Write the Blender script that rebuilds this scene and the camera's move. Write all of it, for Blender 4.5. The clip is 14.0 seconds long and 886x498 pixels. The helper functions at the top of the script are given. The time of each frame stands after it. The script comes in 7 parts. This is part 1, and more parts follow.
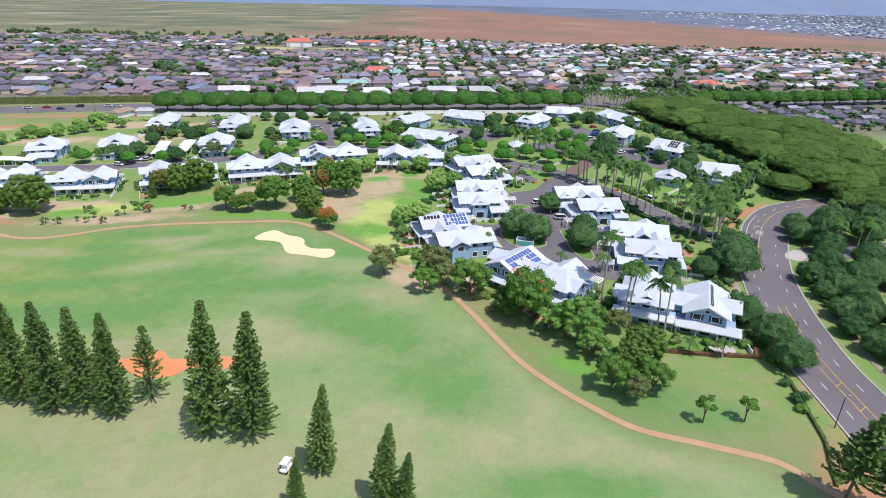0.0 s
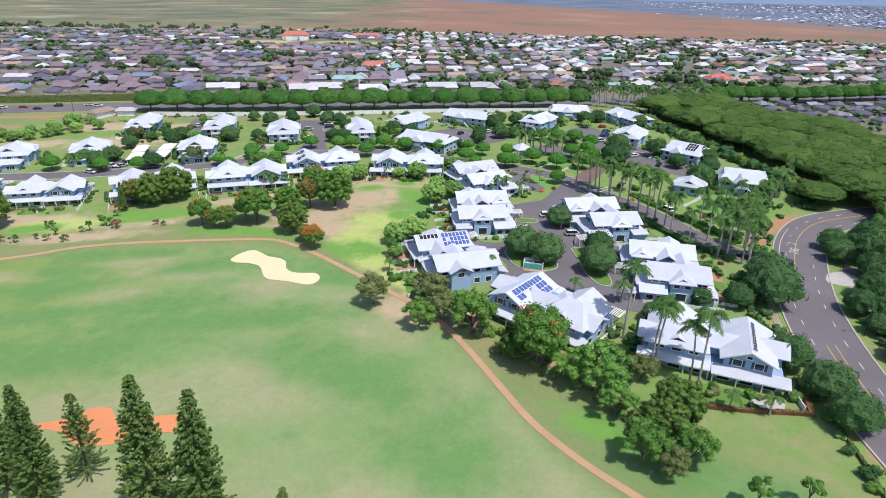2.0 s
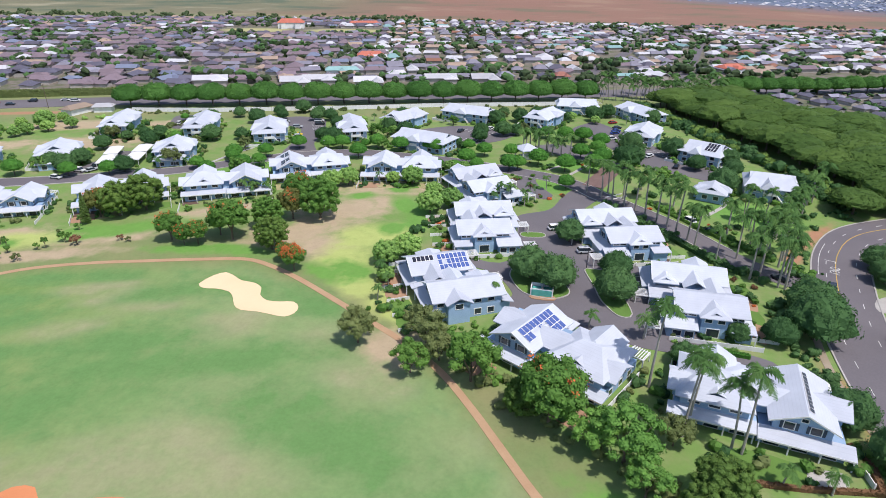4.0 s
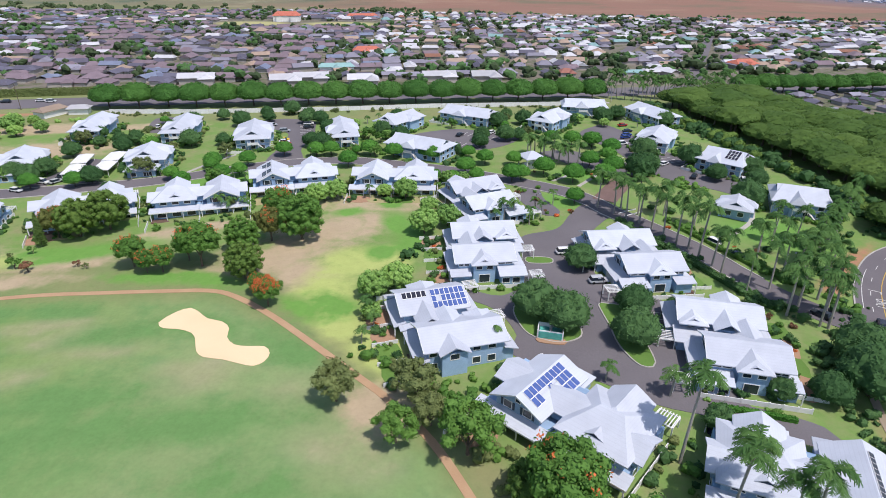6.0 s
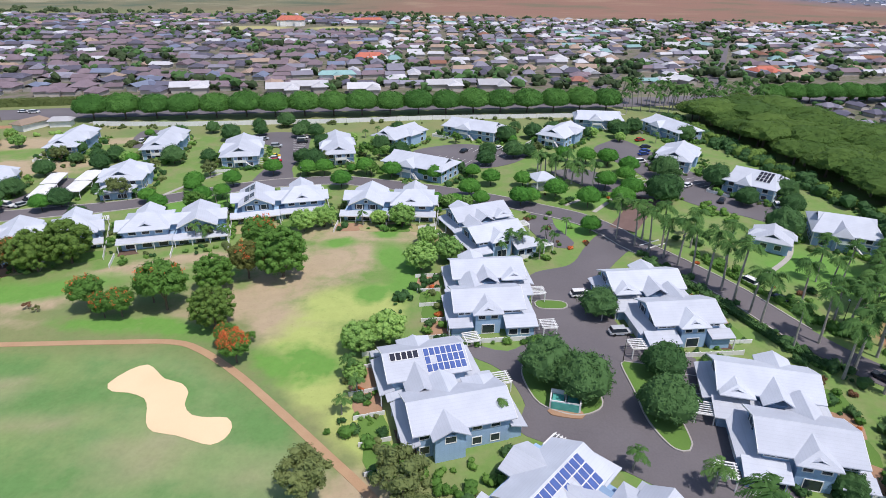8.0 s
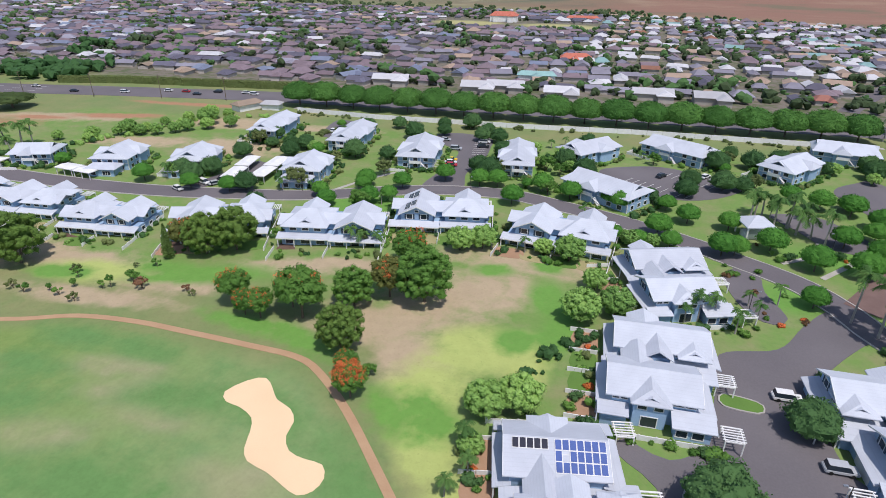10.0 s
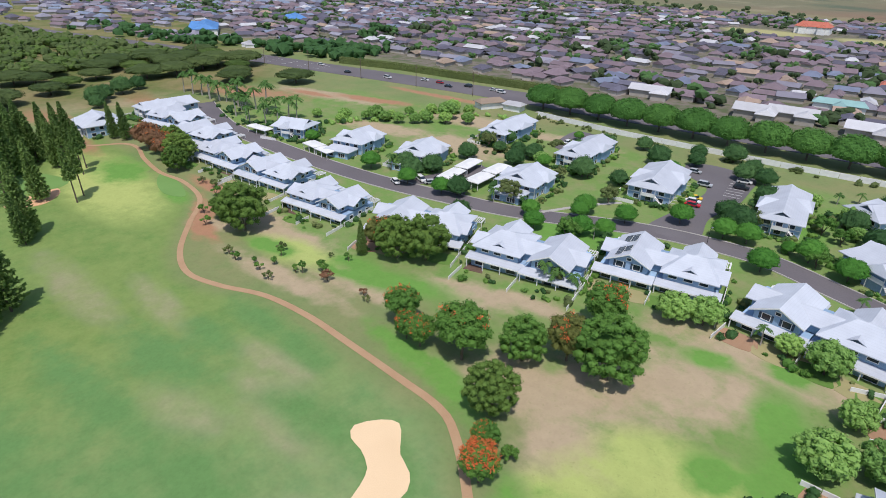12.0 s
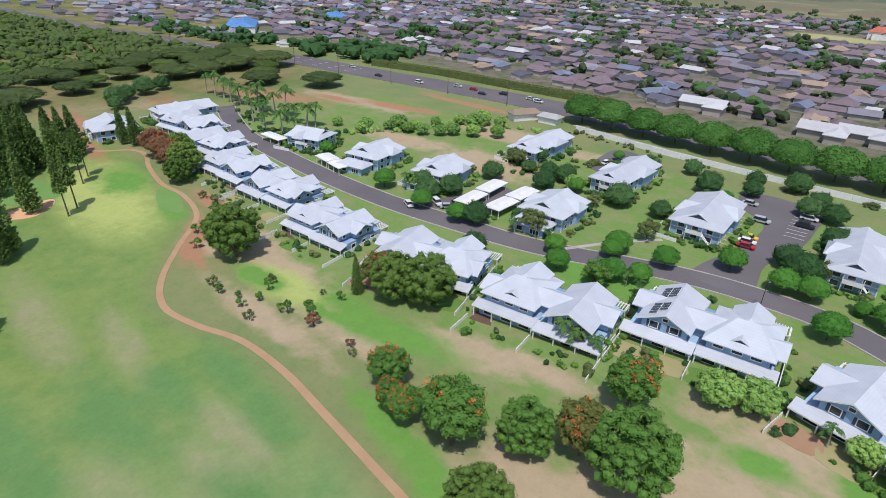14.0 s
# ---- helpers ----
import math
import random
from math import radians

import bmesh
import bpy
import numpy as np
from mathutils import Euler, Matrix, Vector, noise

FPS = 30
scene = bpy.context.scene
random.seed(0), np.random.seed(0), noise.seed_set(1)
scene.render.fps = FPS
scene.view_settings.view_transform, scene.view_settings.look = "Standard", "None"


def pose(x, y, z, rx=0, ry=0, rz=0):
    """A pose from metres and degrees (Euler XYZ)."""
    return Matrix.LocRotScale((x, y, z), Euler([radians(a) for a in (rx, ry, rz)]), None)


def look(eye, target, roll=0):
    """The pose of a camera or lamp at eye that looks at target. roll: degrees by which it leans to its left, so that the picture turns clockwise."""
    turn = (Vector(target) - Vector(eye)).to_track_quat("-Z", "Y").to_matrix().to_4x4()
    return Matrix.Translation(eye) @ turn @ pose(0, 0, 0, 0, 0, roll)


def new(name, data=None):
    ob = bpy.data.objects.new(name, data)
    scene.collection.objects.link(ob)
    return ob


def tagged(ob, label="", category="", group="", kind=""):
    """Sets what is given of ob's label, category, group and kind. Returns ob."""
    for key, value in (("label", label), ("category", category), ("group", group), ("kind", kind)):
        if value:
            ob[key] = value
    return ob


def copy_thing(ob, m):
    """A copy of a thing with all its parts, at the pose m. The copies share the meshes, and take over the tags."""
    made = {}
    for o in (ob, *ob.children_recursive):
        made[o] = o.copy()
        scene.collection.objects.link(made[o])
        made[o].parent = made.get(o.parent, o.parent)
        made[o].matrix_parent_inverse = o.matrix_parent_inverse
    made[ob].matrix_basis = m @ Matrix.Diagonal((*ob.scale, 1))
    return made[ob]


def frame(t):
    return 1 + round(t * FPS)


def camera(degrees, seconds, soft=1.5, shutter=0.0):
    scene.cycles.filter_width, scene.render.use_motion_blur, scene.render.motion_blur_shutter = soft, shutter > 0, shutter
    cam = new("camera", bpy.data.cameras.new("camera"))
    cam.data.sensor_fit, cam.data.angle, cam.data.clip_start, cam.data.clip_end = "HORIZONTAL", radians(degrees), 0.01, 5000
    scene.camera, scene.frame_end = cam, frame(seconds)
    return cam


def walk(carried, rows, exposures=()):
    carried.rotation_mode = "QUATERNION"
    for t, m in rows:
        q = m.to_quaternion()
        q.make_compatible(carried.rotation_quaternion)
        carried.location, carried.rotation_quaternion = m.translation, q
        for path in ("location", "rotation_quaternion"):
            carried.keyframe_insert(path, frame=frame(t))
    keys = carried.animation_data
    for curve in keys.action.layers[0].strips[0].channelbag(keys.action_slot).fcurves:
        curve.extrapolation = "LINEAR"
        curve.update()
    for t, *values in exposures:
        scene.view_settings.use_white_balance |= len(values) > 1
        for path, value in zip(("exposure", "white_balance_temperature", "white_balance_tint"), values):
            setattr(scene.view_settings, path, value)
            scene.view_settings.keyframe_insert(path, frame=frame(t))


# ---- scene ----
cam = camera(74.2, 14.0, soft=0.9)
PATH = [
    (0, look((-1.304, -43.242, 67.644), (-1.312, -41.407, 66.851), 1.2)),
    (0.5, look((-1.377, -37.964, 67.662), (-1.384, -36.129, 66.867), 1.1)),
    (1, look((-1.076, -32.868, 67.509), (-1.087, -31.035, 66.711), 1.1)),
    (1.5, look((-0.769, -27.795, 67.423), (-0.783, -25.965, 66.616), 1.1)),
    (2, look((-0.665, -22.528, 67.564), (-0.678, -20.702, 66.747), 1.0)),
    (4.5, look((0.718, 3.217, 67.53), (0.699, 5.021, 66.667), 0.8)),
    (5, look((0.999, 8.208, 67.663), (0.98, 10.008, 66.793), 0.8)),
    (5.5, look((1.352, 13.164, 67.688), (1.33, 14.962, 66.814), 0.8)),
    (6, look((1.648, 17.988, 67.82), (1.625, 19.785, 66.942), 0.7)),
    (6.5, look((2.075, 22.955, 67.833), (2.05, 24.752, 66.955), 0.7)),
    (7, look((2.446, 27.94, 67.887), (2.419, 29.737, 67.01), 0.7)),
    (8.0, look((3.35, 38.05, 67.75), (3.3, 39.85, 66.88), 0.6)),
    (8.6, look((4.2, 44.2, 67.5), (4.1, 46.0, 66.63), 0.5)),
    (9.3, look((5.165, 51.37, 67.223), (4.865, 53.142, 66.345), 0.4)),
    (9.5, look((5.132, 53.562, 67.222), (4.741, 55.315, 66.342), 0.5)),
    (10, look((5.134, 59.535, 67.22), (4.483, 61.205, 66.334), 0.7)),
    (10.5, look((4.505, 65.15, 67.174), (3.591, 66.688, 66.281), 1.1)),
    (11, look((3.752, 70.902, 67.065), (2.648, 72.307, 66.166), 1.4)),
    (11.5, look((2.522, 76.489, 67.056), (1.314, 77.801, 66.152), 1.6)),
    (12, look((0.915, 81.81, 67.142), (-0.373, 83.04, 66.234), 1.6)),
    (12.5, look((-1.024, 87.094, 67.31), (-2.364, 88.266, 66.398), 1.7)),
    (13, look((-3.522, 92.001, 67.392), (-4.879, 93.151, 66.479), 1.8)),
    (13.5, look((-6.357, 96.751, 67.495), (-7.724, 97.889, 66.579), 1.9)),
    (14, look((-9.564, 101.517, 67.657), (-10.942, 102.638, 66.738), 1.9)),
]
walk(cam, PATH, [(0, .19, 6500, 14), (2, .17, 6500, 14), (5, .06, 6500, 15), (7, .02, 6500, 15), (9.5, -.09, 6500, 15), (11, -.17, 6500, 13), (14, -.18, 6500, 12)])

# ---- light: clear midday sky and one high sun ----
SUN_TO = Vector((-0.72, 0.68, -1.95)).normalized()
world = bpy.data.worlds.new("sky")
scene.world = world
world.use_nodes = True
sky = world.node_tree.nodes.new("ShaderNodeTexSky")
sky.sky_type, sky.sun_disc = "NISHITA", False
sky.sun_elevation, sky.sun_rotation = radians(63), radians(133)
world.node_tree.links.new(sky.outputs[0], world.node_tree.nodes["Background"].inputs[0])
world.node_tree.nodes["Background"].inputs[1].default_value = 0.15
sun = new("sun", bpy.data.lights.new("sun", "SUN"))
sun.data.energy, sun.data.angle, sun.data.color = 3.85, radians(0.53), (1.0, 0.96, 0.9)
sun.matrix_world = look((0, 0, 300), Vector((0, 0, 300)) + SUN_TO)

# ---- ground heights ----
HEIGHTS = [(-45, 118, -1), (-107, 131, -3.6), (-128, 120, -4.5), (-141, 124, -4.5), (-240, 149, -1),
           (-195, 105, -2.5), (12, 66, -1.6), (44, 47, -1.2), (-40, 40, -1.5), (100, 130, -2.5),
           (72, 49, -.5), (39, 109, .6), (46, 194, 1.6), (75, 138, .6), (-128, 160, -.5), (-56, 170, 1.2),
           (-74, 167, .5), (-45, 184, 2), (-132, 191, 2), (-235, 208, 2.2), (-75, 290, 2), (-240, 274, 2.2),
           (-20, 185, 1.6), (20, 159, 1.3), (-15, 274, 2), (120, 240, 2), (-100, 60, -2.5), (0, 420, 2)]
HX, HY, HZ = (np.array(v, float) for v in zip(*HEIGHTS))


def heights(x, y):
    x, y = np.asarray(x, float)[..., None], np.asarray(y, float)[..., None]
    d = (HX - x) ** 2 + (HY - y) ** 2
    w = np.exp(-np.minimum(d / 2048.0, 60)) + 1e-6 / (1 + d / 1e4)
    return (w * HZ).sum(-1) / w.sum(-1)


def gz(x, y):
    return float(heights(x, y))


def at(x, y, yaw=0, s=1.0, dz=0.0):
    return pose(x, y, gz(x, y) + dz, 0, 0, yaw) @ Matrix.Diagonal((s, s, s, 1))


# ---- materials ----
def mat(name, base, rough=0.8, second=None, scale=1.0, fine=14.0, amount=0.5, bump=0.0, metal=0.0, vary=0.0,
        translucent=0.0, spec=0.3, coords="Object", stripe=None):
    """Two-scale noise colour with a fine bump; vary: brightness change from object to object."""
    m = bpy.data.materials.new(name)
    m.use_nodes = True
    t = m.node_tree
    n, link = t.nodes, t.links.new
    b = n["Principled BSDF"]
    b.inputs["Roughness"].default_value, b.inputs["Metallic"].default_value = rough, metal
    b.inputs["Specular IOR Level"].default_value = spec
    tc = n.new("ShaderNodeTexCoord")
    second = second or tuple(c * 0.7 for c in base)
    big, small = n.new("ShaderNodeTexNoise"), n.new("ShaderNodeTexNoise")
    big.inputs["Scale"].default_value, small.inputs["Scale"].default_value = scale, scale * fine
    big.inputs["Detail"].default_value, small.inputs["Detail"].default_value = 4, 2
    for k in (big, small):
        link(tc.outputs[coords], k.inputs["Vector"])
    add = n.new("ShaderNodeMath")
    add.operation = "MULTIPLY_ADD"
    add.inputs[1].default_value = 0.45
    link(small.outputs[0], add.inputs[0])
    link(big.outputs[0], add.inputs[2])
    ramp = n.new("ShaderNodeMapRange")
    ramp.inputs["From Min"].default_value, ramp.inputs["From Max"].default_value = 0.72 - amount * .35, 0.72 + amount * .35
    link(add.outputs[0], ramp.inputs["Value"])
    mix = n.new("ShaderNodeMix")
    mix.data_type = "RGBA"
    mix.inputs["A"].default_value, mix.inputs["B"].default_value = (*second, 1), (*base, 1)
    link(ramp.outputs[0], mix.inputs["Factor"])
    col = mix.outputs["Result"]
    if vary:
        info, mul, hsv = n.new("ShaderNodeObjectInfo"), n.new("ShaderNodeMapRange"), n.new("ShaderNodeHueSaturation")
        mul.inputs["To Min"].default_value, mul.inputs["To Max"].default_value = 1 - vary, 1 + vary
        link(info.outputs["Random"], mul.inputs["Value"])
        link(mul.outputs[0], hsv.inputs["Value"])
        hue = n.new("ShaderNodeMapRange")
        hue.inputs["To Min"].default_value, hue.inputs["To Max"].default_value = 0.5 + vary * .05, 0.5 - vary * .05
        link(info.outputs["Random"], hue.inputs["Value"])
        link(hue.outputs[0], hsv.inputs["Hue"])
        link(col, hsv.inputs["Color"])
        col = hsv.outputs[0]
    if stripe:
        axis, period, depth = stripe
        sep, fr, lt, mm = n.new("ShaderNodeSeparateXYZ"), n.new("ShaderNodeMath"), n.new("ShaderNodeMapRange"), n.new("ShaderNodeMix")
        link(tc.outputs["Object"], sep.inputs[0])
        fr.operation = "PINGPONG"
        fr.inputs[1].default_value = period
        link(sep.outputs[axis], fr.inputs[0])
        lt.inputs["From Min"].default_value, lt.inputs["From Max"].default_value = 0, period * .25
        lt.inputs["To Min"].default_value = 1 - depth
        link(fr.outputs[0], lt.inputs["Value"])
        mm.data_type, mm.blend_type = "RGBA", "MULTIPLY"
        mm.inputs["Factor"].default_value = 1
        link(col, mm.inputs["A"])
        link(lt.outputs[0], mm.inputs["B"])
        col = mm.outputs["Result"]
    link(col, b.inputs["Base Color"])
    if bump:
        bp = n.new("ShaderNodeBump")
        bp.inputs["Strength"].default_value, bp.inputs["Distance"].default_value = bump, 0.1
        link(small.outputs[0], bp.inputs["Height"])
        link(bp.outputs[0], b.inputs["Normal"])
    if translucent:
        tr, mx = n.new("ShaderNodeBsdfTranslucent"), n.new("ShaderNodeMixShader")
        link(col, tr.inputs["Color"])
        mx.inputs[0].default_value = translucent
        link(b.outputs[0], mx.inputs[1])
        link(tr.outputs[0], mx.inputs[2])
        link(mx.outputs[0], n["Material Output"].inputs["Surface"])
    return m


ROOF = mat("pale_shingle", (.53, .563, .63), .8, (.435, .463, .525), .3, 20, .9, .3, vary=.06, stripe=(2, .12, .07))
SIDING = mat("blue_grey_siding", (.32, .465, .65), .7, (.27, .40, .57), .4, 20, .8, .1, vary=.08, stripe=(2, .1, .25))
WHITE = mat("white_paint", (.78, .78, .77), .5, (.66, .66, .66), .6, 20, .7)
GLASS = mat("window_glass", (.03, .04, .055), .08, (.02, .03, .04), .5, 5, .5, spec=.6)
SHUTTER = mat("dark_shutter", (.05, .075, .11), .6)
# cell blue is lightened in the base colour to include reflected sky
PANEL = mat("solar_cell", (.085, .135, .36), .12, (.065, .105, .28), .8, 8, .6, spec=.6)
PANEL_DARK = mat("black_solar_cell", (.03, .032, .05), .2, (.02, .02, .03), .8, 8, .6, spec=.6)
ALU = mat("aluminium", (.6, .6, .62), .35, metal=.8)
ASPHALT = mat("asphalt", (.165, .152, .162), .9, (.115, .105, .114), .06, 50, 1.0, .25)
ROADM = mat("worn_asphalt", (.165, .15, .16), .9, (.115, .104, .115), .05, 60, .9, .2)
CONCRETE = mat("concrete", (.45, .43, .40), .85, (.34, .32, .30), .3, 30, .8, .2)
CLAY = mat("red_clay_path", (.46, .31, .185), .95, (.36, .215, .125), .3, 12, 1.3, .3)
SAND = mat("bunker_sand", (.80, .60, .38), .95, (.72, .52, .32), .1, 60, .9, .3)
SANDRED = mat("red_bunker_sand", (.66, .26, .12), .95, (.56, .21, .09), .1, 60, .9, .3)
LAWN = mat("clipped_lawn", (.13, .24, .05), .95, (.085, .17, .035), .12, 40, 1, .4)
GREEN = mat("putting_green", (.165, .295, .085), .95, (.14, .26, .07), .1, 40, .8, .2)
TRACK = mat("worn_track", (.34, .28, .21), .95, (.26, .21, .15), .3, 20, .8, .2)
SOIL = mat("bare_soil", (.40, .25, .16), .95, (.30, .18, .11), .2, 30, .9, .3)
PAVER = mat("brown_pavers", (.19, .125, .11), .9, (.14, .09, .08), .4, 20, .9, .2)
DRYLAWN = mat("dry_lawn", (.37, .32, .17), .95, (.28, .27, .12), .25, 24, 1, .3)
ORANGE_SAND = mat("orange_sand", (.72, .42, .25), .95, (.6, .34, .19), .15, 40, .9, .3)
DECK = mat("brown_deck", (.16, .10, .075), .85, (.10, .065, .05), 1.5, 8, .8)
YELLOW = mat("yellow_road_paint", (.62, .42, .09), .8)
PAINT = mat("white_road_paint", (.68, .68, .66), .8)
BARK = mat("bark", (.16, .125, .095), .95, (.10, .08, .06), 1.2, 10, .9, .5)
PALMBARK = mat("pale_palm_trunk", (.40, .37, .33), .9, (.28, .26, .23), 1.0, 10, .9, .4)


def leaf(name, base, second, vary=.22):
    return mat(name, base, .7, second, .55, 12, 1.3, 0, vary=vary, translucent=.25, spec=.1)


LEAF = leaf("green_leaf", (.155, .31, .065), (.075, .17, .035))
LEAF_DARK = leaf("dark_leaf", (.085, .185, .062), (.042, .1, .036))
LEAF_LIGHT = leaf("light_leaf", (.33, .52, .15), (.165, .32, .07))
LEAF_GLOBE = leaf("clipped_leaf", (.115, .315, .05), (.055, .17, .03), .12)
LEAF_OLIVE = leaf("olive_leaf", (.20, .25, .09), (.10, .135, .05))
LEAF_PINE = leaf("pine_needle", (.20, .31, .09), (.10, .17, .05), .15)
LEAF_PALM = leaf("palm_frond", (.12, .24, .065), (.05, .12, .035))
LEAF_CANOPY = leaf("canopy_leaf", (.11, .19, .042), (.065, .125, .03), .16)
LEAF_ROW = leaf("avenue_leaf", (.105, .255, .055), (.05, .14, .032), .12)
BLOSSOM = mat("orange_blossom", (.62, .18, .05), .7, (.46, .10, .03), 1, 8, .8, vary=.1)
LEAF_DEEP = leaf("deep_olive_leaf", (.165, .27, .058), (.075, .14, .034))
LEAF_FRESH = leaf("fresh_leaf", (.20, .40, .085), (.09, .21, .045))
LEAF_WOOD = leaf("dry_wood_leaf", (.115, .165, .055), (.065, .1, .036), .15)
LEAF_SAVANNA = leaf("savanna_leaf", (.125, .2, .05), (.07, .115, .032), .15)
LEAF_RUST = leaf("rusty_green_leaf", (.22, .235, .065), (.1, .125, .04))
REDLEAF = leaf("red_brown_leaf", (.28, .16, .085), (.15, .085, .05))


# ---- mesh helpers ----
def obj(name, bm, material, parent=None, label="", smooth=False):
    me = bpy.data.meshes.new(name)
    bm.to_mesh(me)
    bm.free()
    me.materials.append(material)
    if smooth:
        me.shade_smooth()
    ob = new(name, me)
    if parent:
        ob.parent = parent
    return tagged(ob, label)


def part(name, bm, material, parent, label="", smooth=False):
    return obj(name, bm, material, parent, label, smooth)


def data_part(name, verts, faces, material, parent=None, label=""):
    me = bpy.data.meshes.new(name)
    me.from_pydata([tuple(v) for v in verts], [], faces)
    me.materials.append(material)
    ob = new(name, me)
    if parent:
        ob.parent = parent
    return tagged(ob, label)


def thing(name, label, category, group="", kind=""):
    return tagged(new(name), label, category, group, kind)


def box(bm, x0, x1, y0, y1, z0, z1):
    v = [bm.verts.new((x, y, z)) for z in (z0, z1) for y in (y0, y1) for x in (x0, x1)]
    for f in ((0, 2, 3, 1), (4, 5, 7, 6), (0, 1, 5, 4), (2, 6, 7, 3), (1, 3, 7, 5), (0, 4, 6, 2)):
        bm.faces.new([v[i] for i in f])
    return bm


def boxes(*rows):
    bm = bmesh.new()
    for r in rows:
        box(bm, *r)
    return bm


def roof(bm, x0, x1, y0, y1, z, rise, axis="x", inset0=0.0, inset1=0.0, thick=0.2):
    """A folded roof slab over an eaves rectangle: gable where an inset is 0, hip elsewhere; the ridge runs along the axis."""
    if axis == "x":
        ym = (y0 + y1) / 2
        r = [(x0 + inset0, ym), (x1 - inset1, ym)]
    else:
        xm = (x0 + x1) / 2
        r = [(xm, y0 + inset0), (xm, y1 - inset1)]
    tops, lows = [], []
    for out, dz in ((tops, 0), (lows, -thick)):
        out += [bm.verts.new((x, y, z + dz)) for x, y in ((x0, y0), (x1, y0), (x1, y1), (x0, y1))]
        out += [bm.verts.new((*p, z + rise + dz)) for p in r]
    if axis == "x":
        slopes, ends = ((0, 1, 5, 4), (2, 3, 4, 5)), ((3, 0, 4), (1, 2, 5))
        eaves = ((0, 1), (2, 3))
    else:
        slopes, ends = ((1, 2, 5, 4), (3, 0, 4, 5)), ((0, 1, 4), (2, 3, 5))
        eaves = ((1, 2), (3, 0))
    for f in slopes:
        bm.faces.new([tops[i] for i in f])
        bm.faces.new([lows[i] for i in f[::-1]])
    for i, j in eaves:
        bm.faces.new((lows[i], lows[j], tops[j], tops[i]))
    for (i, j, k), inset in zip(ends, (inset0, inset1)):
        if inset > 0:
            bm.faces.new([tops[q] for q in (i, j, k)])
            bm.faces.new([lows[q] for q in (k, j, i)])
            bm.faces.new((lows[i], lows[j], tops[j], tops[i]))
        else:
            bm.faces.new((lows[i], lows[k], tops[k], tops[i]))
            bm.faces.new((lows[k], lows[j], tops[j], tops[k]))
    return bm


def shed(bm, x0, x1, y0, y1, z0, z1, thick=.18):
    """A single slope rising from y0 to y1."""
    v = [bm.verts.new(p) for p in ((x0, y0, z0 - thick), (x1, y0, z0 - thick), (x1, y1, z1 - thick), (x0, y1, z1 - thick),
                                   (x0, y0, z0), (x1, y0, z0), (x1, y1, z1), (x0, y1, z1))]
    for f in ((3, 2, 1, 0), (4, 5, 6, 7), (0, 1, 5, 4), (1, 2, 6, 5), (2, 3, 7, 6), (3, 0, 4, 7)):
        bm.faces.new([v[i] for i in f])
    return bm


def tube(bm, pts, radii, sides=7):
    rings = []
    for i, (p, r) in enumerate(zip(pts, radii)):
        d = (Vector(pts[min(i + 1, len(pts) - 1)]) - Vector(pts[max(i - 1, 0)])).normalized()
        q = d.to_track_quat("Z", "Y")
        rings.append([bm.verts.new(Vector(p) + q @ Vector((r * math.cos(k * math.tau / sides), r * math.sin(k * math.tau / sides), 0))) for k in range(sides)])
    for a, b in zip(rings, rings[1:]):
        for k in range(sides):
            bm.faces.new((a[k], a[(k + 1) % sides], b[(k + 1) % sides], b[k]))
    bm.faces.new(rings[-1])
    bm.faces.new(rings[0][::-1])
    return bm


def smooth_line(pts, step=2.0, closed=False):
    """Catmull-Rom through the plan points."""
    p = [Vector((*q[:2], 0)) for q in pts]
    n = len(p)
    out = []
    for i in range(n if closed else n - 1):
        if closed:
            a, b, c, d = (p[(i + k) % n] for k in (-1, 0, 1, 2))
        else:
            a, b, c, d = p[max(i - 1, 0)], p[i], p[i + 1], p[min(i + 2, n - 1)]
        m = max(2, int((c - b).length / step))
        for k in range(m):
            t = k / m
            out.append(.5 * ((2 * b) + (c - a) * t + (2 * a - 5 * b + 4 * c - d) * t * t + (3 * b - a - 3 * c + d) * t ** 3))
    if not closed:
        out.append(p[-1])
    return out


def offset_line(line, off):
    out = []
    for i, q in enumerate(line):
        d = (line[min(i + 1, len(line) - 1)] - line[max(i - 1, 0)]).normalized()
        out.append(Vector((q.x - d.y * off, q.y + d.x * off, 0)))
    return out


def ribbon(name, line, width, material, lift=.08, label="", category="", kind="structure", cross=3, parent=None, height=0.0):
    """A strip draped on the ground along a plan line; height gives it a kerb's body."""
    xs = [(-.5 + k / cross) * width for k in range(cross + 1)]
    rows = [offset_line(line, o) for o in xs]
    verts, faces = [], []
    for i in range(len(line)):
        for r in rows:
            verts.append((r[i].x, r[i].y, gz(r[i].x, r[i].y) + lift + height))
    m = cross + 1
    for i in range(len(line) - 1):
        for k in range(cross):
            faces.append((i * m + k, (i + 1) * m + k, (i + 1) * m + k + 1, i * m + k + 1)[::-1])
    base = len(verts)
    for k0 in (0, cross):
        for i in range(len(line)):
            r = rows[k0][i]
            verts.append((r.x, r.y, gz(r.x, r.y) - .25))
    for s, k0 in enumerate((0, cross)):
        for i in range(len(line) - 1):
            b = base + s * len(line)
            q = (i * m + k0, (i + 1) * m + k0, b + i + 1, b + i)
            faces.append(q if s == 0 else q[::-1])
    ob = data_part(name, verts, faces, material, parent, label)
    return tagged(ob, "", category, "", "" if parent else kind)


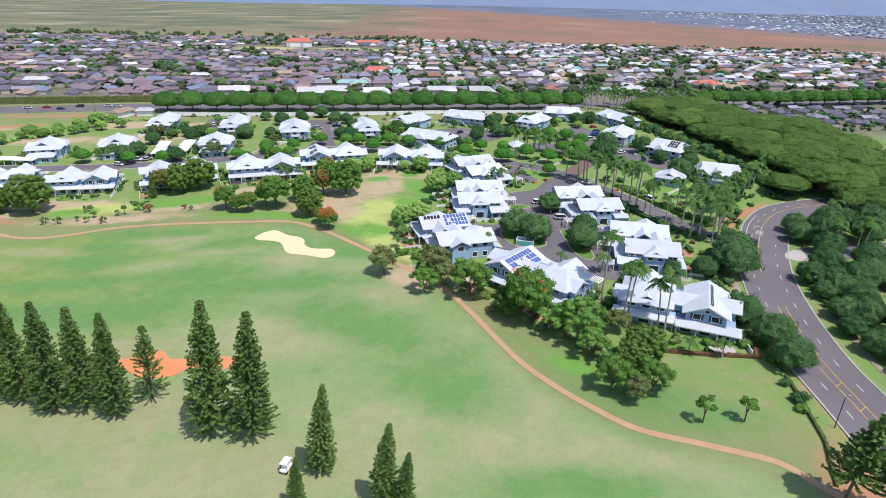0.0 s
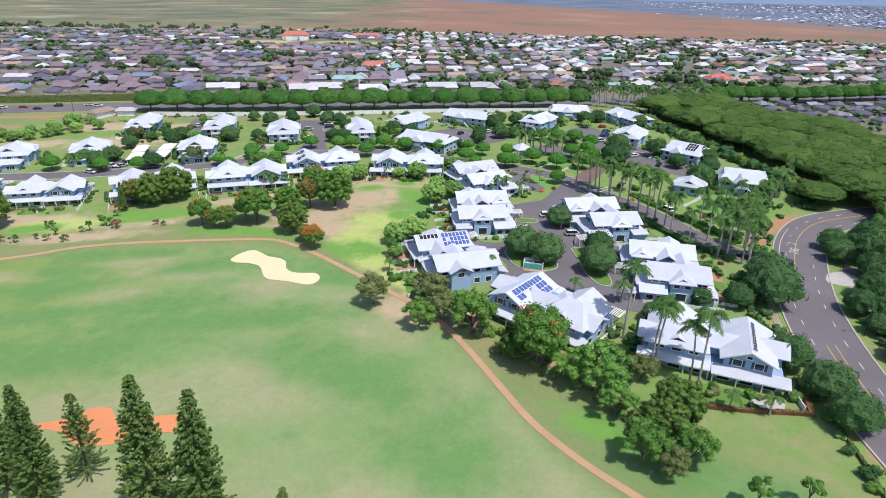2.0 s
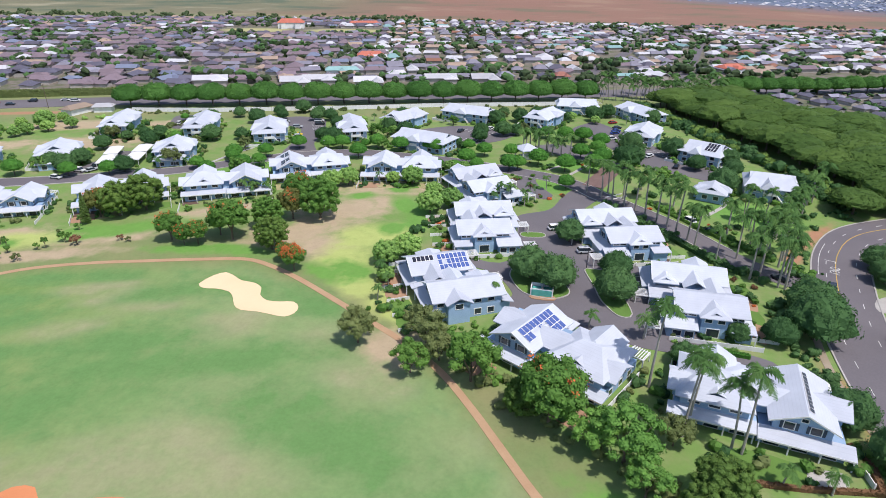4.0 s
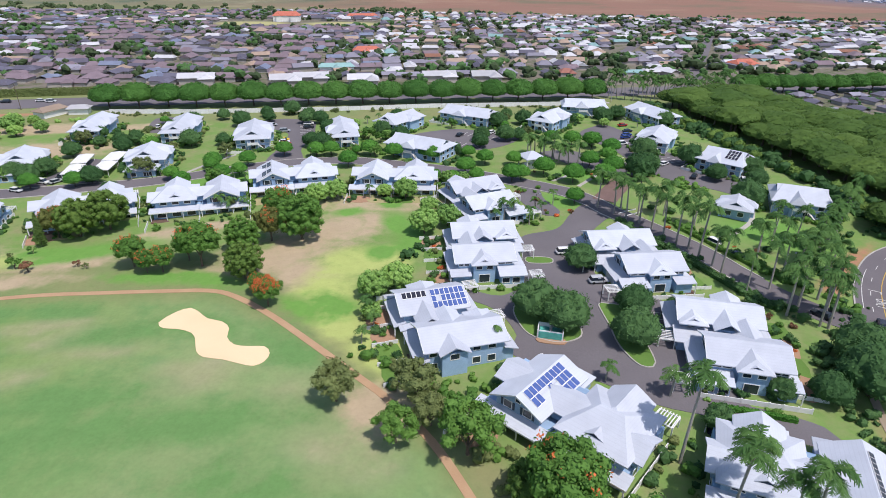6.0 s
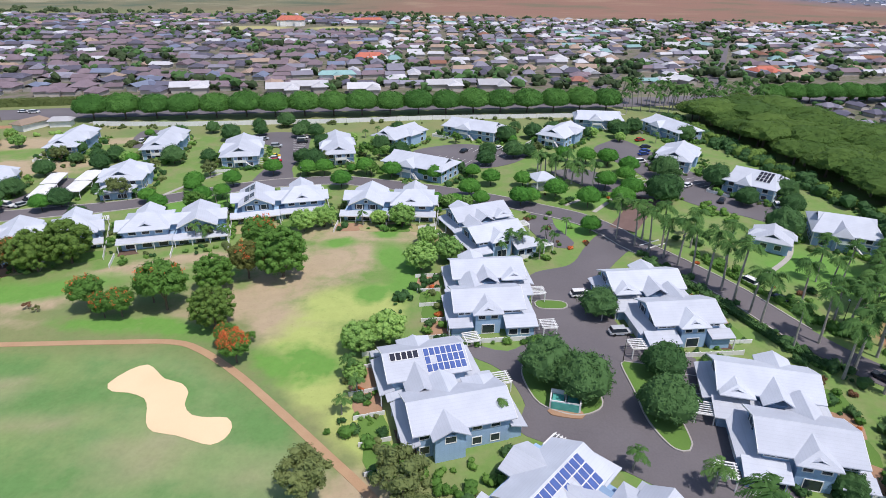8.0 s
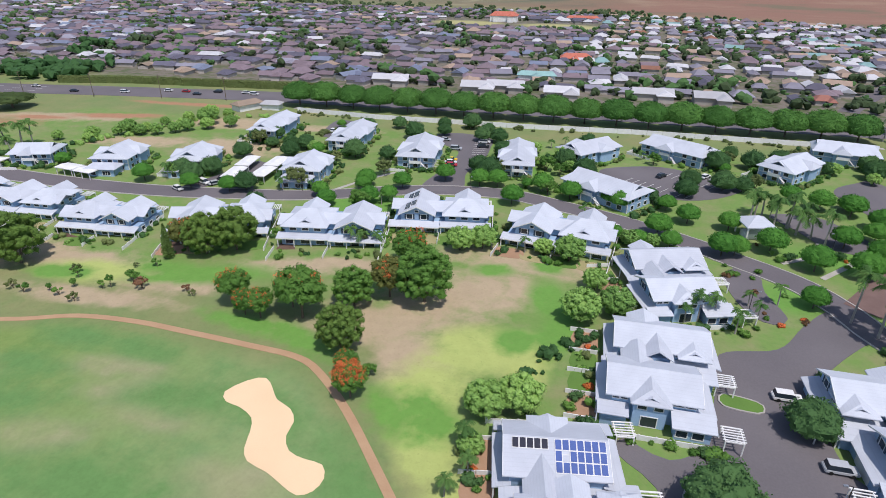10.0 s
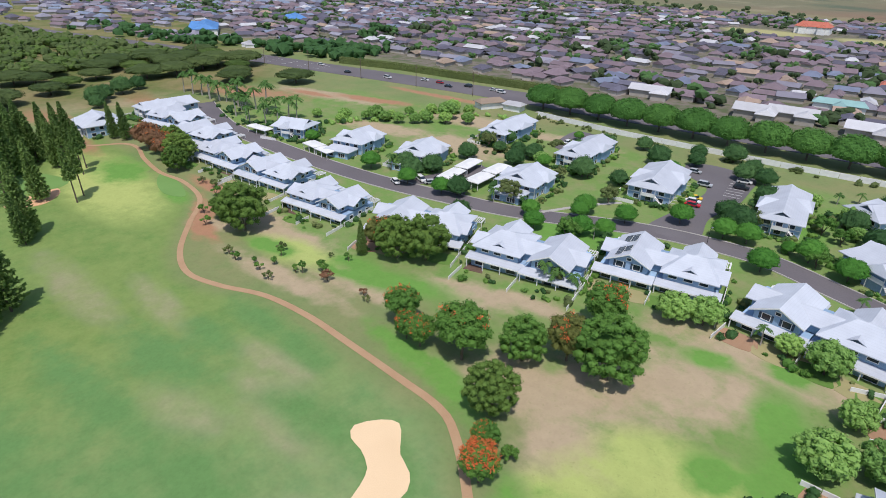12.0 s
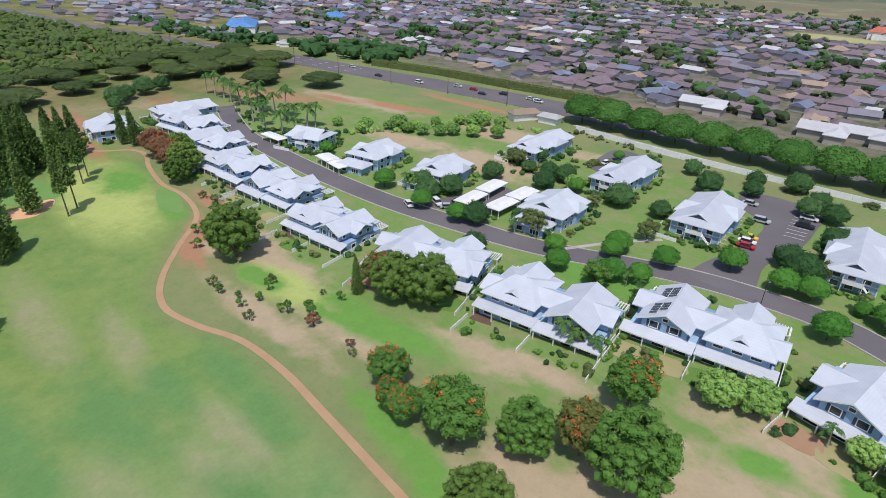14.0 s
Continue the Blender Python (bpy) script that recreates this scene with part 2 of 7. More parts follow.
def patch(name, outline, material, lift=.08, label="", category="", cell=4.0, kind="structure", step=1.5, dome=0.0, parent=None):
    """A closed plan outline, smoothed, filled and draped on the ground with a skirt."""
    line = smooth_line(outline, step, True)
    bm = bmesh.new()
    vs = [bm.verts.new(q) for q in line]
    f = bm.faces.new(vs)
    bmesh.ops.triangulate(bm, faces=[f])
    for _ in range(4):
        long = [e for e in bm.edges if e.calc_length() > cell]
        if not long:
            break
        bmesh.ops.subdivide_edges(bm, edges=long, cuts=1)
        bmesh.ops.triangulate(bm, faces=[f for f in bm.faces if len(f.verts) > 3])
    rim = [e for e in bm.edges if e.is_boundary]
    for v in bm.verts:
        v.co.z = gz(v.co.x, v.co.y) + lift
    ext = bmesh.ops.extrude_edge_only(bm, edges=rim)["geom"]
    for v in ext:
        if isinstance(v, bmesh.types.BMVert):
            v.co.z -= lift + .3
    bmesh.ops.recalc_face_normals(bm, faces=bm.faces)
    ob = obj(name, bm, material, parent, label)
    return tagged(ob, "", category, "", "" if parent else kind)


PROTO = {}


def put(key, build, m):
    """Builds a kind of thing once and copies it from then on."""
    if key not in PROTO:
        ob = build()
        ob.matrix_basis = m
        PROTO[key] = ob
        return ob
    ob = PROTO[key]
    s = ob.scale
    return copy_thing(ob, m @ Matrix.Diagonal((1 / s.x, 1 / s.y, 1 / s.z, 1)))

# ---- ground ----
CART_PATH = [(74, 8), (66, 17), (58, 25.6), (53.6, 31), (43.4, 34.8), (33, 38.5), (26.5, 44), (20.7, 50.1), (14.6, 58.5), (9.4, 69.1),
             (4.7, 78.9), (-.8, 88.6), (-8.4, 97.8), (-15.5, 104.6), (-25.1, 113.5), (-36.8, 123.9), (-46.5, 130.8), (-53, 133.2),
             (-64, 133.2), (-78, 133), (-92.8, 132.6), (-107, 130.2), (-118.5, 124.8), (-129.5, 121.8), (-141.8, 124.8), (-156.2, 133),
             (-166.9, 140.4), (-175.4, 143.4), (-188.3, 143.8), (-200.7, 141.1), (-216.7, 141.6), (-230.1, 143.8), (-238, 141.2), (-243, 132), (-252, 124)]
FAIRWAY_X, FAIRWAY_Y = (np.array(v) for v in zip(*sorted(CART_PATH[:33])))


def axis_steps(*spans):
    out = [spans[0][0]]
    for a, b, n in spans:
        out += list(np.linspace(a, b, n + 1)[1:])
    return np.array(out)


def soft_ellipse(x, y, cx, cy, rx, ry, turn=0.0, edge=.35):
    c, s = math.cos(radians(turn)), math.sin(radians(turn))
    u, v = (x - cx) * c + (y - cy) * s, -(x - cx) * s + (y - cy) * c
    d = np.sqrt((u / rx) ** 2 + (v / ry) ** 2)
    return np.clip((1 + edge - d) / (2 * edge), 0, 1)


DRY = [(-31, 165, 19, 10, 40), (-43, 149, 14, 8, 15), (-21, 184, 20, 6, 5), (-33, 141, 7, 9, 30), (-74, 163, 13, 4, 15), (-64, 168, 13, 3, 15), (-128, 149, 16, 5, 12), (-100, 147, 16, 4, 8), (-145, 150, 10, 4, 10),
       (-112, 137, 22, 3, 8), (-150, 138, 8, 3, 30), (-66, 140, 8, 2, 0), (-10, 96, 7, 6, -40),
       (-150, 235, 20, 10, 10), (-250, 240, 30, 6, 15), (-170, 262, 22, 8, 12), (-330, 130, 30, 12, 20), (-310, 165, 16, 14, 0), (-186, 226, 20, 6, 20), (-130, 270, 20, 5, 10)]
WORN = [(-62, 40, 44, 9, 4), (-30, 30, 40, 8, 0), (-78, 58, 26, 5, 8), (18, 32, 30, 8, -10), (-100, 66, 20, 5, 8), (-10, 40, 14, 6, 0), (-84.6, 120, 10, 3, 10), (-46, 104, 9, 5, 20), (-67, 112, 9, 3, 10), (-78, 116, 7, 3, 20), (-83, 102, 9, 4, 10), (-17, 90, 12, 7, -40), (12, 45, 14, 7, -30), (-35, 25, 38, 7, 3), (-4, 63, 7, 4, 20),
        (-24, 100, 8, 5, 30), (-60, 60, 60, 6, 8), (-30, 80, 14, 4, -20), (-120, 112, 14, 3, 0), (-140, 100, 20, 4, 5), (-45, 70, 16, 4, 10), (15, 62, 5, 10, -30)]
LUSH = [(-13, 170, 4, 9, 20), (-9, 160, 4, 10, 0), (-16, 152, 4, 4, 0), (-28, 178, 5, 3, 20), (-16, 184, 5, 3, 0), (-92, 153, 18, 4, 22), (-69, 139.5, 12, 3, -5), (-56, 138, 10, 3, -15), (-104, 153, 8, 3, 10),
        (-24, 128, 7, 4, -40), (-30, 126, 7, 3, -40), (26, 57, 9, 3, -38), (-78, 205, 14, 9, 12), (-179, 138, 8, 3, 0), (-210, 132, 12, 8, 0), (-128, 143, 9, 3, 10), (-40, 168, 5, 3, 0),
        (95, 170, 16, 10, -30), (36, 190, 9, 6, 0), (50, 215, 14, 6, 0), (-40, 250, 10, 6, 0)]
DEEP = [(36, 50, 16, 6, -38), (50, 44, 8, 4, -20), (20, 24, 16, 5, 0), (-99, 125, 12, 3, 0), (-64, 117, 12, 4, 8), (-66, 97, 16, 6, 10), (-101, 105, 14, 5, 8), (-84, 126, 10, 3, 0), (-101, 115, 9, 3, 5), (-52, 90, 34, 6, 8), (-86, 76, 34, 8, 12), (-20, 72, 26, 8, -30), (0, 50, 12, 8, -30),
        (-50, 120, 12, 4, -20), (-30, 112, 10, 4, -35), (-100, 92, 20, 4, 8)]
YELLOWISH = [(-22, 147, 9, 7, 20), (-26, 133, 7, 8, 40), (-12, 147, 4, 8, 10), (-21, 121, 5, 10, 40), (-12, 112, 5, 9, 30),  (-200, 125, 30, 12, 0),
             (-120, 146, 14, 5, 10)]
EARTH = [(-160, 137.5, 2, 15, 65), (-148, 135, 1.6, 8, 80), (-342, 168, 10, 46, -14), (-297, 128, 22, 7, 10), (-318, 205, 8, 22, -30), (-228, 252, 20, 4, 20), (-258, 236, 14, 3, 15), (-172, 362, 10, 26, -20), (-156, 408, 10, 12, 0), (-262, 128, 26, 4, 5), (-300, 205, 46, 9, 25), (-316, 170, 40, 6, 0), (62, 22, 5, 14, -20),
         (-160, 345, 40, 6, 8), (-215, 283, 30, 3, 10), (-160, 140, 3, 9, 40), (-178, 149, 12, 2.5, 5), (72, 62, 2.5, 26, -3), (104, 153.5, 16, 2.2, 42), (93, 141, 5, 2, 60)]


def ground():
    xs = axis_steps((-4200, -900, 22), (-900, -330, 57), (-330, 170, 250), (170, 700, 50), (700, 4200, 22))
    ys = axis_steps((-400, 0, 16), (0, 345, 172), (345, 900, 50), (900, 4900, 60))
    X, Y = np.meshgrid(xs, ys)
    Z = heights(X, Y)
    Z = Z + 6 * np.clip((Y - 1100) / 900, 0, 1) * np.sin(X / 700 + 1)
    verts = np.stack([X, Y, Z], -1).reshape(-1, 3)
    nx = len(xs)
    i, j = np.meshgrid(np.arange(nx - 1), np.arange(len(ys) - 1))
    a = (j * nx + i).ravel()
    faces = np.stack([a, a + 1, a + nx + 1, a + nx], -1)
    me = bpy.data.meshes.new("ground")
    me.from_pydata(verts.tolist(), [], faces.tolist())
    me.shade_smooth()
    x, y = verts[:, 0], verts[:, 1]
    edge = np.interp(x, FAIRWAY_X, FAIRWAY_Y) - y
    fair = np.clip((edge - 1) / 5, 0, 1) * (x < 75) * (x > -262)
    cover = {"fairway": fair, "west": .85 * np.clip((-45 - x) / 70, 0, 1)}
    for key, rows in (("dry", DRY), ("worn", WORN), ("lush", LUSH), ("deep", DEEP), ("yellowish", YELLOWISH), ("earth", EARTH)):
        w = np.zeros(len(x))
        for cx, cy, rx, ry, turn in rows:
            w = np.maximum(w, soft_ellipse(x, y, cx, cy, rx, ry, turn, .5))
        cover[key] = w
    town = np.clip((y - 352 - .12 * x) / 20, 0, 1) * np.clip((1000 - y - .12 * np.abs(x)) / 80, 0, 1)
    cover["town"] = np.maximum(town, np.clip((x - 160) / 20, 0, 1) * np.clip((y - 260) / 30, 0, 1) * (y < 1000))
    cover["field"] = soft_ellipse(x, y, -240, 762, 42, 26, 0, .2) + soft_ellipse(x, y, -130, 768, 48, 26, 0, .2)
    cover["estate"] = np.clip((-edge - 14) / 10, 0, 1) * np.clip((x + 262) / 10, 0, 1) * np.clip((y - 0) / 10, 0, 1) * np.clip((300 + .15 * x - y) / 8, 0, 1)
    cover["plain"] = np.clip((y - 900 + .22 * x) / 120, 0, 1)
    # far ground weight: distance haze is painted as a blue tint from here on
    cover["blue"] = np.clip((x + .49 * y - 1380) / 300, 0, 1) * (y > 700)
    cover["hill"] = np.clip((y - 980 - .3 * x) / 300, 0, 1) * np.clip((-x - .02 * y) / 300, 0, 1)
    wood = np.clip((-300 - x + .1 * y) / 40, 0, 1) * np.clip((270 - y - .25 * (x + 300)) / 40, 0, 1)
    cover["wood"] = wood
    for key, w in cover.items():
        at_ = me.attributes.new(key, "FLOAT", "POINT")
        at_.data.foreach_set("value", np.asarray(w, dtype=np.float32))
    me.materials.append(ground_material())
    return tagged(new("ground", me), "rolling golf course grass with dry patches and bare red earth", "ground", "", "structure")


def ground_material():
    m = bpy.data.materials.new("grassland")
    m.use_nodes = True
    t = m.node_tree
    n, link = t.nodes, t.links.new
    b = n["Principled BSDF"]
    b.inputs["Roughness"].default_value = .95
    b.inputs["Specular IOR Level"].default_value = .15
    tc = n.new("ShaderNodeTexCoord")
    noises = []
    for scale, detail in ((.035, 8), (.16, 8), (1.4, 5), (.0045, 9), (.42, 6)):
        k = n.new("ShaderNodeTexNoise")
        k.inputs["Scale"].default_value, k.inputs["Detail"].default_value = scale, detail
        k.inputs["Roughness"].default_value = .62
        link(tc.outputs["Object"], k.inputs["Vector"])
        noises.append(k.outputs[0])

    def blend(col, other, factor):
        k = n.new("ShaderNodeMix")
        k.data_type = "RGBA"
        link(factor, k.inputs["Factor"])
        if isinstance(col, tuple):
            k.inputs["A"].default_value = (*col, 1)
        else:
            link(col, k.inputs["A"])
        if isinstance(other, tuple):
            k.inputs["B"].default_value = (*other, 1)
        else:
            link(other, k.inputs["B"])
        return k.outputs["Result"]

    def ramp(value, lo, hi, a=0.0, c=1.0):
        k = n.new("ShaderNodeMapRange")
        for key, val in (("From Min", lo), ("From Max", hi), ("To Min", a), ("To Max", c)):
            k.inputs[key].default_value = val
        link(value, k.inputs["Value"])
        return k.outputs[0]

    def covered(key, noise_amount=.8, which=1, crisp=False):
        k = n.new("ShaderNodeAttribute")
        k.attribute_name = key
        add = n.new("ShaderNodeMath")
        add.operation = "MULTIPLY_ADD"
        link(ramp(noises[which], .25, .75, -noise_amount, noise_amount), add.inputs[0])
        gate = n.new("ShaderNodeMath")
        gate.operation = "SUBTRACT"
        gate.use_clamp = True
        # noise only matters where there is some cover
        mulg = n.new("ShaderNodeMath")
        mulg.operation = "MULTIPLY"
        link(k.outputs["Fac"], mulg.inputs[0])
        inv = n.new("ShaderNodeMath")
        inv.operation = "SUBTRACT"
        inv.inputs[0].default_value = 1.35
        link(k.outputs["Fac"], inv.inputs[1])
        link(inv.outputs[0], mulg.inputs[1])
        link(mulg.outputs[0], add.inputs[1])
        link(k.outputs["Fac"], add.inputs[2])
        link(add.outputs[0], gate.inputs[0])
        gate.inputs[1].default_value = 0.02
        return ramp(gate.outputs[0], .1, .85) if crisp else gate.outputs[0]

    half = ramp(noises[1], .3, .7, .4, .85)
    rough = blend((.165, .228, .086), (.235, .237, .11), ramp(noises[0], .38, .62))
    estate = blend((.155, .262, .07), (.235, .25, .115), ramp(noises[1], .42, .68))
    rough = blend(rough, estate, covered("estate", .3))
    fairway = blend((.17, .275, .102), (.238, .285, .13), ramp(noises[0], .36, .66))
    fairway = blend(fairway, (.10, .225, .088), ramp(noises[1], .48, .76, 0, .6))
    fairway = blend(fairway, blend((.19, .265, .072), (.135, .228, .055), ramp(noises[1], .4, .66)), covered("west", .25, 0))
    fairway = blend(fairway, blend(fairway, (.31, .295, .17), half), covered("worn", 1.0))
    rough = blend(rough, (.12, .185, .06), ramp(noises[4], .56, .72, 0, .55))
    col = blend(rough, fairway, covered("fairway", .1))
    tufts = n.new("ShaderNodeMath")
    tufts.operation = "MULTIPLY"
    link(ramp(noises[2], .55, .7, 0, .32), tufts.inputs[0])
    inv_fair = n.new("ShaderNodeAttribute")
    inv_fair.attribute_name = "fairway"
    link(ramp(inv_fair.outputs["Fac"], 0, 1, 1, .12), tufts.inputs[1])
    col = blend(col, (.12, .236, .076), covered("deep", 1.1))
    col = blend(col, (.40, .318, .21), covered("dry", 1.3, crisp=True))
    col = blend(col, (.37, .425, .14), covered("yellowish", .9, crisp=True))
    col = blend(col, (.135, .285, .06), covered("lush", 1.2, crisp=True))
    col = blend(col, (.37, .20, .12), covered("earth", .9, crisp=True))
    col = blend(col, (.14, .165, .06), tufts.outputs[0])
    col = blend(col, blend((.19, .16, .14), (.10, .12, .06), ramp(noises[1], .42, .62)), covered("town", .1))
    col = blend(col, (.38, .36, .17), covered("field", .2))
    col = blend(col, blend((.12, .15, .045), (.22, .19, .09), ramp(noises[0], .4, .6)), covered("wood", .3))
    col = blend(col, blend(blend((.25, .14, .105), (.15, .14, .09), ramp(noises[3], .52, .62, 0, .8)), (.30, .20, .14), ramp(noises[3], .46, .36, 0, .7)), covered("plain", .1))
    col = blend(col, blend(blend((.175, .17, .105), (.10, .13, .085), ramp(noises[3], .5, .58)), (.29, .27, .18), ramp(noises[3], .44, .36)), covered("hill", .2))
    # hazy blue of the far plain, mixed straight into the ground colour
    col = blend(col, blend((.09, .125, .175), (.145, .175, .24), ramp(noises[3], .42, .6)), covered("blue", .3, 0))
    grain = n.new("ShaderNodeHueSaturation")
    both = n.new("ShaderNodeMath")
    both.operation = "MULTIPLY"
    link(ramp(noises[2], .25, .75, .92, 1.08), both.inputs[0])
    link(ramp(noises[4], .3, .7, .94, 1.06), both.inputs[1])
    link(both.outputs[0], grain.inputs["Value"])
    link(col, grain.inputs["Color"])
    link(grain.outputs[0], b.inputs["Base Color"])
    bp = n.new("ShaderNodeBump")
    bp.inputs["Strength"].default_value, bp.inputs["Distance"].default_value = .25, .1
    link(noises[2], bp.inputs["Height"])
    link(bp.outputs[0], b.inputs["Normal"])
    return m


ground()


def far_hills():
    """Low hills that close the plain, their haze put into the blue base colour."""
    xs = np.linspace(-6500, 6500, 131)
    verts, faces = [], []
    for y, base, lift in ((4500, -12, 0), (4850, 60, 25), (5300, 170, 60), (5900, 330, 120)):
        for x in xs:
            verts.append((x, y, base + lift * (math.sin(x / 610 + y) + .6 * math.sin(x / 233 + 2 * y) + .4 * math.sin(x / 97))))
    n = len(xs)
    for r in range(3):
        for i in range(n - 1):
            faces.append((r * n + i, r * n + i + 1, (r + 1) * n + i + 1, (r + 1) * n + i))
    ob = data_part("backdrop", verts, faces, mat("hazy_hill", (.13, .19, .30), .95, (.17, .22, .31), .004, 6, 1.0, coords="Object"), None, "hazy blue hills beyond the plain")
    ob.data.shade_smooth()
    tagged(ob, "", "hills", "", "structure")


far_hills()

# ---- path, bunkers, roads and parking courts ----
path_line = smooth_line(CART_PATH, 2)
ribbon("path", path_line, 1.5, CLAY, .07, "worn reddish clay golf cart path through the grass", "path")
patch("bunker", [(-59.3, 120.8), (-57.3, 124.6), (-54.6, 126.2), (-51.7, 124.2), (-49.4, 122.2), (-45.8, 121), (-43.6, 118.7), (-43, 115.7), (-40.7, 113.2),
                 (-37.5, 112.7), (-34.5, 112.7), (-32.9, 110.6), (-33.2, 108.1), (-35, 106.7), (-37.9, 107.4), (-41.5, 108.6), (-45.5, 109.3), (-47.6, 111.3),
                 (-49, 114.5), (-50.8, 117.1), (-54.4, 118.5), (-57.4, 118.8)], SAND, .06, "pale sand bunker with a curved outline in the fairway", "sand bunker")
patch("bunker", [(-71.4, 55.4), (-66, 57.5), (-63.2, 60.2), (-59.8, 60.2), (-57, 57.2), (-53, 58), (-46.1, 58.6), (-42.8, 57), (-44.5, 54.2), (-51.2, 54.3),
                 (-55, 51.2), (-61.5, 51.4), (-65, 54)], SANDRED, .06, "orange red sand bunker behind the pines", "sand bunker")
patch("bunker", [(-199, 97), (-202.1, 98.5), (-205.6, 107), (-206.2, 112), (-200.7, 111), (-195.6, 105.1)], ORANGE_SAND, .06, "small pale orange sand bunker beside the far green", "sand bunker")
patch("putting_green", [(-232, 103), (-222, 112), (-210, 116), (-206, 108), (-212, 98), (-224, 95)], GREEN, .05, "smooth bright putting green", "golf green")
patch("putting_green", [(-199, 141), (-192, 142.6), (-184, 142.2), (-176, 139.6), (-182, 135.8), (-192, 137)], GREEN, .05, "smooth bright golf tee mound", "golf tee")

MAIN_ROAD = [(73, -60), (74.5, 0), (75.5, 30), (76.2, 45), (76.8, 60), (79.5, 76), (83.5, 92), (89, 108), (97.5, 126), (107.5, 143), (120, 156), (136, 163), (155, 167), (185, 170), (260, 172)]
ENTRY = [(90, 124), (82.5, 130), (76.8, 137.6), (72.2, 146.7), (67.5, 157), (61.6, 166), (55.5, 174.5), (49.5, 182.5), (46.4, 188.4), (39.9, 196.6), (32.3, 201.8), (25, 205.6), (16, 210.6), (3, 216.2), (-8, 220),
         (-20, 223), (-36, 226.5), (-51, 224.5), (-64, 220.5), (-77, 214), (-91, 206), (-104, 200.5), (-116, 197), (-135, 191.5), (-154, 187.5), (-178, 184), (-205, 181), (-231, 180), (-255, 184), (-275, 189)]
HIGHWAY = [(-900, 100), (-735, 148), (-670, 165), (-599, 185), (-546, 204), (-500, 221), (-440, 241), (-390, 257), (-335, 273), (-305, 282), (-253, 297.5), (-195, 313), (-150, 322), (-100, 333), (0, 349), (90, 362), (200, 388), (320, 420), (520, 480)]
main_line, entry_line, high_line = smooth_line(MAIN_ROAD, 2.5), smooth_line(ENTRY, 2.5), smooth_line(HIGHWAY, 6)
ribbon("road", main_line, 13.4, ROADM, .10, "curving grey asphalt road with painted lane lines", "road", cross=6)
ribbon("road", entry_line, 7.6, ROADM, .07, "narrow asphalt estate street between the houses", "road", cross=4)
ribbon("road", high_line, 22.5, ROADM, .12, "wide asphalt highway beyond the estate", "road", cross=6)
for line, off in ((main_line, 6.85), (main_line, -6.85), (entry_line, 3.95), (entry_line, -3.95)):
    seg = line if line is main_line else line[8:]
    ribbon("kerb", offset_line(seg, off), .35, CONCRETE, .12, "pale concrete kerb along the road", "kerb", cross=1, height=.08)
ribbon("pavement", offset_line(main_line[20:], -11.5), 1.3, TRACK, .08, "worn brown footpath beside the road", "pavement", cross=1)

LOT = [(46, 189), (41.8, 186.5), (36.8, 178.5), (31.4, 168.5), (21, 162.5), (20, 150), (18.8, 138), (13.5, 132), (6.5, 134), (6, 130.5), (12, 126), (15.5, 117), (13.5, 111.5), (18, 108.5), (28, 104),
       (38, 97.5), (47, 94.5), (63.5, 87.5), (64, 93), (54, 97.6), (45.5, 99.5), (43.4, 108), (44.6, 118), (47, 127), (49.5, 131.5), (41, 136.5), (37.5, 141), (36, 151), (37.2, 160), (41.8, 168.5), (47, 176), (51, 181.5)]
patch("parking_court", LOT, ASPHALT, .07, "dark asphalt parking court between the townhouses", "parking lot", cell=5, step=2)
for isl in ([(17.2, 118.8), (15.6, 126), (18, 130), (22.5, 127), (28, 122), (28.6, 117.2), (24.5, 114.8), (20, 116)],
            [(36.5, 129.5), (34.6, 129), (35.1, 121.5), (35.6, 113.8), (38, 108), (41, 109), (40.8, 119), (40, 128)],
            [(21.2, 147.6), (26.5, 147.6), (27.6, 149.2), (26.5, 150.6), (21.2, 150.6)]):
    patch("traffic_island", isl, LAWN, .22, "grassed traffic island with a pale kerb", "traffic island", step=1)
    ribbon("kerb", smooth_line(isl, 1, True) + smooth_line(isl, 1, True)[:1], .25, CONCRETE, .2, "pale kerb round the traffic island", "kerb", cross=1, height=.06)
patch("parking_court", [(-66, 222), (-53.5, 224.5), (-57, 240), (-56, 255), (-58, 270), (-62, 284), (-76, 287), (-84, 281), (-78, 270), (-68, 262), (-66, 245)], ASPHALT, .08,
      "asphalt parking court beside the two-storey houses", "parking lot", cell=6, step=2)
patch("parking_court", [(57, 268), (66, 282), (72, 285), (79, 268), (84, 249), (92, 232), (99, 214), (103, 206), (97, 197), (88, 203), (76, 212), (70, 226), (66, 244)], ASPHALT, .08,
      "asphalt parking court with bays among the houses", "parking lot", cell=6, step=2)
patch("parking_court", [(-15, 262), (-8, 250), (8, 242), (22, 248), (30, 262), (16, 270), (2, 273)], ASPHALT, .08, "asphalt parking court behind the long house", "parking lot", cell=6, step=2)
patch("parking_court", [(-128, 262), (-120, 262), (-122, 284), (-134, 284)], ASPHALT, .08, "small asphalt parking court beside a house", "parking lot", cell=6, step=2)
patch("driveway", [(62.9, 233.5), (66, 230), (69.8, 225.5), (69.6, 219), (66, 212), (59, 214.5), (60.5, 219), (59.6, 224)], ASPHALT, .1,
      "asphalt drive between the parking courts", "driveway", cell=5, step=2)
ribbon("driveway", smooth_line([(49.6, 190.5), (54.4, 199), (59, 207), (63.5, 216)], 2), 7.4, PAVER, .12, "reddish brown paved drive from the street", "driveway", cross=3)
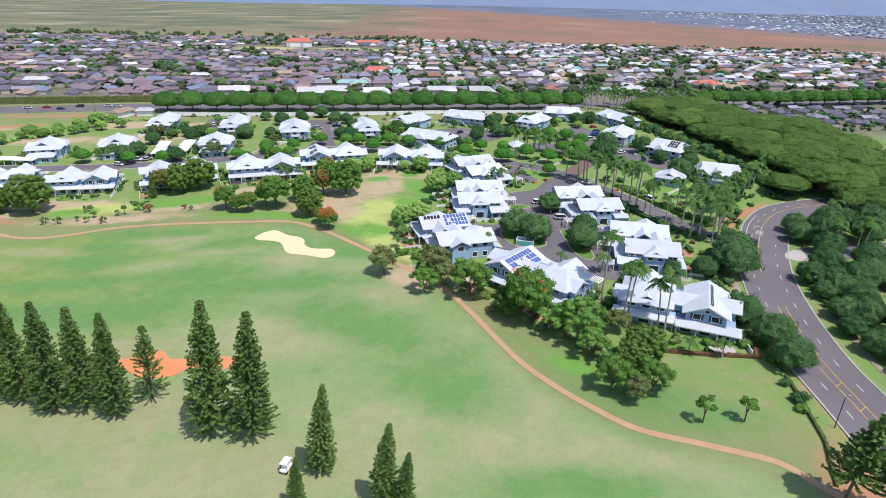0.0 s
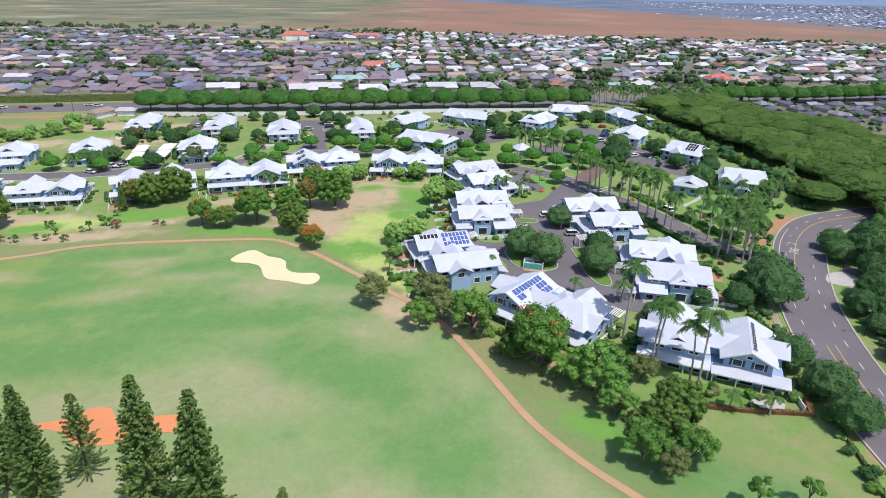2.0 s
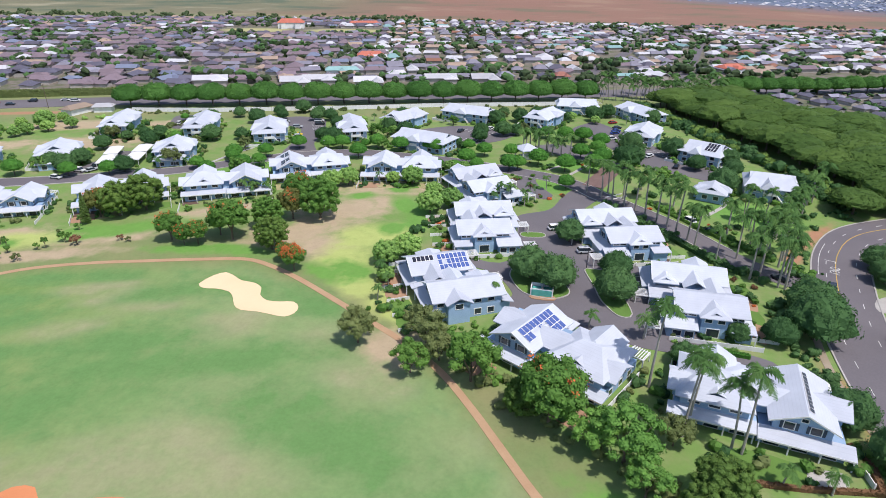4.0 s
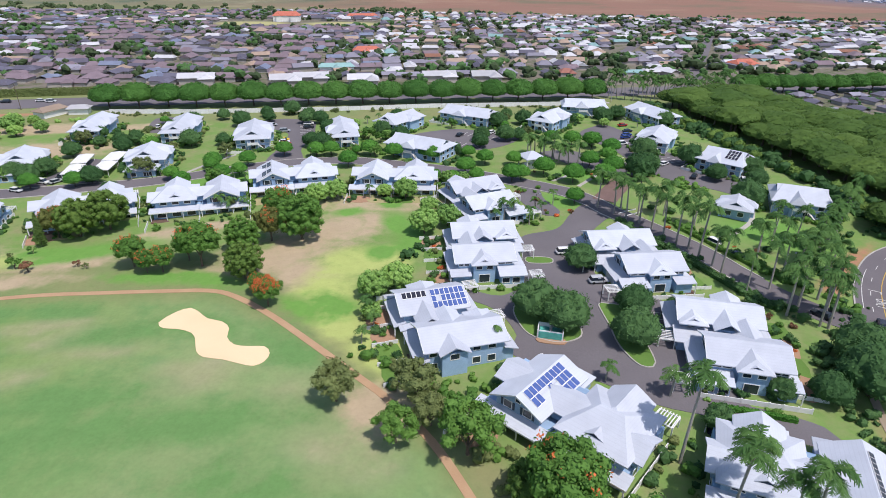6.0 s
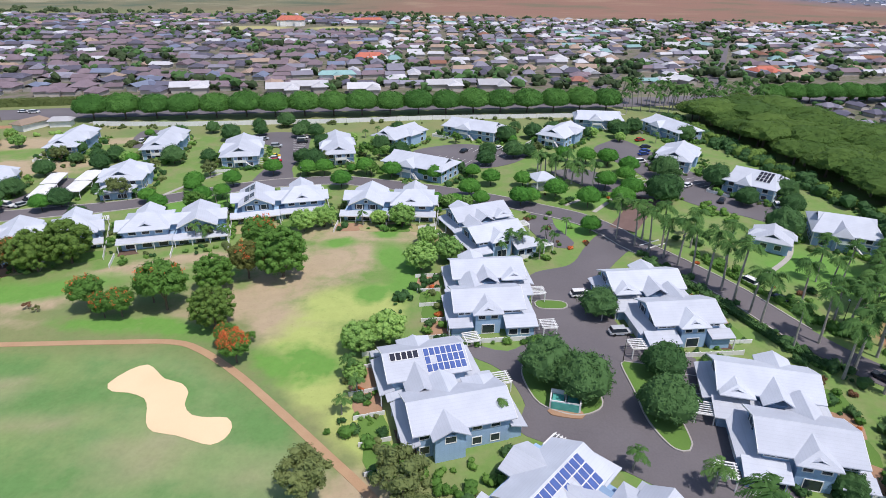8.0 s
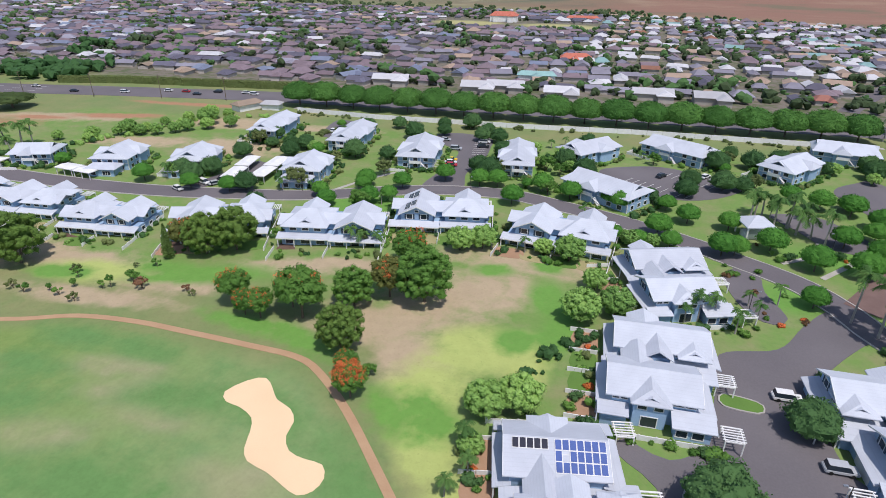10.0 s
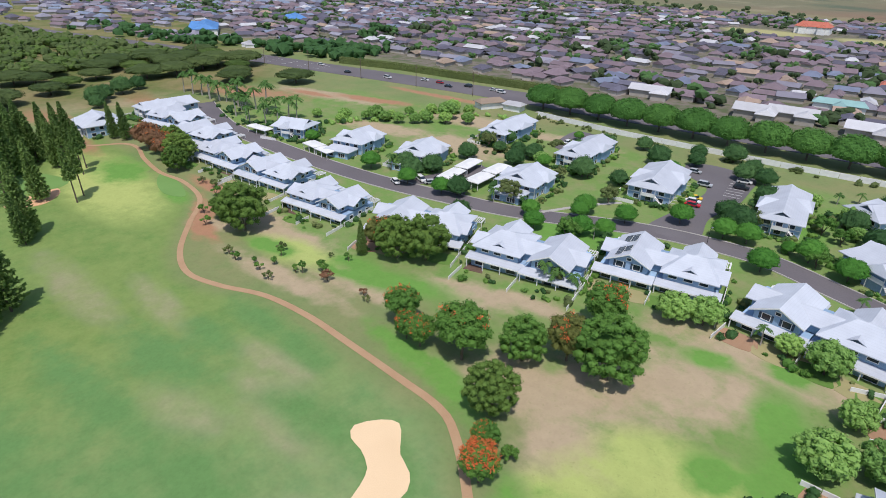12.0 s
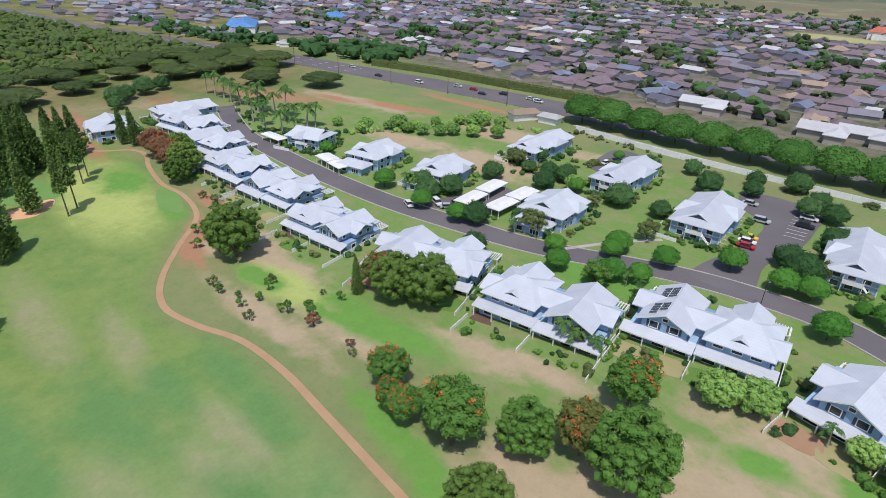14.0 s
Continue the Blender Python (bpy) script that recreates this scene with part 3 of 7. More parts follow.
patch("driveway", [(26.5, 202), (30.5, 198.5), (31, 191), (34.5, 181), (31.5, 177.5), (27.5, 179.5), (24, 187), (22.5, 196)], ASPHALT, .09, "short asphalt drive behind a townhouse", "driveway", cell=5, step=2)
patch("parking_court", [(36, 240), (44, 244), (51, 242.2), (59.6, 229), (56, 221), (48, 222), (42, 231)], ASPHALT, .09, "small asphalt court behind the palm garden", "parking lot", cell=6, step=2)
for drive in ([(-136, 193), (-132, 206), (-128, 224)], [(-117, 198), (-124, 210), (-128, 224)]):
    ribbon("driveway", smooth_line(drive, 2), 6.0, ASPHALT, .09, "asphalt driveway to the carports", "driveway", cross=3)


def dashes(name, line, off, length, gap, width, material, label, lift=.13, start=0, stop=None):
    """Painted line: separate strokes as parts of one marking."""
    root = thing(name, label, "road marking", kind="structure")
    pts = offset_line(line, off)
    run, k = 0.0, 0
    cum = [0.0]
    for a, b in zip(pts, pts[1:]):
        cum.append(cum[-1] + (b - a).length)
    stop = stop or cum[-1]

    def point(s):
        i = min(max(int(np.searchsorted(cum, s)) - 1, 0), len(pts) - 2)
        f = (s - cum[i]) / max(cum[i + 1] - cum[i], 1e-6)
        return pts[i].lerp(pts[i + 1], f)
    s = start
    while s < stop - length and k < 200:
        seg = [point(s + length * q / max(1, int(length / 2))) for q in range(max(1, int(length / 2)) + 1)]
        ribbon("stroke", seg, width, material, lift, cross=1, parent=root)
        s += length + gap
        k += 1
    return root


dashes("lane_line", main_line, 3.4, 2.4, 6, .14, PAINT, "white dashed lane line on the road", start=60, stop=320)
dashes("lane_line", main_line, -3.4, 2.4, 6, .14, PAINT, "white dashed lane line on the road", start=60, stop=320)
for off in (.9, -.9):
    dashes("centre_line", main_line, off, 11.5, .1, .16, YELLOW, "yellow centre line on the road", start=40, stop=150)
dashes("centre_line", main_line, 1.2, 11.5, .1, .18, YELLOW, "yellow centre line on the road", start=165, stop=320)
for off in (5.2, -5.2, .3):
    dashes("lane_line", high_line, off, 4, 9, .2, PAINT, "white dashed highway lane line", .16, start=180, stop=620)

# ---- houses ----
def ring(w, h, t=.13, y0=-.09, y1=.03):
    """A rectangular frame in one piece."""
    bm = bmesh.new()
    loops = []
    for y in (y0, y1):
        for k in (t, 0):
            loops.append([bm.verts.new((sx * (w / 2 + k), y, sz * (h / 2 + k))) for sx, sz in ((-1, -1), (1, -1), (1, 1), (-1, 1))])
    o0, i0, o1, i1 = loops
    for k in range(4):
        n = (k + 1) % 4
        for q in ((o0[k], o0[n], i0[n], i0[k]), (o1[n], o1[k], i1[k], i1[n]), (o0[n], o0[k], o1[k], o1[n]), (i0[k], i0[n], i1[n], i1[k])):
            bm.faces.new(q)
    return bm


def window(parent, x, y, z, w, h, face="front", shutters=False):
    """A framed window with a pane and mullion, on a wall that faces the given side."""
    d = {"front": 0, "right": 90, "back": 180, "left": 270}[face]
    m = pose(x, y, z, 0, 0, d)
    f = ring(w, h)
    win = part("window", f, WHITE, parent)
    win.matrix_basis = m
    part("pane", boxes((-w / 2, w / 2, -.03, .02, -h / 2, h / 2)), GLASS, win)
    if shutters:
        for s in (-1, 1):
            cx = s * (w / 2 + .12 + .25)
            part("shutter", boxes((cx - .22, cx + .22, -.1, .02, -h / 2 - .05, h / 2 + .05)), SHUTTER, win)
    return win


def gable_wall(bm, x0, x1, y, z, rise, t=.2):
    """A triangular wall under a gable that faces front."""
    xm = (x0 + x1) / 2
    v = [bm.verts.new(p) for yy in (y, y + t) for p in ((x0, yy, z), (x1, yy, z), (xm, yy, z + rise))]
    bm.faces.new((v[0], v[1], v[2]))
    bm.faces.new((v[5], v[4], v[3]))
    for a, b in ((0, 1), (1, 2), (2, 0)):
        bm.faces.new((v[a], v[a + 3], v[b + 3], v[b]))
    return bm


def vent(parent, x, y, z, w=4.2, h=1.0, face="front"):
    """A small triangular roof vent: a lidded prism with a louvre."""
    d = {"front": 0, "right": 90, "back": 180, "left": 270}[face]
    bm = roof(bmesh.new(), -w / 2, w / 2, -.35, 3.4, 0, h, "y", 0, 1.2, .08)
    v = part("roof_vent", bm, ROOF, parent)
    v.matrix_basis = pose(x, y, z, 0, 0, d)
    g = gable_wall(bmesh.new(), -w / 2 + .5, w / 2 - .5, -.2, -.02, h * .74, .05)
    part("louvre", g, SHUTTER, v)


def pergola(parent, x0, x1, y0, y1, z=2.7):
    """White slatted shade over an entry: posts, beams and slats."""
    bm = ring(x1 - x0 - .3, y1 - y0 - .3, .15, z - .2, z)
    bmesh.ops.rotate(bm, verts=bm.verts, matrix=Matrix.Rotation(radians(90), 3, "X"))
    bmesh.ops.translate(bm, verts=bm.verts, vec=((x0 + x1) / 2, (y0 + y1) / 2, 0))
    p = part("pergola", bm, WHITE, parent)
    for a in (x0, x1 - .18):
        for b in (y0, y1 - .18):
            part("leg", boxes((a, a + .18, b, b + .18, -.6, z - .2)), WHITE, p)
    n = int((x1 - x0) / .5)
    for i in range(n):
        x = x0 + (i + .5) * (x1 - x0) / n
        part("slat", boxes((x - .09, x + .09, y0 - .25, y1 + .25, z, z + .1)), WHITE, p)


def posts(parent, xs, y, z):
    for x in xs:
        part("post", boxes((x - .1, x + .1, y - .1, y + .1, -.8, z)), WHITE, parent)


def fascia(parent, x0, x1, y, z):
    part("fascia", boxes((x0, x1, y - .06, y, z - .28, z + .02)), WHITE, parent)


def duplex(flip):
    """A two-home townhouse: one half under a front gable, the other under a long hip; porches in front, entries behind."""
    root = thing("townhouse", "pale grey roofed blue grey two storey duplex townhouse with white trim", "townhouse", "townhouses of the estate")

    def X(*v):
        return tuple(sorted(27 - a if flip else a for a in v))

    def rf(name, x0, x1, y0, y1, z, rise, axis="x", i0=0.0, i1=0.0, label=""):
        a, b = X(x0, x1)
        if flip and axis == "x":
            i0, i1 = i1, i0
        return part(name, roof(bmesh.new(), a, b, y0, y1, z, rise, axis, i0, i1), ROOF, root, label)

    def wl(x0, x1, y0, y1, z0, z1, label=""):
        a, b = X(x0, x1)
        return part("wall", boxes((a, b, y0, y1, z0, z1)), SIDING, root, label)

    def sh(x0, x1, y0, y1, z0, z1):
        a, b = X(x0, x1)
        return part("porch_roof", shed(bmesh.new(), a, b, y0, y1, z0, z1), ROOF, root)
    side = {"left": "right", "right": "left"} if flip else {"left": "left", "right": "right"}
    # ground floor and upper floors
    wl(.8, 13.2, .9, 15.5, -1.5, 2.9)
    wl(13.4, 26.2, 1.3, 15.5, -1.5, 2.9)
    wl(3, 11.4, 1.8, 14.5, 3.2, 5.25)
    wl(1, 2.98, 6.2, 13, 3.2, 5.1)
    wl(11.42, 14.78, 5, 12.5, 3.2, 5.2)
    wl(14.8, 25.4, 2.2, 14.2, 3.2, 5.25)
    wl(25.42, 26.6, 4, 10, 3.2, 4.9)
    # roofs
    rf("roof", 2.1, 12.3, .9, 15.6, 5.15, 2.4, "y")
    a, b = X(3, 11.4)
    part("gable_wall", gable_wall(bmesh.new(), a, b, 1.8, 5.25, 1.85), SIDING, root)
    part("gable_wall", gable_wall(bmesh.new(), a, b, 14.3, 5.25, 1.85), SIDING, root)
    rf("side_roof", -.2, 7.2, 5.3, 12.6, 5.0, 1.75, "x", 0, 0)
    rf("link_roof", 9, 17.5, 4.3, 11.6, 5.1, 1.7, "x", 0, 0)
    rf("roof", 14, 26.3, 1.3, 15.2, 5.15, 2.45, "x", 4.2, 4.2)
    rf("upper_roof", 16.6, 24, 6.0, 16.2, 5.7, 2.1, "y", 3, 0)
    rf("side_roof", 20, 27.7, 3.2, 10.4, 4.85, 1.7, "x", .4, 0)
    vx = 27 - 20 if flip else 20
    vent(root, vx, 3.2, 5.5)
    # bargeboards of the front gable
    for s in (0, 1):
        bm = bmesh.new()
        xm = 7.2
        xe = 2.1 if s == 0 else 12.3
        xm, xe = (27 - xm, 27 - xe) if flip else (xm, xe)
        v = [bm.verts.new(p) for p in ((xe, .84, 4.88), (xm, .84, 7.28), (xm, .84, 7.58), (xe, .84, 5.18), (xe, .9, 4.88), (xm, .9, 7.28), (xm, .9, 7.58), (xe, .9, 5.18))]
        for f in ((0, 1, 2, 3), (7, 6, 5, 4), (0, 4, 5, 1), (3, 2, 6, 7)):
            bm.faces.new([v[i] for i in f])
        part("bargeboard", bm, WHITE, root)
    # porches
    sh(-.3, 13.4, -.8, 1.9, 2.55, 3.3)
    sh(13.5, 27.2, -.2, 2.3, 2.55, 3.25)
    a, b = X(-.3, 13.4)
    fascia(root, a, b, -.8, 2.55)
    a, b = X(13.5, 27.2)
    fascia(root, a, b, -.2, 2.55)
    posts(root, [X(v)[0] for v in (0, 4.4, 8.8, 13.0)], -.6, 2.4)
    posts(root, [X(v)[0] for v in (13.8, 18.2, 22.6, 26.8)], 0, 2.4)
    part("porch_floor", boxes((*X(-.2, 26.9), -1.4, 2.3, -1.2, .06)), DECK, root)
    # windows and doors
    for x in (5.3, 9.1):
        window(root, X(x)[0], 1.8, 4.35, 1.5, 1.3, "front", True)
    window(root, X(7.2)[0], 1.8, 5.9, .9, .6, "front")
    for x in (16.8, 20, 23.2):
        window(root, X(x)[0], 2.2, 4.35, 1.7, .9, "front")
    for x in (3, 7, 11):
        window(root, X(x)[0], .9, 1.4, 2.2, 1.7, "front")
    for x in (16, 20, 24):
        window(root, X(x)[0], 1.3, 1.4, 2.2, 1.7, "front")
    for y in (5.5, 9, 12):
        window(root, X(25.4)[0] if y > 10 else X(26.6)[0], y, 4.2, 1.2, .9, side["right"])
    for y in (5, 9, 12.5):
        window(root, X(26.2)[0], y, 1.5, 1.4, 1.3, side["right"])
        window(root, X(.8)[0], y, 1.5, 1.4, 1.3, side["left"])
    for y in (3.6, 8, 11):
        window(root, X(3)[0] if y < 6 else X(1)[0], y, 4.2, 1.1, 1, side["left"])
    for x in (6, 18, 22):
        window(root, X(x)[0], 14.5 if x < 12 else 14.2, 4.3, 1.4, 1, "back")
    # garages and entries at the back
    rf("garage_roof", 4.2, 12, 14.6, 19.4, 2.95, 1.7, "y", 0, 1.8)
    wl(4.8, 11.4, 15.5, 18.8, -1.5, 2.8)
    rf("garage_roof", 15.2, 23, 14.6, 19.2, 2.95, 1.7, "y", 0, 1.8)
    wl(15.8, 22.4, 15.5, 18.6, -1.5, 2.8)
    for x in (8.1, 19.1):
        xx = X(x)[0]
        part("garage_door", boxes((xx - 2.3, xx + 2.3, 18.6 if x > 12 else 18.8, 18.9, -.2, 2.2)), WHITE, root)
    pergola(root, *X(23.6, 27.2), 16.3, 19.6)
    pergola(root, *X(.6, 4), 15.8, 19)
    return root


def slab(bm, x0, x1, y0, y1, z00, z10, z01, z11, thick=.18):
    """A thin roof plane over a rectangle, with its own height at each corner."""
    p = ((x0, y0, z00), (x1, y0, z10), (x1, y1, z11), (x0, y1, z01))
    low = [bm.verts.new((x, y, z - thick)) for x, y, z in p]
    top = [bm.verts.new(q) for q in p]
    bm.faces.new(low[::-1])
    bm.faces.new(top)
    for a in range(4):
        b = (a + 1) % 4
        bm.faces.new((low[a], low[b], top[b], top[a]))
    return bm


def courtyard(flip):
    """Two homes side by side, each under its own long gable roof from garden to parking court, set back from one another,
    with cross gables, roof vents and low lean-to roofs between and round them."""
    root = thing("townhouse", "pale grey roofed blue grey two storey townhouse with twin ridges", "townhouse", "townhouses of the estate")
    side = {"left": "right", "right": "left"} if flip else {"left": "left", "right": "right"}

    def X(*v):
        return tuple(sorted(24 - a if flip else a for a in v))

    def rf(name, x0, x1, y0, y1, z, rise, axis, i0=0.0, i1=0.0):
        a, b = X(x0, x1)
        if flip and axis == "x":
            i0, i1 = i1, i0
        return part(name, roof(bmesh.new(), a, b, y0, y1, z, rise, axis, i0, i1), ROOF, root)

    def sl(name, x0, x1, y0, y1, z00, z10, z01, z11):
        a, b = X(x0, x1)
        if flip:
            z00, z10, z01, z11 = z10, z00, z11, z01
        return part(name, slab(bmesh.new(), a, b, y0, y1, z00, z10, z01, z11), ROOF, root)

    def wl(x0, x1, y0, y1, z0, z1):
        a, b = X(x0, x1)
        return part("wall", boxes((a, b, y0, y1, z0, z1)), SIDING, root)

    def win(x, y, z, w, h, face, shutters=False):
        return window(root, X(x)[0], y, z, w, h, side.get(face, face), shutters)

    def rakes(xm, half, y, out):
        """White bargeboards along a gable's two slopes."""
        for s in (-1, 1):
            xe, xr = X(xm + s * half)[0], X(xm)[0]
            bm = bmesh.new()
            v = [bm.verts.new(q) for yy in (y, y + out * .07) for q in ((xe, yy, 4.78), (xr, yy, 7.02), (xr, yy, 7.28), (xe, yy, 5.04))]
            for f in ((0, 1, 2, 3), (7, 6, 5, 4), (0, 4, 5, 1), (3, 2, 6, 7)):
                bm.faces.new([v[q] for q in f])
            part("bargeboard", bm, WHITE, root)

    # the two long homes: outer home towards small x is set back, the other stands forward
    for x0, x1, y0, y1 in ((.2, 9.4, 1.7, 16.4), (13.4, 23, .3, 13.1)):
        wl(x0, x1, y0, y1, -1.5, 5.0)
        xm = (x0 + x1) / 2
        half = (x1 - x0) / 2 + .65
        rf("roof", xm - half, xm + half, y0 - 1.0, y1 + .9, 5.0, 2.25, "y")
        for yy, face, out in ((y0, "front", -1), (y1, "back", 1)):
            a, b = X(x0 + .1, x1 - .1)
            part("gable_wall", gable_wall(bmesh.new(), a, b, yy if out < 0 else yy - .2, 5.0, 1.9), SIDING, root)
            for q in (-2.3, 2.3):
                win(xm + q, yy, 4.3, 1.5, 1.3, face, True)
            win(xm, yy, 5.9, .8, .5, face)
        rakes(xm, half, y0 - 1.0, -1)
        rakes(xm, half, y1 + .9, 1)
    # cross gables
    rf("side_gable_roof", -2.1, 4.8, 3.3, 9.3, 4.95, 1.5, "x", 0, 0)
    wl(-1.4, .18, 3.9, 8.7, -1.5, 4.9)
    win(-1.4, 6.3, 4.1, 1.6, 1.1, "left")
    rf("cross_gable_roof", 4.9, 12.4, 5.4, 10.8, 4.96, 1.7, "x", 0, 0)
    wl(9.42, 11.8, 6.0, 10.2, -1.5, 4.9)
    rf("link_roof", 8.6, 18, 1.9, 7.4, 4.6, 1.75, "x", 0, 0)
    wl(9.42, 13.38, 2.6, 5.98, -1.5, 4.5)
    rf("cross_gable_roof", 5.0, 11.3, 11.5, 17.1, 5.03, 1.25, "x", 0, 1.7)
    rf("cross_gable_roof", 18.4, 25.0, 3.0, 9.3, 4.97, 1.75, "x", 0, 2.0)
    wl(23.02, 24.4, 3.6, 8.7, -1.5, 4.9)
    for y in (4.9, 7.4):
        win(24.4, y, 4.2, 1.3, 1.0, "right")
    win(24.4, 6.2, 1.3, 2.4, 1.9, "right")
    vent(root, X(10.3)[0], 14.3, 5.3, 3.2, .75, side["right"])
    vent(root, X(24.1)[0], 6.15, 5.3, 3.0, .75, side["right"])
    vent(root, X(17.6)[0], 1.6, 5.9, 2.6, .6, "front")
    # low roofs: garages towards the court, porches towards the garden
    sl("garage_roof", 9.9, 14.6, 10.4, 18.0, 3.75, 2.9, 3.75, 2.9)
    wl(9.42, 13.9, 10.9, 17.3, -1.5, 2.72)
    sl("garage_roof", -.4, 9.88, 16.4, 19.2, 3.6, 3.6, 2.85, 2.85)
    wl(.4, 9.2, 16.42, 18.5, -1.5, 2.7)
    sl("garage_roof", 23.1, 26.6, 9.35, 16.0, 3.7, 2.75, 3.7, 2.75)
    wl(23.02, 26.0, 9.9, 15.3, -1.5, 2.6)
    sl("garage_roof", 13.0, 23.08, 13.0, 16.4, 3.7, 3.7, 2.85, 2.85)
    wl(13.92, 23.0, 13.12, 15.7, -1.5, 2.7)
    sl("porch_roof", 23.1, 25.8, -1.9, 3.0, 3.4, 2.8, 3.4, 2.8)
    wl(23.02, 25.1, -1.2, 2.7, -1.5, 2.6)
    sl("porch_roof", 12.7, 23.08, -2.1, .5, 2.75, 2.75, 3.4, 3.4)
    sl("porch_roof", -.6, 10.6, -.8, 1.9, 2.75, 2.75, 3.4, 3.4)
    sl("lean_to_roof", 10.62, 12.66, -1.2, 2.6, 3.0, 3.0, 3.6, 3.6)
    # garage doors, porch posts and floors
    for x, y in ((4.8, 18.5), (18.4, 15.7)):
        xx = X(x)[0]
        part("garage_door", boxes((xx - 2.4, xx + 2.4, y, y + .08, -.2, 2.2)), WHITE, root)
    for x in (13.0, 17.8, 22.8, 25.6):
        part("post", boxes((X(x)[0] - .1, X(x)[0] + .1, -1.95, -1.75, -.8, 2.6)), WHITE, root)
    for x in (-.3, 5, 10.3):
        part("post", boxes((X(x)[0] - .1, X(x)[0] + .1, -.65, -.45, -.8, 2.6)), WHITE, root)
    part("porch_floor", boxes((*X(-.4, 10.4), -.9, 1.68, -1.2, .05)), DECK, root)
    part("porch_floor", boxes((*X(12.8, 25.6), -2.2, .28, -1.2, .05)), DECK, root)
    for x in (2.6, 7):
        win(x, 1.7, 1.3, 2.4, 1.9, "front")
    for x in (15.6, 20.6):
        win(x, .3, 1.3, 2.4, 1.9, "front")
    for y in (12.2, 14.2, 16):
        win(9.4, y, 4.45, 1.6, .6, "right")
    for y in (10.4, 12.2):
        win(23, y, 4.45, 1.5, .6, "right")
    for y in (.9, 2.2):
        win(23, y, 4.4, 1.0, .7, "right")
    for y in (11, 13.4):
        win(26.0, y, 1.4, 1.6, 1.2, "right")
    for y in (2.6, 11, 14):
        win(.2, y, 4.2, 1.4, 1.1, "left")
        win(.2, y, 1.4, 1.4, 1.3, "left")
    pergola(root, *X(10.6, 14), 17.7, 20.8)
    pergola(root, *X(24, 27.4), 16.8, 19.6)
    return root


def villa(w, d, storeys=2, low=False, stair=True):
    """A detached two-storey house: hip roof with gablets, windows, balcony and outside stair."""
    e = 4.75 if storeys == 2 else 3.0
    lab = "two storey blue grey house with pale hip roof, white stairs" if storeys == 2 else "small single storey blue grey house with a pale hip roof"
    root = thing("house", lab, "house", "houses of the estate")
    part("wall", boxes((.8, w - .8, 1.2, d - .8, -1.5, e)), SIDING, root)
    axis = "x" if w > d else "y"
    s = min(w, d)
    part("roof", roof(bmesh.new(), 0, w, 0, d, e + .05, s * .2, axis, s * .2, s * .2), ROOF, root)
    if axis == "y":
        vent(root, w / 2, s * .12, e + s * .11, s * .34, s * .09)
        vent(root, w / 2, d - s * .12, e + s * .11, s * .34, s * .09, "back")
        part("side_roof", roof(bmesh.new(), -.9, w * .5, d * .3, d * .62, e - .05, s * .15, "x", 1.6, 0), ROOF, root)
        part("side_roof", roof(bmesh.new(), w * .5, w + .9, d * .42, d * .78, e - .05, s * .15, "x", 0, 1.6), ROOF, root)
        part("wall", boxes((-.2, .78, d * .34, d * .58, -1.5, e - .05)), SIDING, root)
        part("wall", boxes((w - .78, w + .2, d * .46, d * .74, -1.5, e - .05)), SIDING, root)
    else:
        vent(root, s * .12, d / 2, e + s * .11, s * .34, s * .09, "left")
        vent(root, w - s * .12, d / 2, e + s * .11, s * .34, s * .09, "right")
        part("side_roof", roof(bmesh.new(), w * .28, w * .58, -1.1, d * .5, e - .05, s * .15, "y", 1.2, 0), ROOF, root)
        part("wall", boxes((w * .32, w * .54, -.3, 1.18, -1.5, e - .05)), SIDING, root)
    levels = (1.5, 3.75) if storeys == 2 else (1.4,)
    nx, ny = max(2, int(w / 3.6)), max(2, int(d / 4))
    for z in levels:
        for i in range(nx):
            x = 1.6 + (i + .5) * (w - 3.2) / nx
            if not (axis == "x" and w * .28 < x < w * .58):
                window(root, x, 1.2, z, 1.5, 1.25, "front")
        for i in range(ny):
            y = 2 + (i + .5) * (d - 3.6) / ny
            if not (axis == "y" and d * .3 < y < d * .62):
                window(root, .8, y, z, 1.4, 1.2, "left")
            if not (axis == "y" and d * .42 < y < d * .78):
                window(root, w - .8, y, z, 1.4, 1.2, "right")
    if storeys == 2:
        # white corner boards and belt
        for x in (.8, w - .8):
            for y in (1.2, d - .8):
                part("corner_board", boxes((x - .12, x + .12, y - .12, y + .12, -1.4, e - .1)), WHITE, root)
        part("belt", boxes((.74, w - .74, 1.12, 1.18, 2.75, 2.95)), WHITE, root)
    if stair and storeys == 2:
        x0 = w * .36
        part("balcony", boxes((x0, x0 + 4.2, -.9, 1.2, 2.7, 2.85), (x0, x0 + 4.2, -.9, -.82, 2.85, 3.75), (x0, x0 + .08, -.9, 1.2, 2.85, 3.75)), WHITE, root)
        for k in range(9):
            part("step", boxes((x0 + 4.2 + k * .3, x0 + 4.5 + k * .3, -.9, .4, 2.55 - k * .3, 2.7 - k * .3)), WHITE, root)
        for x in (x0 + .1, x0 + 4.0):
            part("post", boxes((x, x + .15, -.85, -.7, -1, e)), WHITE, root)
    if low:
        part("porch_roof", roof(bmesh.new(), 1, w - 2, -5.5, 2, 2.9, 1.3, "x", 2, 2), ROOF, root)
        part("wall", boxes((2, w - 3, -4.8, 1.18, -1.5, 2.75)), SIDING, root)
        for x in (4, 8, w - 5):
            window(root, x, -4.8, 1.4, 1.6, 1.3, "front")
    return root


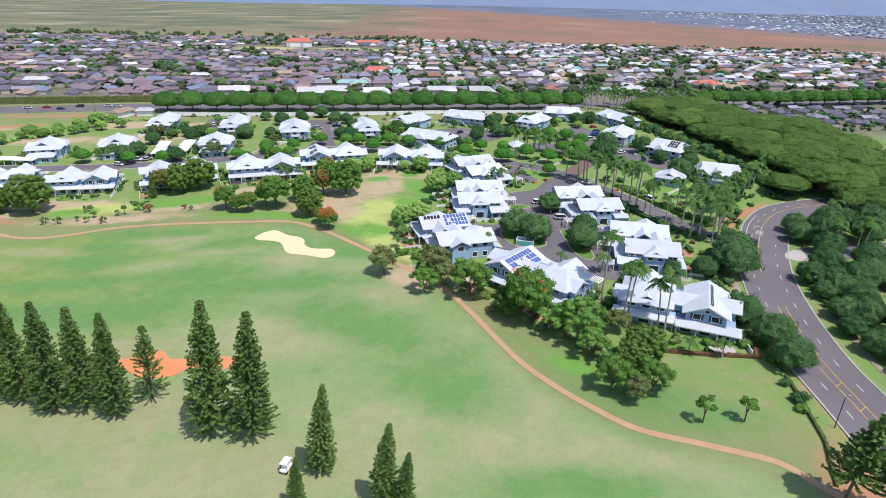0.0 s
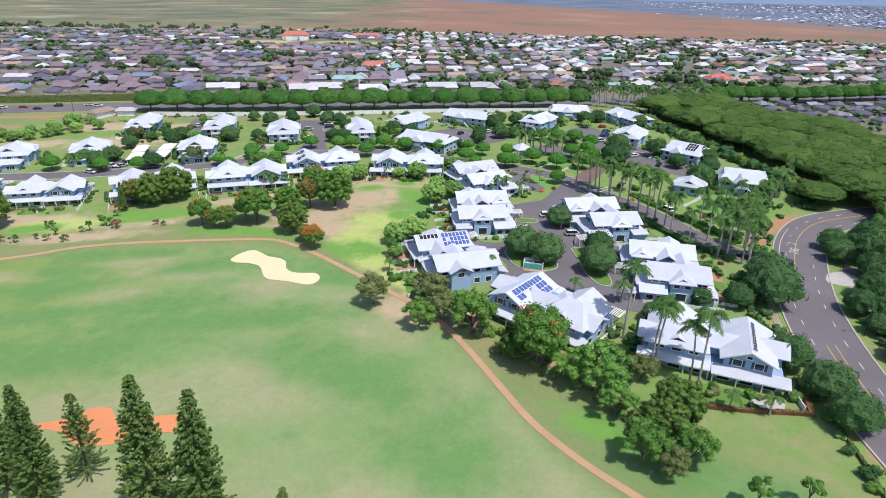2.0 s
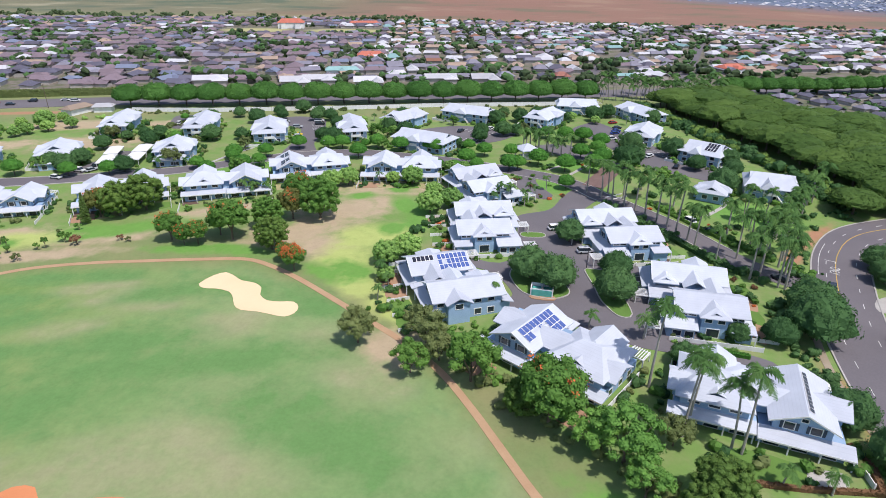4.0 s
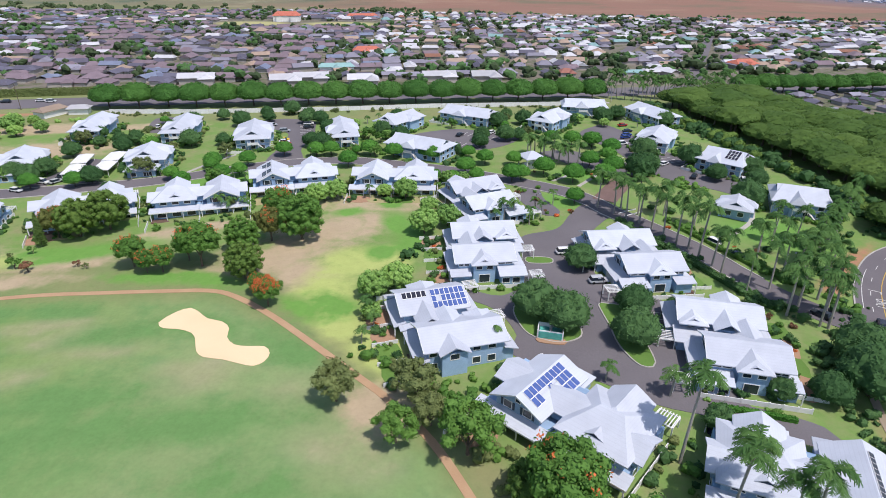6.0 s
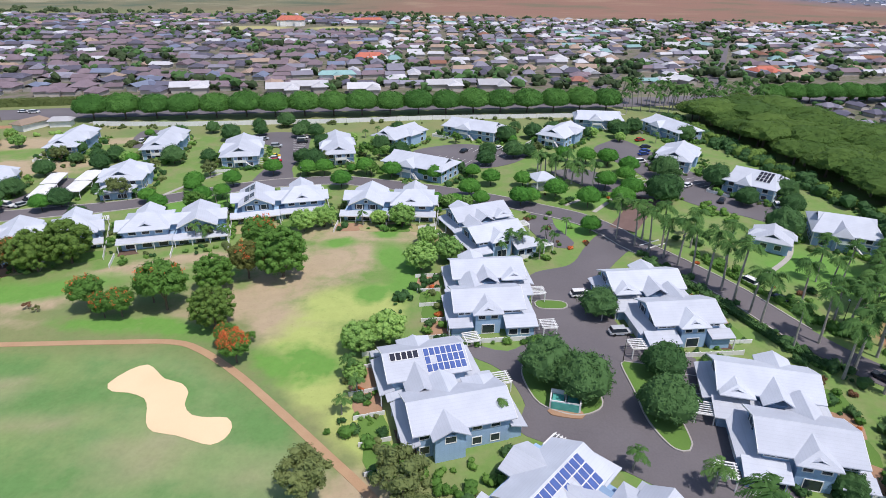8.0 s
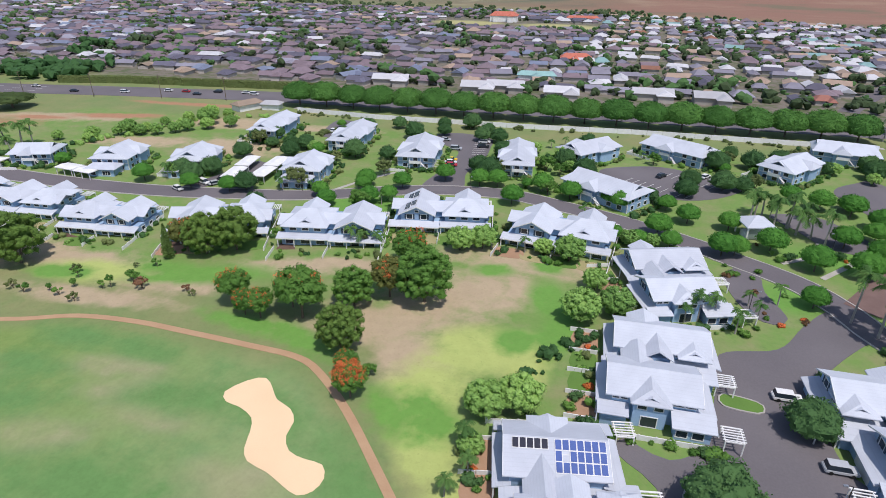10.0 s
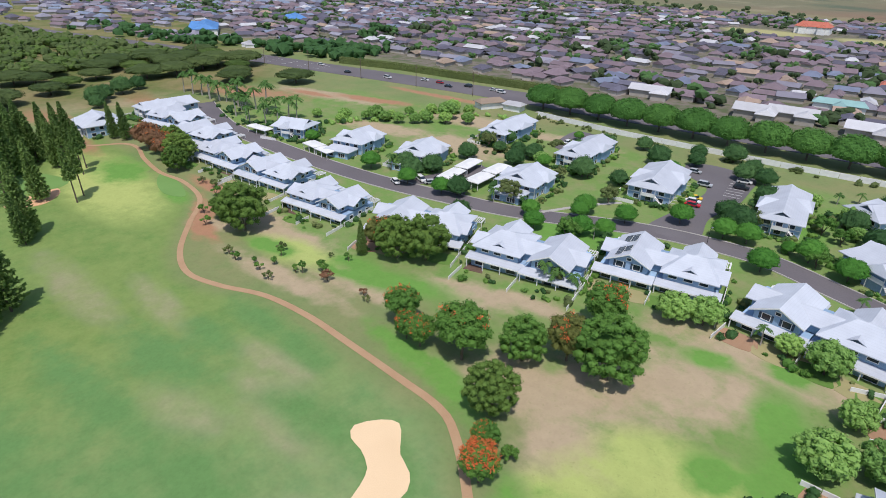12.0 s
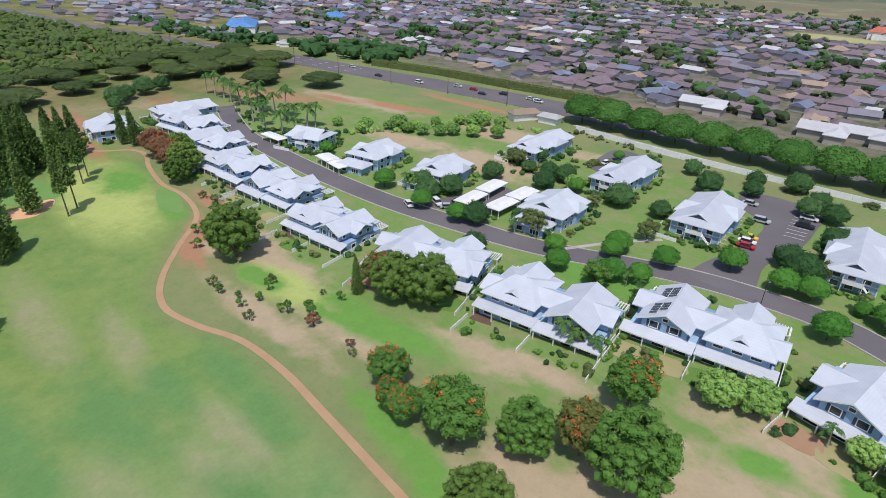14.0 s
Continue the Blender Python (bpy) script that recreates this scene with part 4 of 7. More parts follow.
HOUSES = []
for x, y, yaw, flip in ((6.4, 95.1, -40.5, 0), (37.7, 76.1, -21.7, 1), (-30.3, 191.8, 0, 0), (-60.5, 188, 16.8, 0), (-84, 170.5, 17.6, 1), (-114.1, 162.6, 25, 0),
                        (-148.6, 156.6, 14, 1), (-179.9, 157.1, 12, 0), (-205.7, 153.5, 12, 1), (-232.5, 154.5, 14, 0), (-258.5, 154.5, 18, 1)):
    c = pose(x, y, 0, 0, 0, yaw) @ Vector((13.5, 4, 0))
    m = pose(x, y, gz(c.x, c.y) - .45, 0, 0, yaw)
    if x < -140:
        m = m @ Matrix.Translation((1.7, 0, 0)) @ Matrix.Diagonal((.87, .92, .94, 1))
    HOUSES.append(("duplex", flip, m))
    put(("duplex", flip), lambda: duplex(flip), m)
for x, y, yaw, flip in ((-10.5, 127.1, -72.9, 1), (.3, 161, -82, 0), (-1.7, 190.8, -64, 0), (61.3, 100.1, 78.5, 1), (55.9, 136.6, 98, 1)):
    c = pose(x, y, 0, 0, 0, yaw) @ Vector((12, 8, 0))
    HOUSES.append(("courtyard", flip, pose(x, y, gz(c.x, c.y) - .4, 0, 0, yaw)))
    put(("courtyard", flip), lambda: courtyard(flip), HOUSES[-1][2])
for x, y, yaw, w, d, low in ((-46, 241, 14, 12, 28, 0), (-82, 236, 14, 14, 25, 0), (-114.5, 243.3, 10, 12, 28, 0), (-150.7, 243.2, 12, 12, 28, 0), (-111.4, 209.8, 14, 14, 17, 1),
                             (-151.5, 202.6, 22, 14, 17, 1), (-178, 194.2, 20, 14, 17, 1), (-207, 186, 27, 15, 12.5, 0), (-33, 268.5, -34, 13, 22, 0), (-5, 286.5, -27, 25, 14, 0),
                             (-24.5, 235.5, -28, 25, 14, 0), (34, 275.2, -32, 13, 22, 0), (54.5, 302, -5, 22, 14, 0), (84, 303, -68, 25, 14, 0), (73.5, 245.5, -28, 13, 22, 0),
                             (88.5, 223, -42, 17, 16, 0), (98, 184.5, -22, 17, 16, 0), (-275, 157, 6, 12, 25, 0), (-269, 132, 0, 17, 16, 0), (-265, 96, 10, 17, 16, 0)):
    HOUSES.append(("villa", (w, d), pose(x, y, gz(x, y) - .45, 0, 0, yaw)))
    put(("villa", w, d, low), lambda: villa(w, d, 2, low), pose(x, y, gz(x, y) - .45, 0, 0, yaw))
put("cottage", lambda: villa(10, 11, 1), pose(80.5, 181, gz(86, 184) + .1, 0, 0, -28))

# ---- trees and shrubs ----
ICO = None


def ico_data():
    global ICO
    if ICO is None:
        bm = bmesh.new()
        bmesh.ops.create_icosphere(bm, subdivisions=1, radius=1)
        bm.verts.index_update()
        ICO = (np.array([v.co[:] for v in bm.verts]), [tuple(v.index for v in f.verts) for f in bm.faces])
        bm.free()
    return ICO


def leaves(rng, centres, radii, per_blob, size, squash=.8, core=.7, up=.25, middle=None, calm=.4):
    """Clumps: a faceted core in each, and loose leaf sprays over its surface."""
    base, tri = ico_data()
    verts, faces = [], []
    n = 0
    for c, r in zip(centres, radii):
        jig = 1 + rng.normal(0, .12, (len(base), 1))
        v = base * jig * r * core * np.array([1, 1, squash]) + c
        verts.append(v)
        faces += [tuple(i + n for i in f) for f in tri]
        n += len(v)
        d = rng.normal(size=(per_blob, 3))
        d[:, 2] += up
        d /= np.linalg.norm(d, axis=1, keepdims=True)
        p = c + d * (r * rng.uniform(.72, .97, (per_blob, 1))) * np.array([1, 1, squash])
        nrm = d
        if middle is not None:
            e = p - middle
            nrm = d * .6 + e / np.linalg.norm(e, axis=1, keepdims=True) * .6
        nrm = nrm + rng.normal(0, calm, d.shape)
        nrm /= np.linalg.norm(nrm, axis=1, keepdims=True)
        a = np.cross(nrm, rng.normal(size=d.shape))
        a /= np.linalg.norm(a, axis=1, keepdims=True)
        b = np.cross(nrm, a)
        s = size * rng.uniform(.6, 1.3, (per_blob, 1))
        q = np.stack([p - a * s, p - b * s * .6, p + a * s, p + b * s * .6], 1).reshape(-1, 3)
        verts.append(q)
        faces += [(n + 4 * i, n + 4 * i + 1, n + 4 * i + 2, n + 4 * i + 3) for i in range(per_blob)]
        n += len(q)
    return np.concatenate(verts), faces


def loose(rng, pts, size):
    """Leaf or petal sprays at given points."""
    m = len(pts)
    nrm = rng.normal(size=(m, 3)) + np.array([0, 0, .8])
    nrm /= np.linalg.norm(nrm, axis=1, keepdims=True)
    a = np.cross(nrm, rng.normal(size=(m, 3)))
    a /= np.linalg.norm(a, axis=1, keepdims=True)
    b = np.cross(nrm, a)
    s = size * rng.uniform(.6, 1.3, (m, 1))
    q = np.stack([pts - a * s, pts - b * s * .7, pts + a * s, pts + b * s * .7], 1).reshape(-1, 3)
    return q, [(4 * i, 4 * i + 1, 4 * i + 2, 4 * i + 3) for i in range(m)]


def limbs(rng, height, crown, spread, radius, n=5):
    bm = bmesh.new()
    tube(bm, [(0, 0, -.4), (.05, 0, height * .5), (.1, .05, height)], [radius * 1.25, radius, radius * .8])
    for k in range(n):
        a = k * math.tau / n + rng.uniform(-.3, .3)
        d = Vector((math.cos(a), math.sin(a), 0)) * spread
        tube(bm, [(0.05, 0, height * .8), d * .4 + Vector((0, 0, height + crown * .28)), d * .9 + Vector((0, 0, height + crown * .6))], [radius * .6, radius * .4, radius * .15], 5)
    return bm


def round_tree(name, label, category, seed, height, r, leafmat, trunk, blobs=26, per=64, size=.36, squash=.85, blossom=0, group="", flat=1.0, dome=.4, ring_at=(.52, .8), clump=(.27, .42), calm=.4):
    """A tree: trunk with limbs, and a crown of leaf clumps with gaps."""
    rng = np.random.default_rng(seed)
    root = thing(name, label, category, group)
    ch = height - trunk
    cz = trunk + ch * .48
    centres, radii = [], []
    for i in range(blobs):
        d = rng.normal(size=3)
        if dome > .5:
            h_, w_ = 1 - (1 + dome) * (i + .5) / blobs, i * 2.39996
            d = d * .12 + np.array([math.cos(w_) * math.sqrt(1 - h_ * h_), math.sin(w_) * math.sqrt(1 - h_ * h_), h_])
        d /= np.linalg.norm(d)
        if d[2] < -dome:
            d[2] *= -.5
        k = rng.uniform(*ring_at)
        rr = r * rng.uniform(*clump)
        centres.append(np.array([d[0] * r * k, d[1] * r * k, cz + d[2] * ch * .5 * k * flat]))
        radii.append(rr)
    if dome > .5:
        centres.append(np.array([0, 0, cz]))
        radii.append(min(r, ch * .6) * .92)
    v, f = leaves(rng, centres, radii, per, size, squash, middle=np.array([0, 0, cz - ch * .15]), calm=calm)
    part("trunk", limbs(rng, trunk, ch, r * .6, max(.14, r * .05)), BARK, root)
    data_part("crown", v, f, leafmat, root)
    if blossom:
        pts = []
        while len(pts) < blossom:
            c, rr = centres[rng.integers(blobs)], radii[rng.integers(blobs)]
            d = rng.normal(size=3)
            d /= np.linalg.norm(d)
            q = c + d * rr * 1.08
            if q[2] > cz + ch * .1:
                pts += [q + rng.normal(0, .26, 3) for _ in range(14)]
        v, f = loose(rng, np.array(pts), .17)
        data_part("blossoms", v, f, BLOSSOM, root, "orange red blossoms")
    return root


def dome_tree(name, label, category, seed, height, r, leafmat, trunk, count, size, group="", lump=.06):
    """A clipped or dense tree: a short trunk with limbs under one close dome of leaf sprays with a flat underside."""
    rng = np.random.default_rng(seed)
    root = thing(name, label, category, group)
    ch = height - trunk
    cz = trunk + ch * .32
    ph = rng.uniform(0, 6, 6)

    def shape(d, jig):
        w = 1 + lump * (np.sin(5 * d[:, 0] + ph[0]) * np.sin(4 * d[:, 1] + ph[1]) + np.sin(9 * d[:, 0] + ph[2]) * np.sin(8 * d[:, 1] + 5 * d[:, 2] + ph[3]) + .7 * np.sin(15 * d[:, 1] + ph[4]) * np.sin(14 * d[:, 0] + ph[5]))
        z = np.where(d[:, 2] > 0, d[:, 2] * ch * .68, d[:, 2] * ch * .3)
        return np.stack([d[:, 0] * r, d[:, 1] * r, z], -1) * (w * jig)[:, None] + np.array([0, 0, cz])

    bm = bmesh.new()
    bmesh.ops.create_icosphere(bm, subdivisions=3, radius=1)
    bm.verts.index_update()
    base = np.array([v.co[:] for v in bm.verts])
    faces = [tuple(v.index for v in f.verts) for f in bm.faces]
    bm.free()
    core = shape(base, np.full(len(base), .93))
    d = rng.normal(size=(count, 3))
    d[:, 2] += .35
    d /= np.linalg.norm(d, axis=1, keepdims=True)
    c = shape(d, rng.uniform(.92, 1.02, count))
    nrm = d * np.array([1 / r, 1 / r, 1.6 / ch]) * r + rng.normal(0, .55, d.shape)
    nrm /= np.linalg.norm(nrm, axis=1, keepdims=True)
    a = np.cross(nrm, rng.normal(size=d.shape))
    a /= np.linalg.norm(a, axis=1, keepdims=True)
    b = np.cross(nrm, a)
    w = size * rng.uniform(.6, 1.3, (count, 1))
    quads = np.stack([c - a * w, c - b * w * .6, c + a * w, c + b * w * .6], 1).reshape(-1, 3)
    n = len(core)
    faces += [(n + 4 * i, n + 4 * i + 1, n + 4 * i + 2, n + 4 * i + 3) for i in range(count)]
    part("trunk", limbs(rng, trunk, ch * .5, r * .6, max(.14, r * .045)), BARK, root)
    data_part("crown", np.concatenate([core, quads]), faces, leafmat, root)
    return root


def pine(seed, height, r, bare=0.0, trunk_bare=.06, fine=False):
    """A columnar pine: a leaning trunk with whorls of short drooping tufted branches."""
    rng = np.random.default_rng(seed)
    root = thing("pine_tree", "tall narrow dark green columnar pine on the golf course", "pine tree", "pines of the golf course")
    lean = Vector((.075, -.06, 0)) * height
    bm = bmesh.new()
    tube(bm, [(0, 0, -.4), lean * .25 + Vector((0, 0, height * .4)), lean + Vector((0, 0, height))], [.32, .22, .04], 6)
    part("trunk", bm, BARK, root)
    pts, nrmverts, faces = [], [], []
    verts = []
    n = 0
    z = height * trunk_bare
    while z < height * .985:
        f = z / height
        length = r * (1.02 - f) ** .72 * (1 if f > .1 else .8) + .1
        k = 12 if f < .8 else 7
        a0 = rng.uniform(0, 6.3)
        for i in range(k):
            if rng.random() < bare * (1 - f * .5):
                continue
            a = a0 + i * math.tau / k + rng.uniform(-.25, .25)
            d = np.array([math.cos(a), math.sin(a), 0])
            L = length * rng.uniform(.72, 1.12)
            c = np.array(lean * (f ** 1.6)) + np.array([0, 0, z])
            m = max(2, int(L / .34))
            for q in range(m):
                s = (q + .7) / m
                p = c + d * L * s + np.array([0, 0, -.1 * L * s + .34 * L * s * s])
                for _ in range(4 if fine else 2):
                    w = (.19 + .13 * s) if fine else .28 + .22 * s
                    o = rng.normal(size=3)
                    o /= np.linalg.norm(o)
                    b = np.cross(o, rng.normal(size=3))
                    b /= np.linalg.norm(b)
                    verts += [p - o * w * 1.2, p - b * w * .6, p + o * w * 1.2, p + b * w * .6]
                    faces.append((n, n + 1, n + 2, n + 3))
                    n += 4
        z += .52 + .25 * (1 - f)
    data_part("crown", verts, faces, LEAF_PINE, root)
    return root


def palm(seed, height, frond=3.0, count=15, slim=.2, bend=.6, group="palms along the street", label="tall royal palm with a pale trunk and feathery green fronds", whole=False):
    """A palm: bent pale trunk, green crownshaft and arching feather fronds."""
    rng = np.random.default_rng(seed)
    root = thing("palm_tree", label, "palm tree", group)
    top = Vector((bend, bend * .3, height))
    part("trunk", tube(bmesh.new(), [(0, 0, -.4), (bend * .1, 0, height * .3), (bend * .45, bend * .1, height * .65), top], [slim * 1.5, slim * 1.15, slim, slim * .8], 8), PALMBARK, root)
    part("crownshaft", tube(bmesh.new(), [top - Vector((0, 0, .1)), top + Vector((0, 0, .6)), top + Vector((0, 0, 1.15))], [slim * .85, slim * .95, slim * .4], 8), LEAF_GLOBE, root)
    base = np.array(top + Vector((0, 0, 1.0)))
    verts, faces, n = [], [], 0
    for k in range(count):
        if not whole:
            verts, faces, n = [], [], 0
        a = k * 2.4 + rng.uniform(-.25, .25)
        rise = (-.3, .25, .75, 1.15)[k % 4] + rng.uniform(-.15, .15)
        L = frond * rng.uniform(.85, 1.1)
        d = np.array([math.cos(a), math.sin(a), 0])
        side = np.array([-d[1], d[0], 0])
        m = 22
        line = []
        for q in range(m + 1):
            s = q / m
            line.append(base + d * L * s * (1 - .12 * s - .12 * max(0, rise)) + np.array([0, 0, L * (rise * s * .8 - (.45 + max(0, rise) * .5) * s * s)]))
        for q in range(1, m):
            p, tang = line[q], line[q + 1] - line[q]
            tang = tang / np.linalg.norm(tang)
            s = q / m
            w = L * .22 * math.sin(math.pi * min(1, s * .85 + .14)) + .08
            for sg in (-1, 1):
                tip = p + side * sg * w * .85 + tang * w * .6 + np.array([0, 0, w * rng.uniform(-1.0, .05)])
                b = tang * L * .027
                verts += [p - b, p + b, tip + b * .5, tip - b * .5]
                faces.append((n, n + 1, n + 2, n + 3))
                n += 4
        if not whole:
            data_part("frond", verts, faces, LEAF_PALM, root)
    if whole:
        data_part("crown", verts, faces, LEAF_PALM, root)
    return root


def shrub(seed, r, h, leafmat, label="rounded green garden shrub"):
    rng = np.random.default_rng(seed)
    root = thing("shrub", label, "shrub")
    centres = [np.array([*(rng.normal(size=2) * r * .4), h * rng.uniform(.3, .6)]) for _ in range(6)]
    v, f = leaves(rng, centres, [r * rng.uniform(.45, .7) for _ in centres], 46, .2, h / (2 * r) + .35)
    part("stem", tube(bmesh.new(), [(0, 0, -.3), (0, 0, h * .6)], [.08, .05], 5), BARK, root)
    data_part("foliage", v, f, leafmat, root)
    return root


def umbrella(seed, r, h, leafmat=LEAF_CANOPY, label="spreading flat-topped monkeypod tree with dense green canopy"):
    """A wide flat-topped shade tree."""
    return dome_tree("shade_tree", label, "tree", seed, h, r, leafmat, h * .42, 1700, .4, "spreading shade trees", .08)


def place(kind, x, y, s=1.0, spin=None, dz=0.0, variants=3):
    rnd = random.Random(int(x * 31 + y * 17) & 65535)
    v = rnd.randrange(variants)
    return put((kind, v), lambda: kind(v), at(x, y, rnd.uniform(0, 360) if spin is None else spin, s, dz))


def broadleaf(v):
    return round_tree("broadleaf_tree", "dense dark green broadleaf tree on the grass", "tree", 10 + v, 13, 6.5, (LEAF_DEEP, LEAF, LEAF_DEEP)[v], .9, 150, 44, .18, dome=.8, ring_at=(.7, .9), clump=(.13, .2), calm=.55)


def feathery_tree(v):
    return round_tree("feathery_tree", "loose light green tree with feathery layered foliage", "tree", 15 + v, 9, 5.0, LEAF_FRESH, 2.0, 52, 70, .2, .6, dome=.45, ring_at=(.5, .92), clump=(.16, .27), calm=.5)


def olive_tree(v):
    return round_tree("olive_green_tree", "loose olive green tree with an open crown", "tree", 20 + v, 8.6, 4.8, (LEAF_OLIVE, LEAF, LEAF_OLIVE)[v], 1.4, 46, 70, .21, dome=.5, ring_at=(.5, .86), clump=(.18, .3), calm=.5)


def tulip_tree(v):
    return round_tree("tulip_tree", "African tulip tree with orange red blossoms", "flowering tree", 30 + v, 10, 4.6, LEAF, 2.6, 72, 60, .21, dome=.7, ring_at=(.62, .84), clump=(.17, .3), calm=.5, blossom=(260, 420, 620)[v])


def rusty_tree(v):
    return round_tree("tulip_tree", "African tulip tree with rusty seed pods and few blossoms", "flowering tree", 56 + v, 10.5, 5.0, LEAF_RUST, 2.6, 72, 60, .21, dome=.7, ring_at=(.62, .84), clump=(.17, .3), calm=.5, blossom=420)


def flame_tree(v):
    return round_tree("tulip_tree", "African tulip tree covered in orange blossoms by the path", "flowering tree", 34, 10, 4.6, LEAF, 2.6, 72, 60, .21, dome=.7, ring_at=(.62, .84), clump=(.17, .3), calm=.5, blossom=3400)


def red_tree(v):
    return round_tree("tulip_tree", "reddish brown leaved tree with orange blossoms", "flowering tree", 36 + v, 10, 5.2, REDLEAF, 1.6, 30, 90, .26, blossom=420)


def light_tree(v):
    return round_tree("garden_tree", "light green dense rounded garden tree", "tree", 40 + v, 6.6, 4.0, LEAF_LIGHT, .7, 64, 34, .22, dome=.7, ring_at=(.66, .84), clump=(.17, .28), calm=.45)


def globe_tree(v):
    return dome_tree("globe_tree", "clipped round-headed bright green street tree", "street tree", 50 + v, 6.0, 3.5, LEAF_GLOBE, 2.0, 1500, .19)


def dark_tree(v):
    return dome_tree("courtyard_tree", "dark green round courtyard tree on a short trunk", "tree", 60 + v, 8.4, 5.0, LEAF_DARK, 1.5, 2100, .23, "", .11)


def row_tree(v):
    return dome_tree("avenue_tree", "large round-headed green tree in the highway row", "street tree", 70 + v, 9.6, 6.6, LEAF_ROW, 2.8, 3000, .3, "tree row along the highway", .05)


def small_tree(v):
    return round_tree("young_tree", "slender young tree with a thin crown", "tree", 80 + v, 6.5, 1.9, (LEAF, LEAF_OLIVE, LEAF)[v], 2.6, 12, 50, .24)


def scrub(v):
    return round_tree("scrub_bush", "sparse low brownish scrub tree on dry grass", "shrub", 90 + v, 3.2, 1.9, (REDLEAF, LEAF, LEAF_OLIVE)[v], .8, 8, 30, .24)


def street_palm(v):
    return palm(100 + v, (11, 11.7, 10.2)[v], 4.2, 15, .21)


def tall_palm(v):
    return palm(110 + v, (15, 14, 16)[v], 4.2, 17, .19, (1.6, 1.0, .5)[v], "tall palms by the townhouses")


def garden_palm(v):
    return palm(120 + v, (4.2, 3.2, 5)[v], 2.6, 11, .15, .3, "garden palms", "small garden palm with arching fronds", True)


def coconut(v):
    return palm(126 + v, (9, 10, 8)[v], 3.6, 14, .16, 1.2, "coconut palms by the highway", "slender coconut palm with a bent trunk", True)


def low_shrub(v):
    return shrub(130 + v, (1.3, 1.0, 1.6)[v], (1.4, 1.0, 1.8)[v], (LEAF, LEAF_LIGHT, LEAF_DARK)[v])


def red_shrub(v):
    return shrub(140 + v, .9, .9, BLOSSOM if v == 1 else REDLEAF, "low shrub with red leaves in a garden bed")


def monkeypod(v):
    return umbrella(150 + v, (11, 9.5, 12.5)[v], (11, 10, 12)[v])


def savanna(v):
    return umbrella(170 + v, (9, 8, 10.5)[v], (6.6, 6, 7.4)[v], (LEAF_WOOD, LEAF_SAVANNA, LEAF_WOOD)[v], "low flat-topped spreading savanna tree over dry grass")


# golf course pines: base place, height scale
for i, (x, y, s) in enumerate(((-77.8, 43.5, .93), (-70.6, 41.2, .95), (-65.2, 41.6, .9), (-58.7, 39.8, .9), (-40.3, 36, 1.1), (-33.1, 35.3, 1.04), (-19.9, 27.3, .73), (-9.5, 21, .66), (-83.5, 44, .88),
                               (-22, 19.5, .45), (-6.5, 19.5, .5),
                               (-137.5, 87.5, .95), (-174.9, 98.5, .9), (-199, 106, .8), (-170.5, 96.5, .62), (-153, 82, .85), (-146, 83.5, .9), (-129, 80, .85), (-133, 83, .8),
                               (-248, 109.6, .8), (-237.8, 99.7, .75), (-238.5, 104.5, .8), (-246.8, 141, .6), (-241.9, 143.9, .62), (-224, 104, .9), (-230, 108, .85), (-216, 100, .8), (-243, 96, .9),
                               (-236, 113, .75), (-242, 118, .7), (-226, 117, .8), (-237.3, 104.5, .85), (-235.7, 108.5, .85), (-241, 107.2, .9), (-240.4, 111.5, .85), (-243, 125.5, .75), (-238.2, 121.8, .8), (-236.1, 101.6, .85), (-246, 103, .9), (-250, 113, .8), (-247, 119, .75), (-232, 100, .8))):
    v = i % 3
    fine = i < 11
    put(("pine", v, fine), lambda: pine(200 + v, 24, (3.7, 4.0, 4.2)[v], (0, .06, .14)[v], .05, fine), at(x, y, 0, s))
put(("pine", 0, False), lambda: pine(200, 24, 3.7, 0, .05, False), at(-107, 156.8, 0, .42))
put("bare_pine", lambda: pine(210, 19, 4.2, .72, .06, True), at(-54.8, 44.7, 0, .85))
put("bare_pine", lambda: pine(210, 19, 4.2, .72, .06, True), at(-200.6, 98, 40, .8))
for x, y, s in ((-191.2, 113.7, .85), (-195.6, 116.6, .85), (-214, 121.4, .8), (-219.5, 123.8, .8), (-234.8, 117.7, .8), (-226.5, 119.5, .85)):
    put("tall_bare_trunk_pine", lambda: pine(211, 21, 3.2, .1, .42), at(x, y, 0, s))
put("roadside_pine", lambda: pine(212, 21, 6, .3, .3), at(58.6, 22.5, 0, .85))
put("roadside_pine", lambda: pine(212, 21, 6, .3, .3), at(63.5, 18, 90, .9))

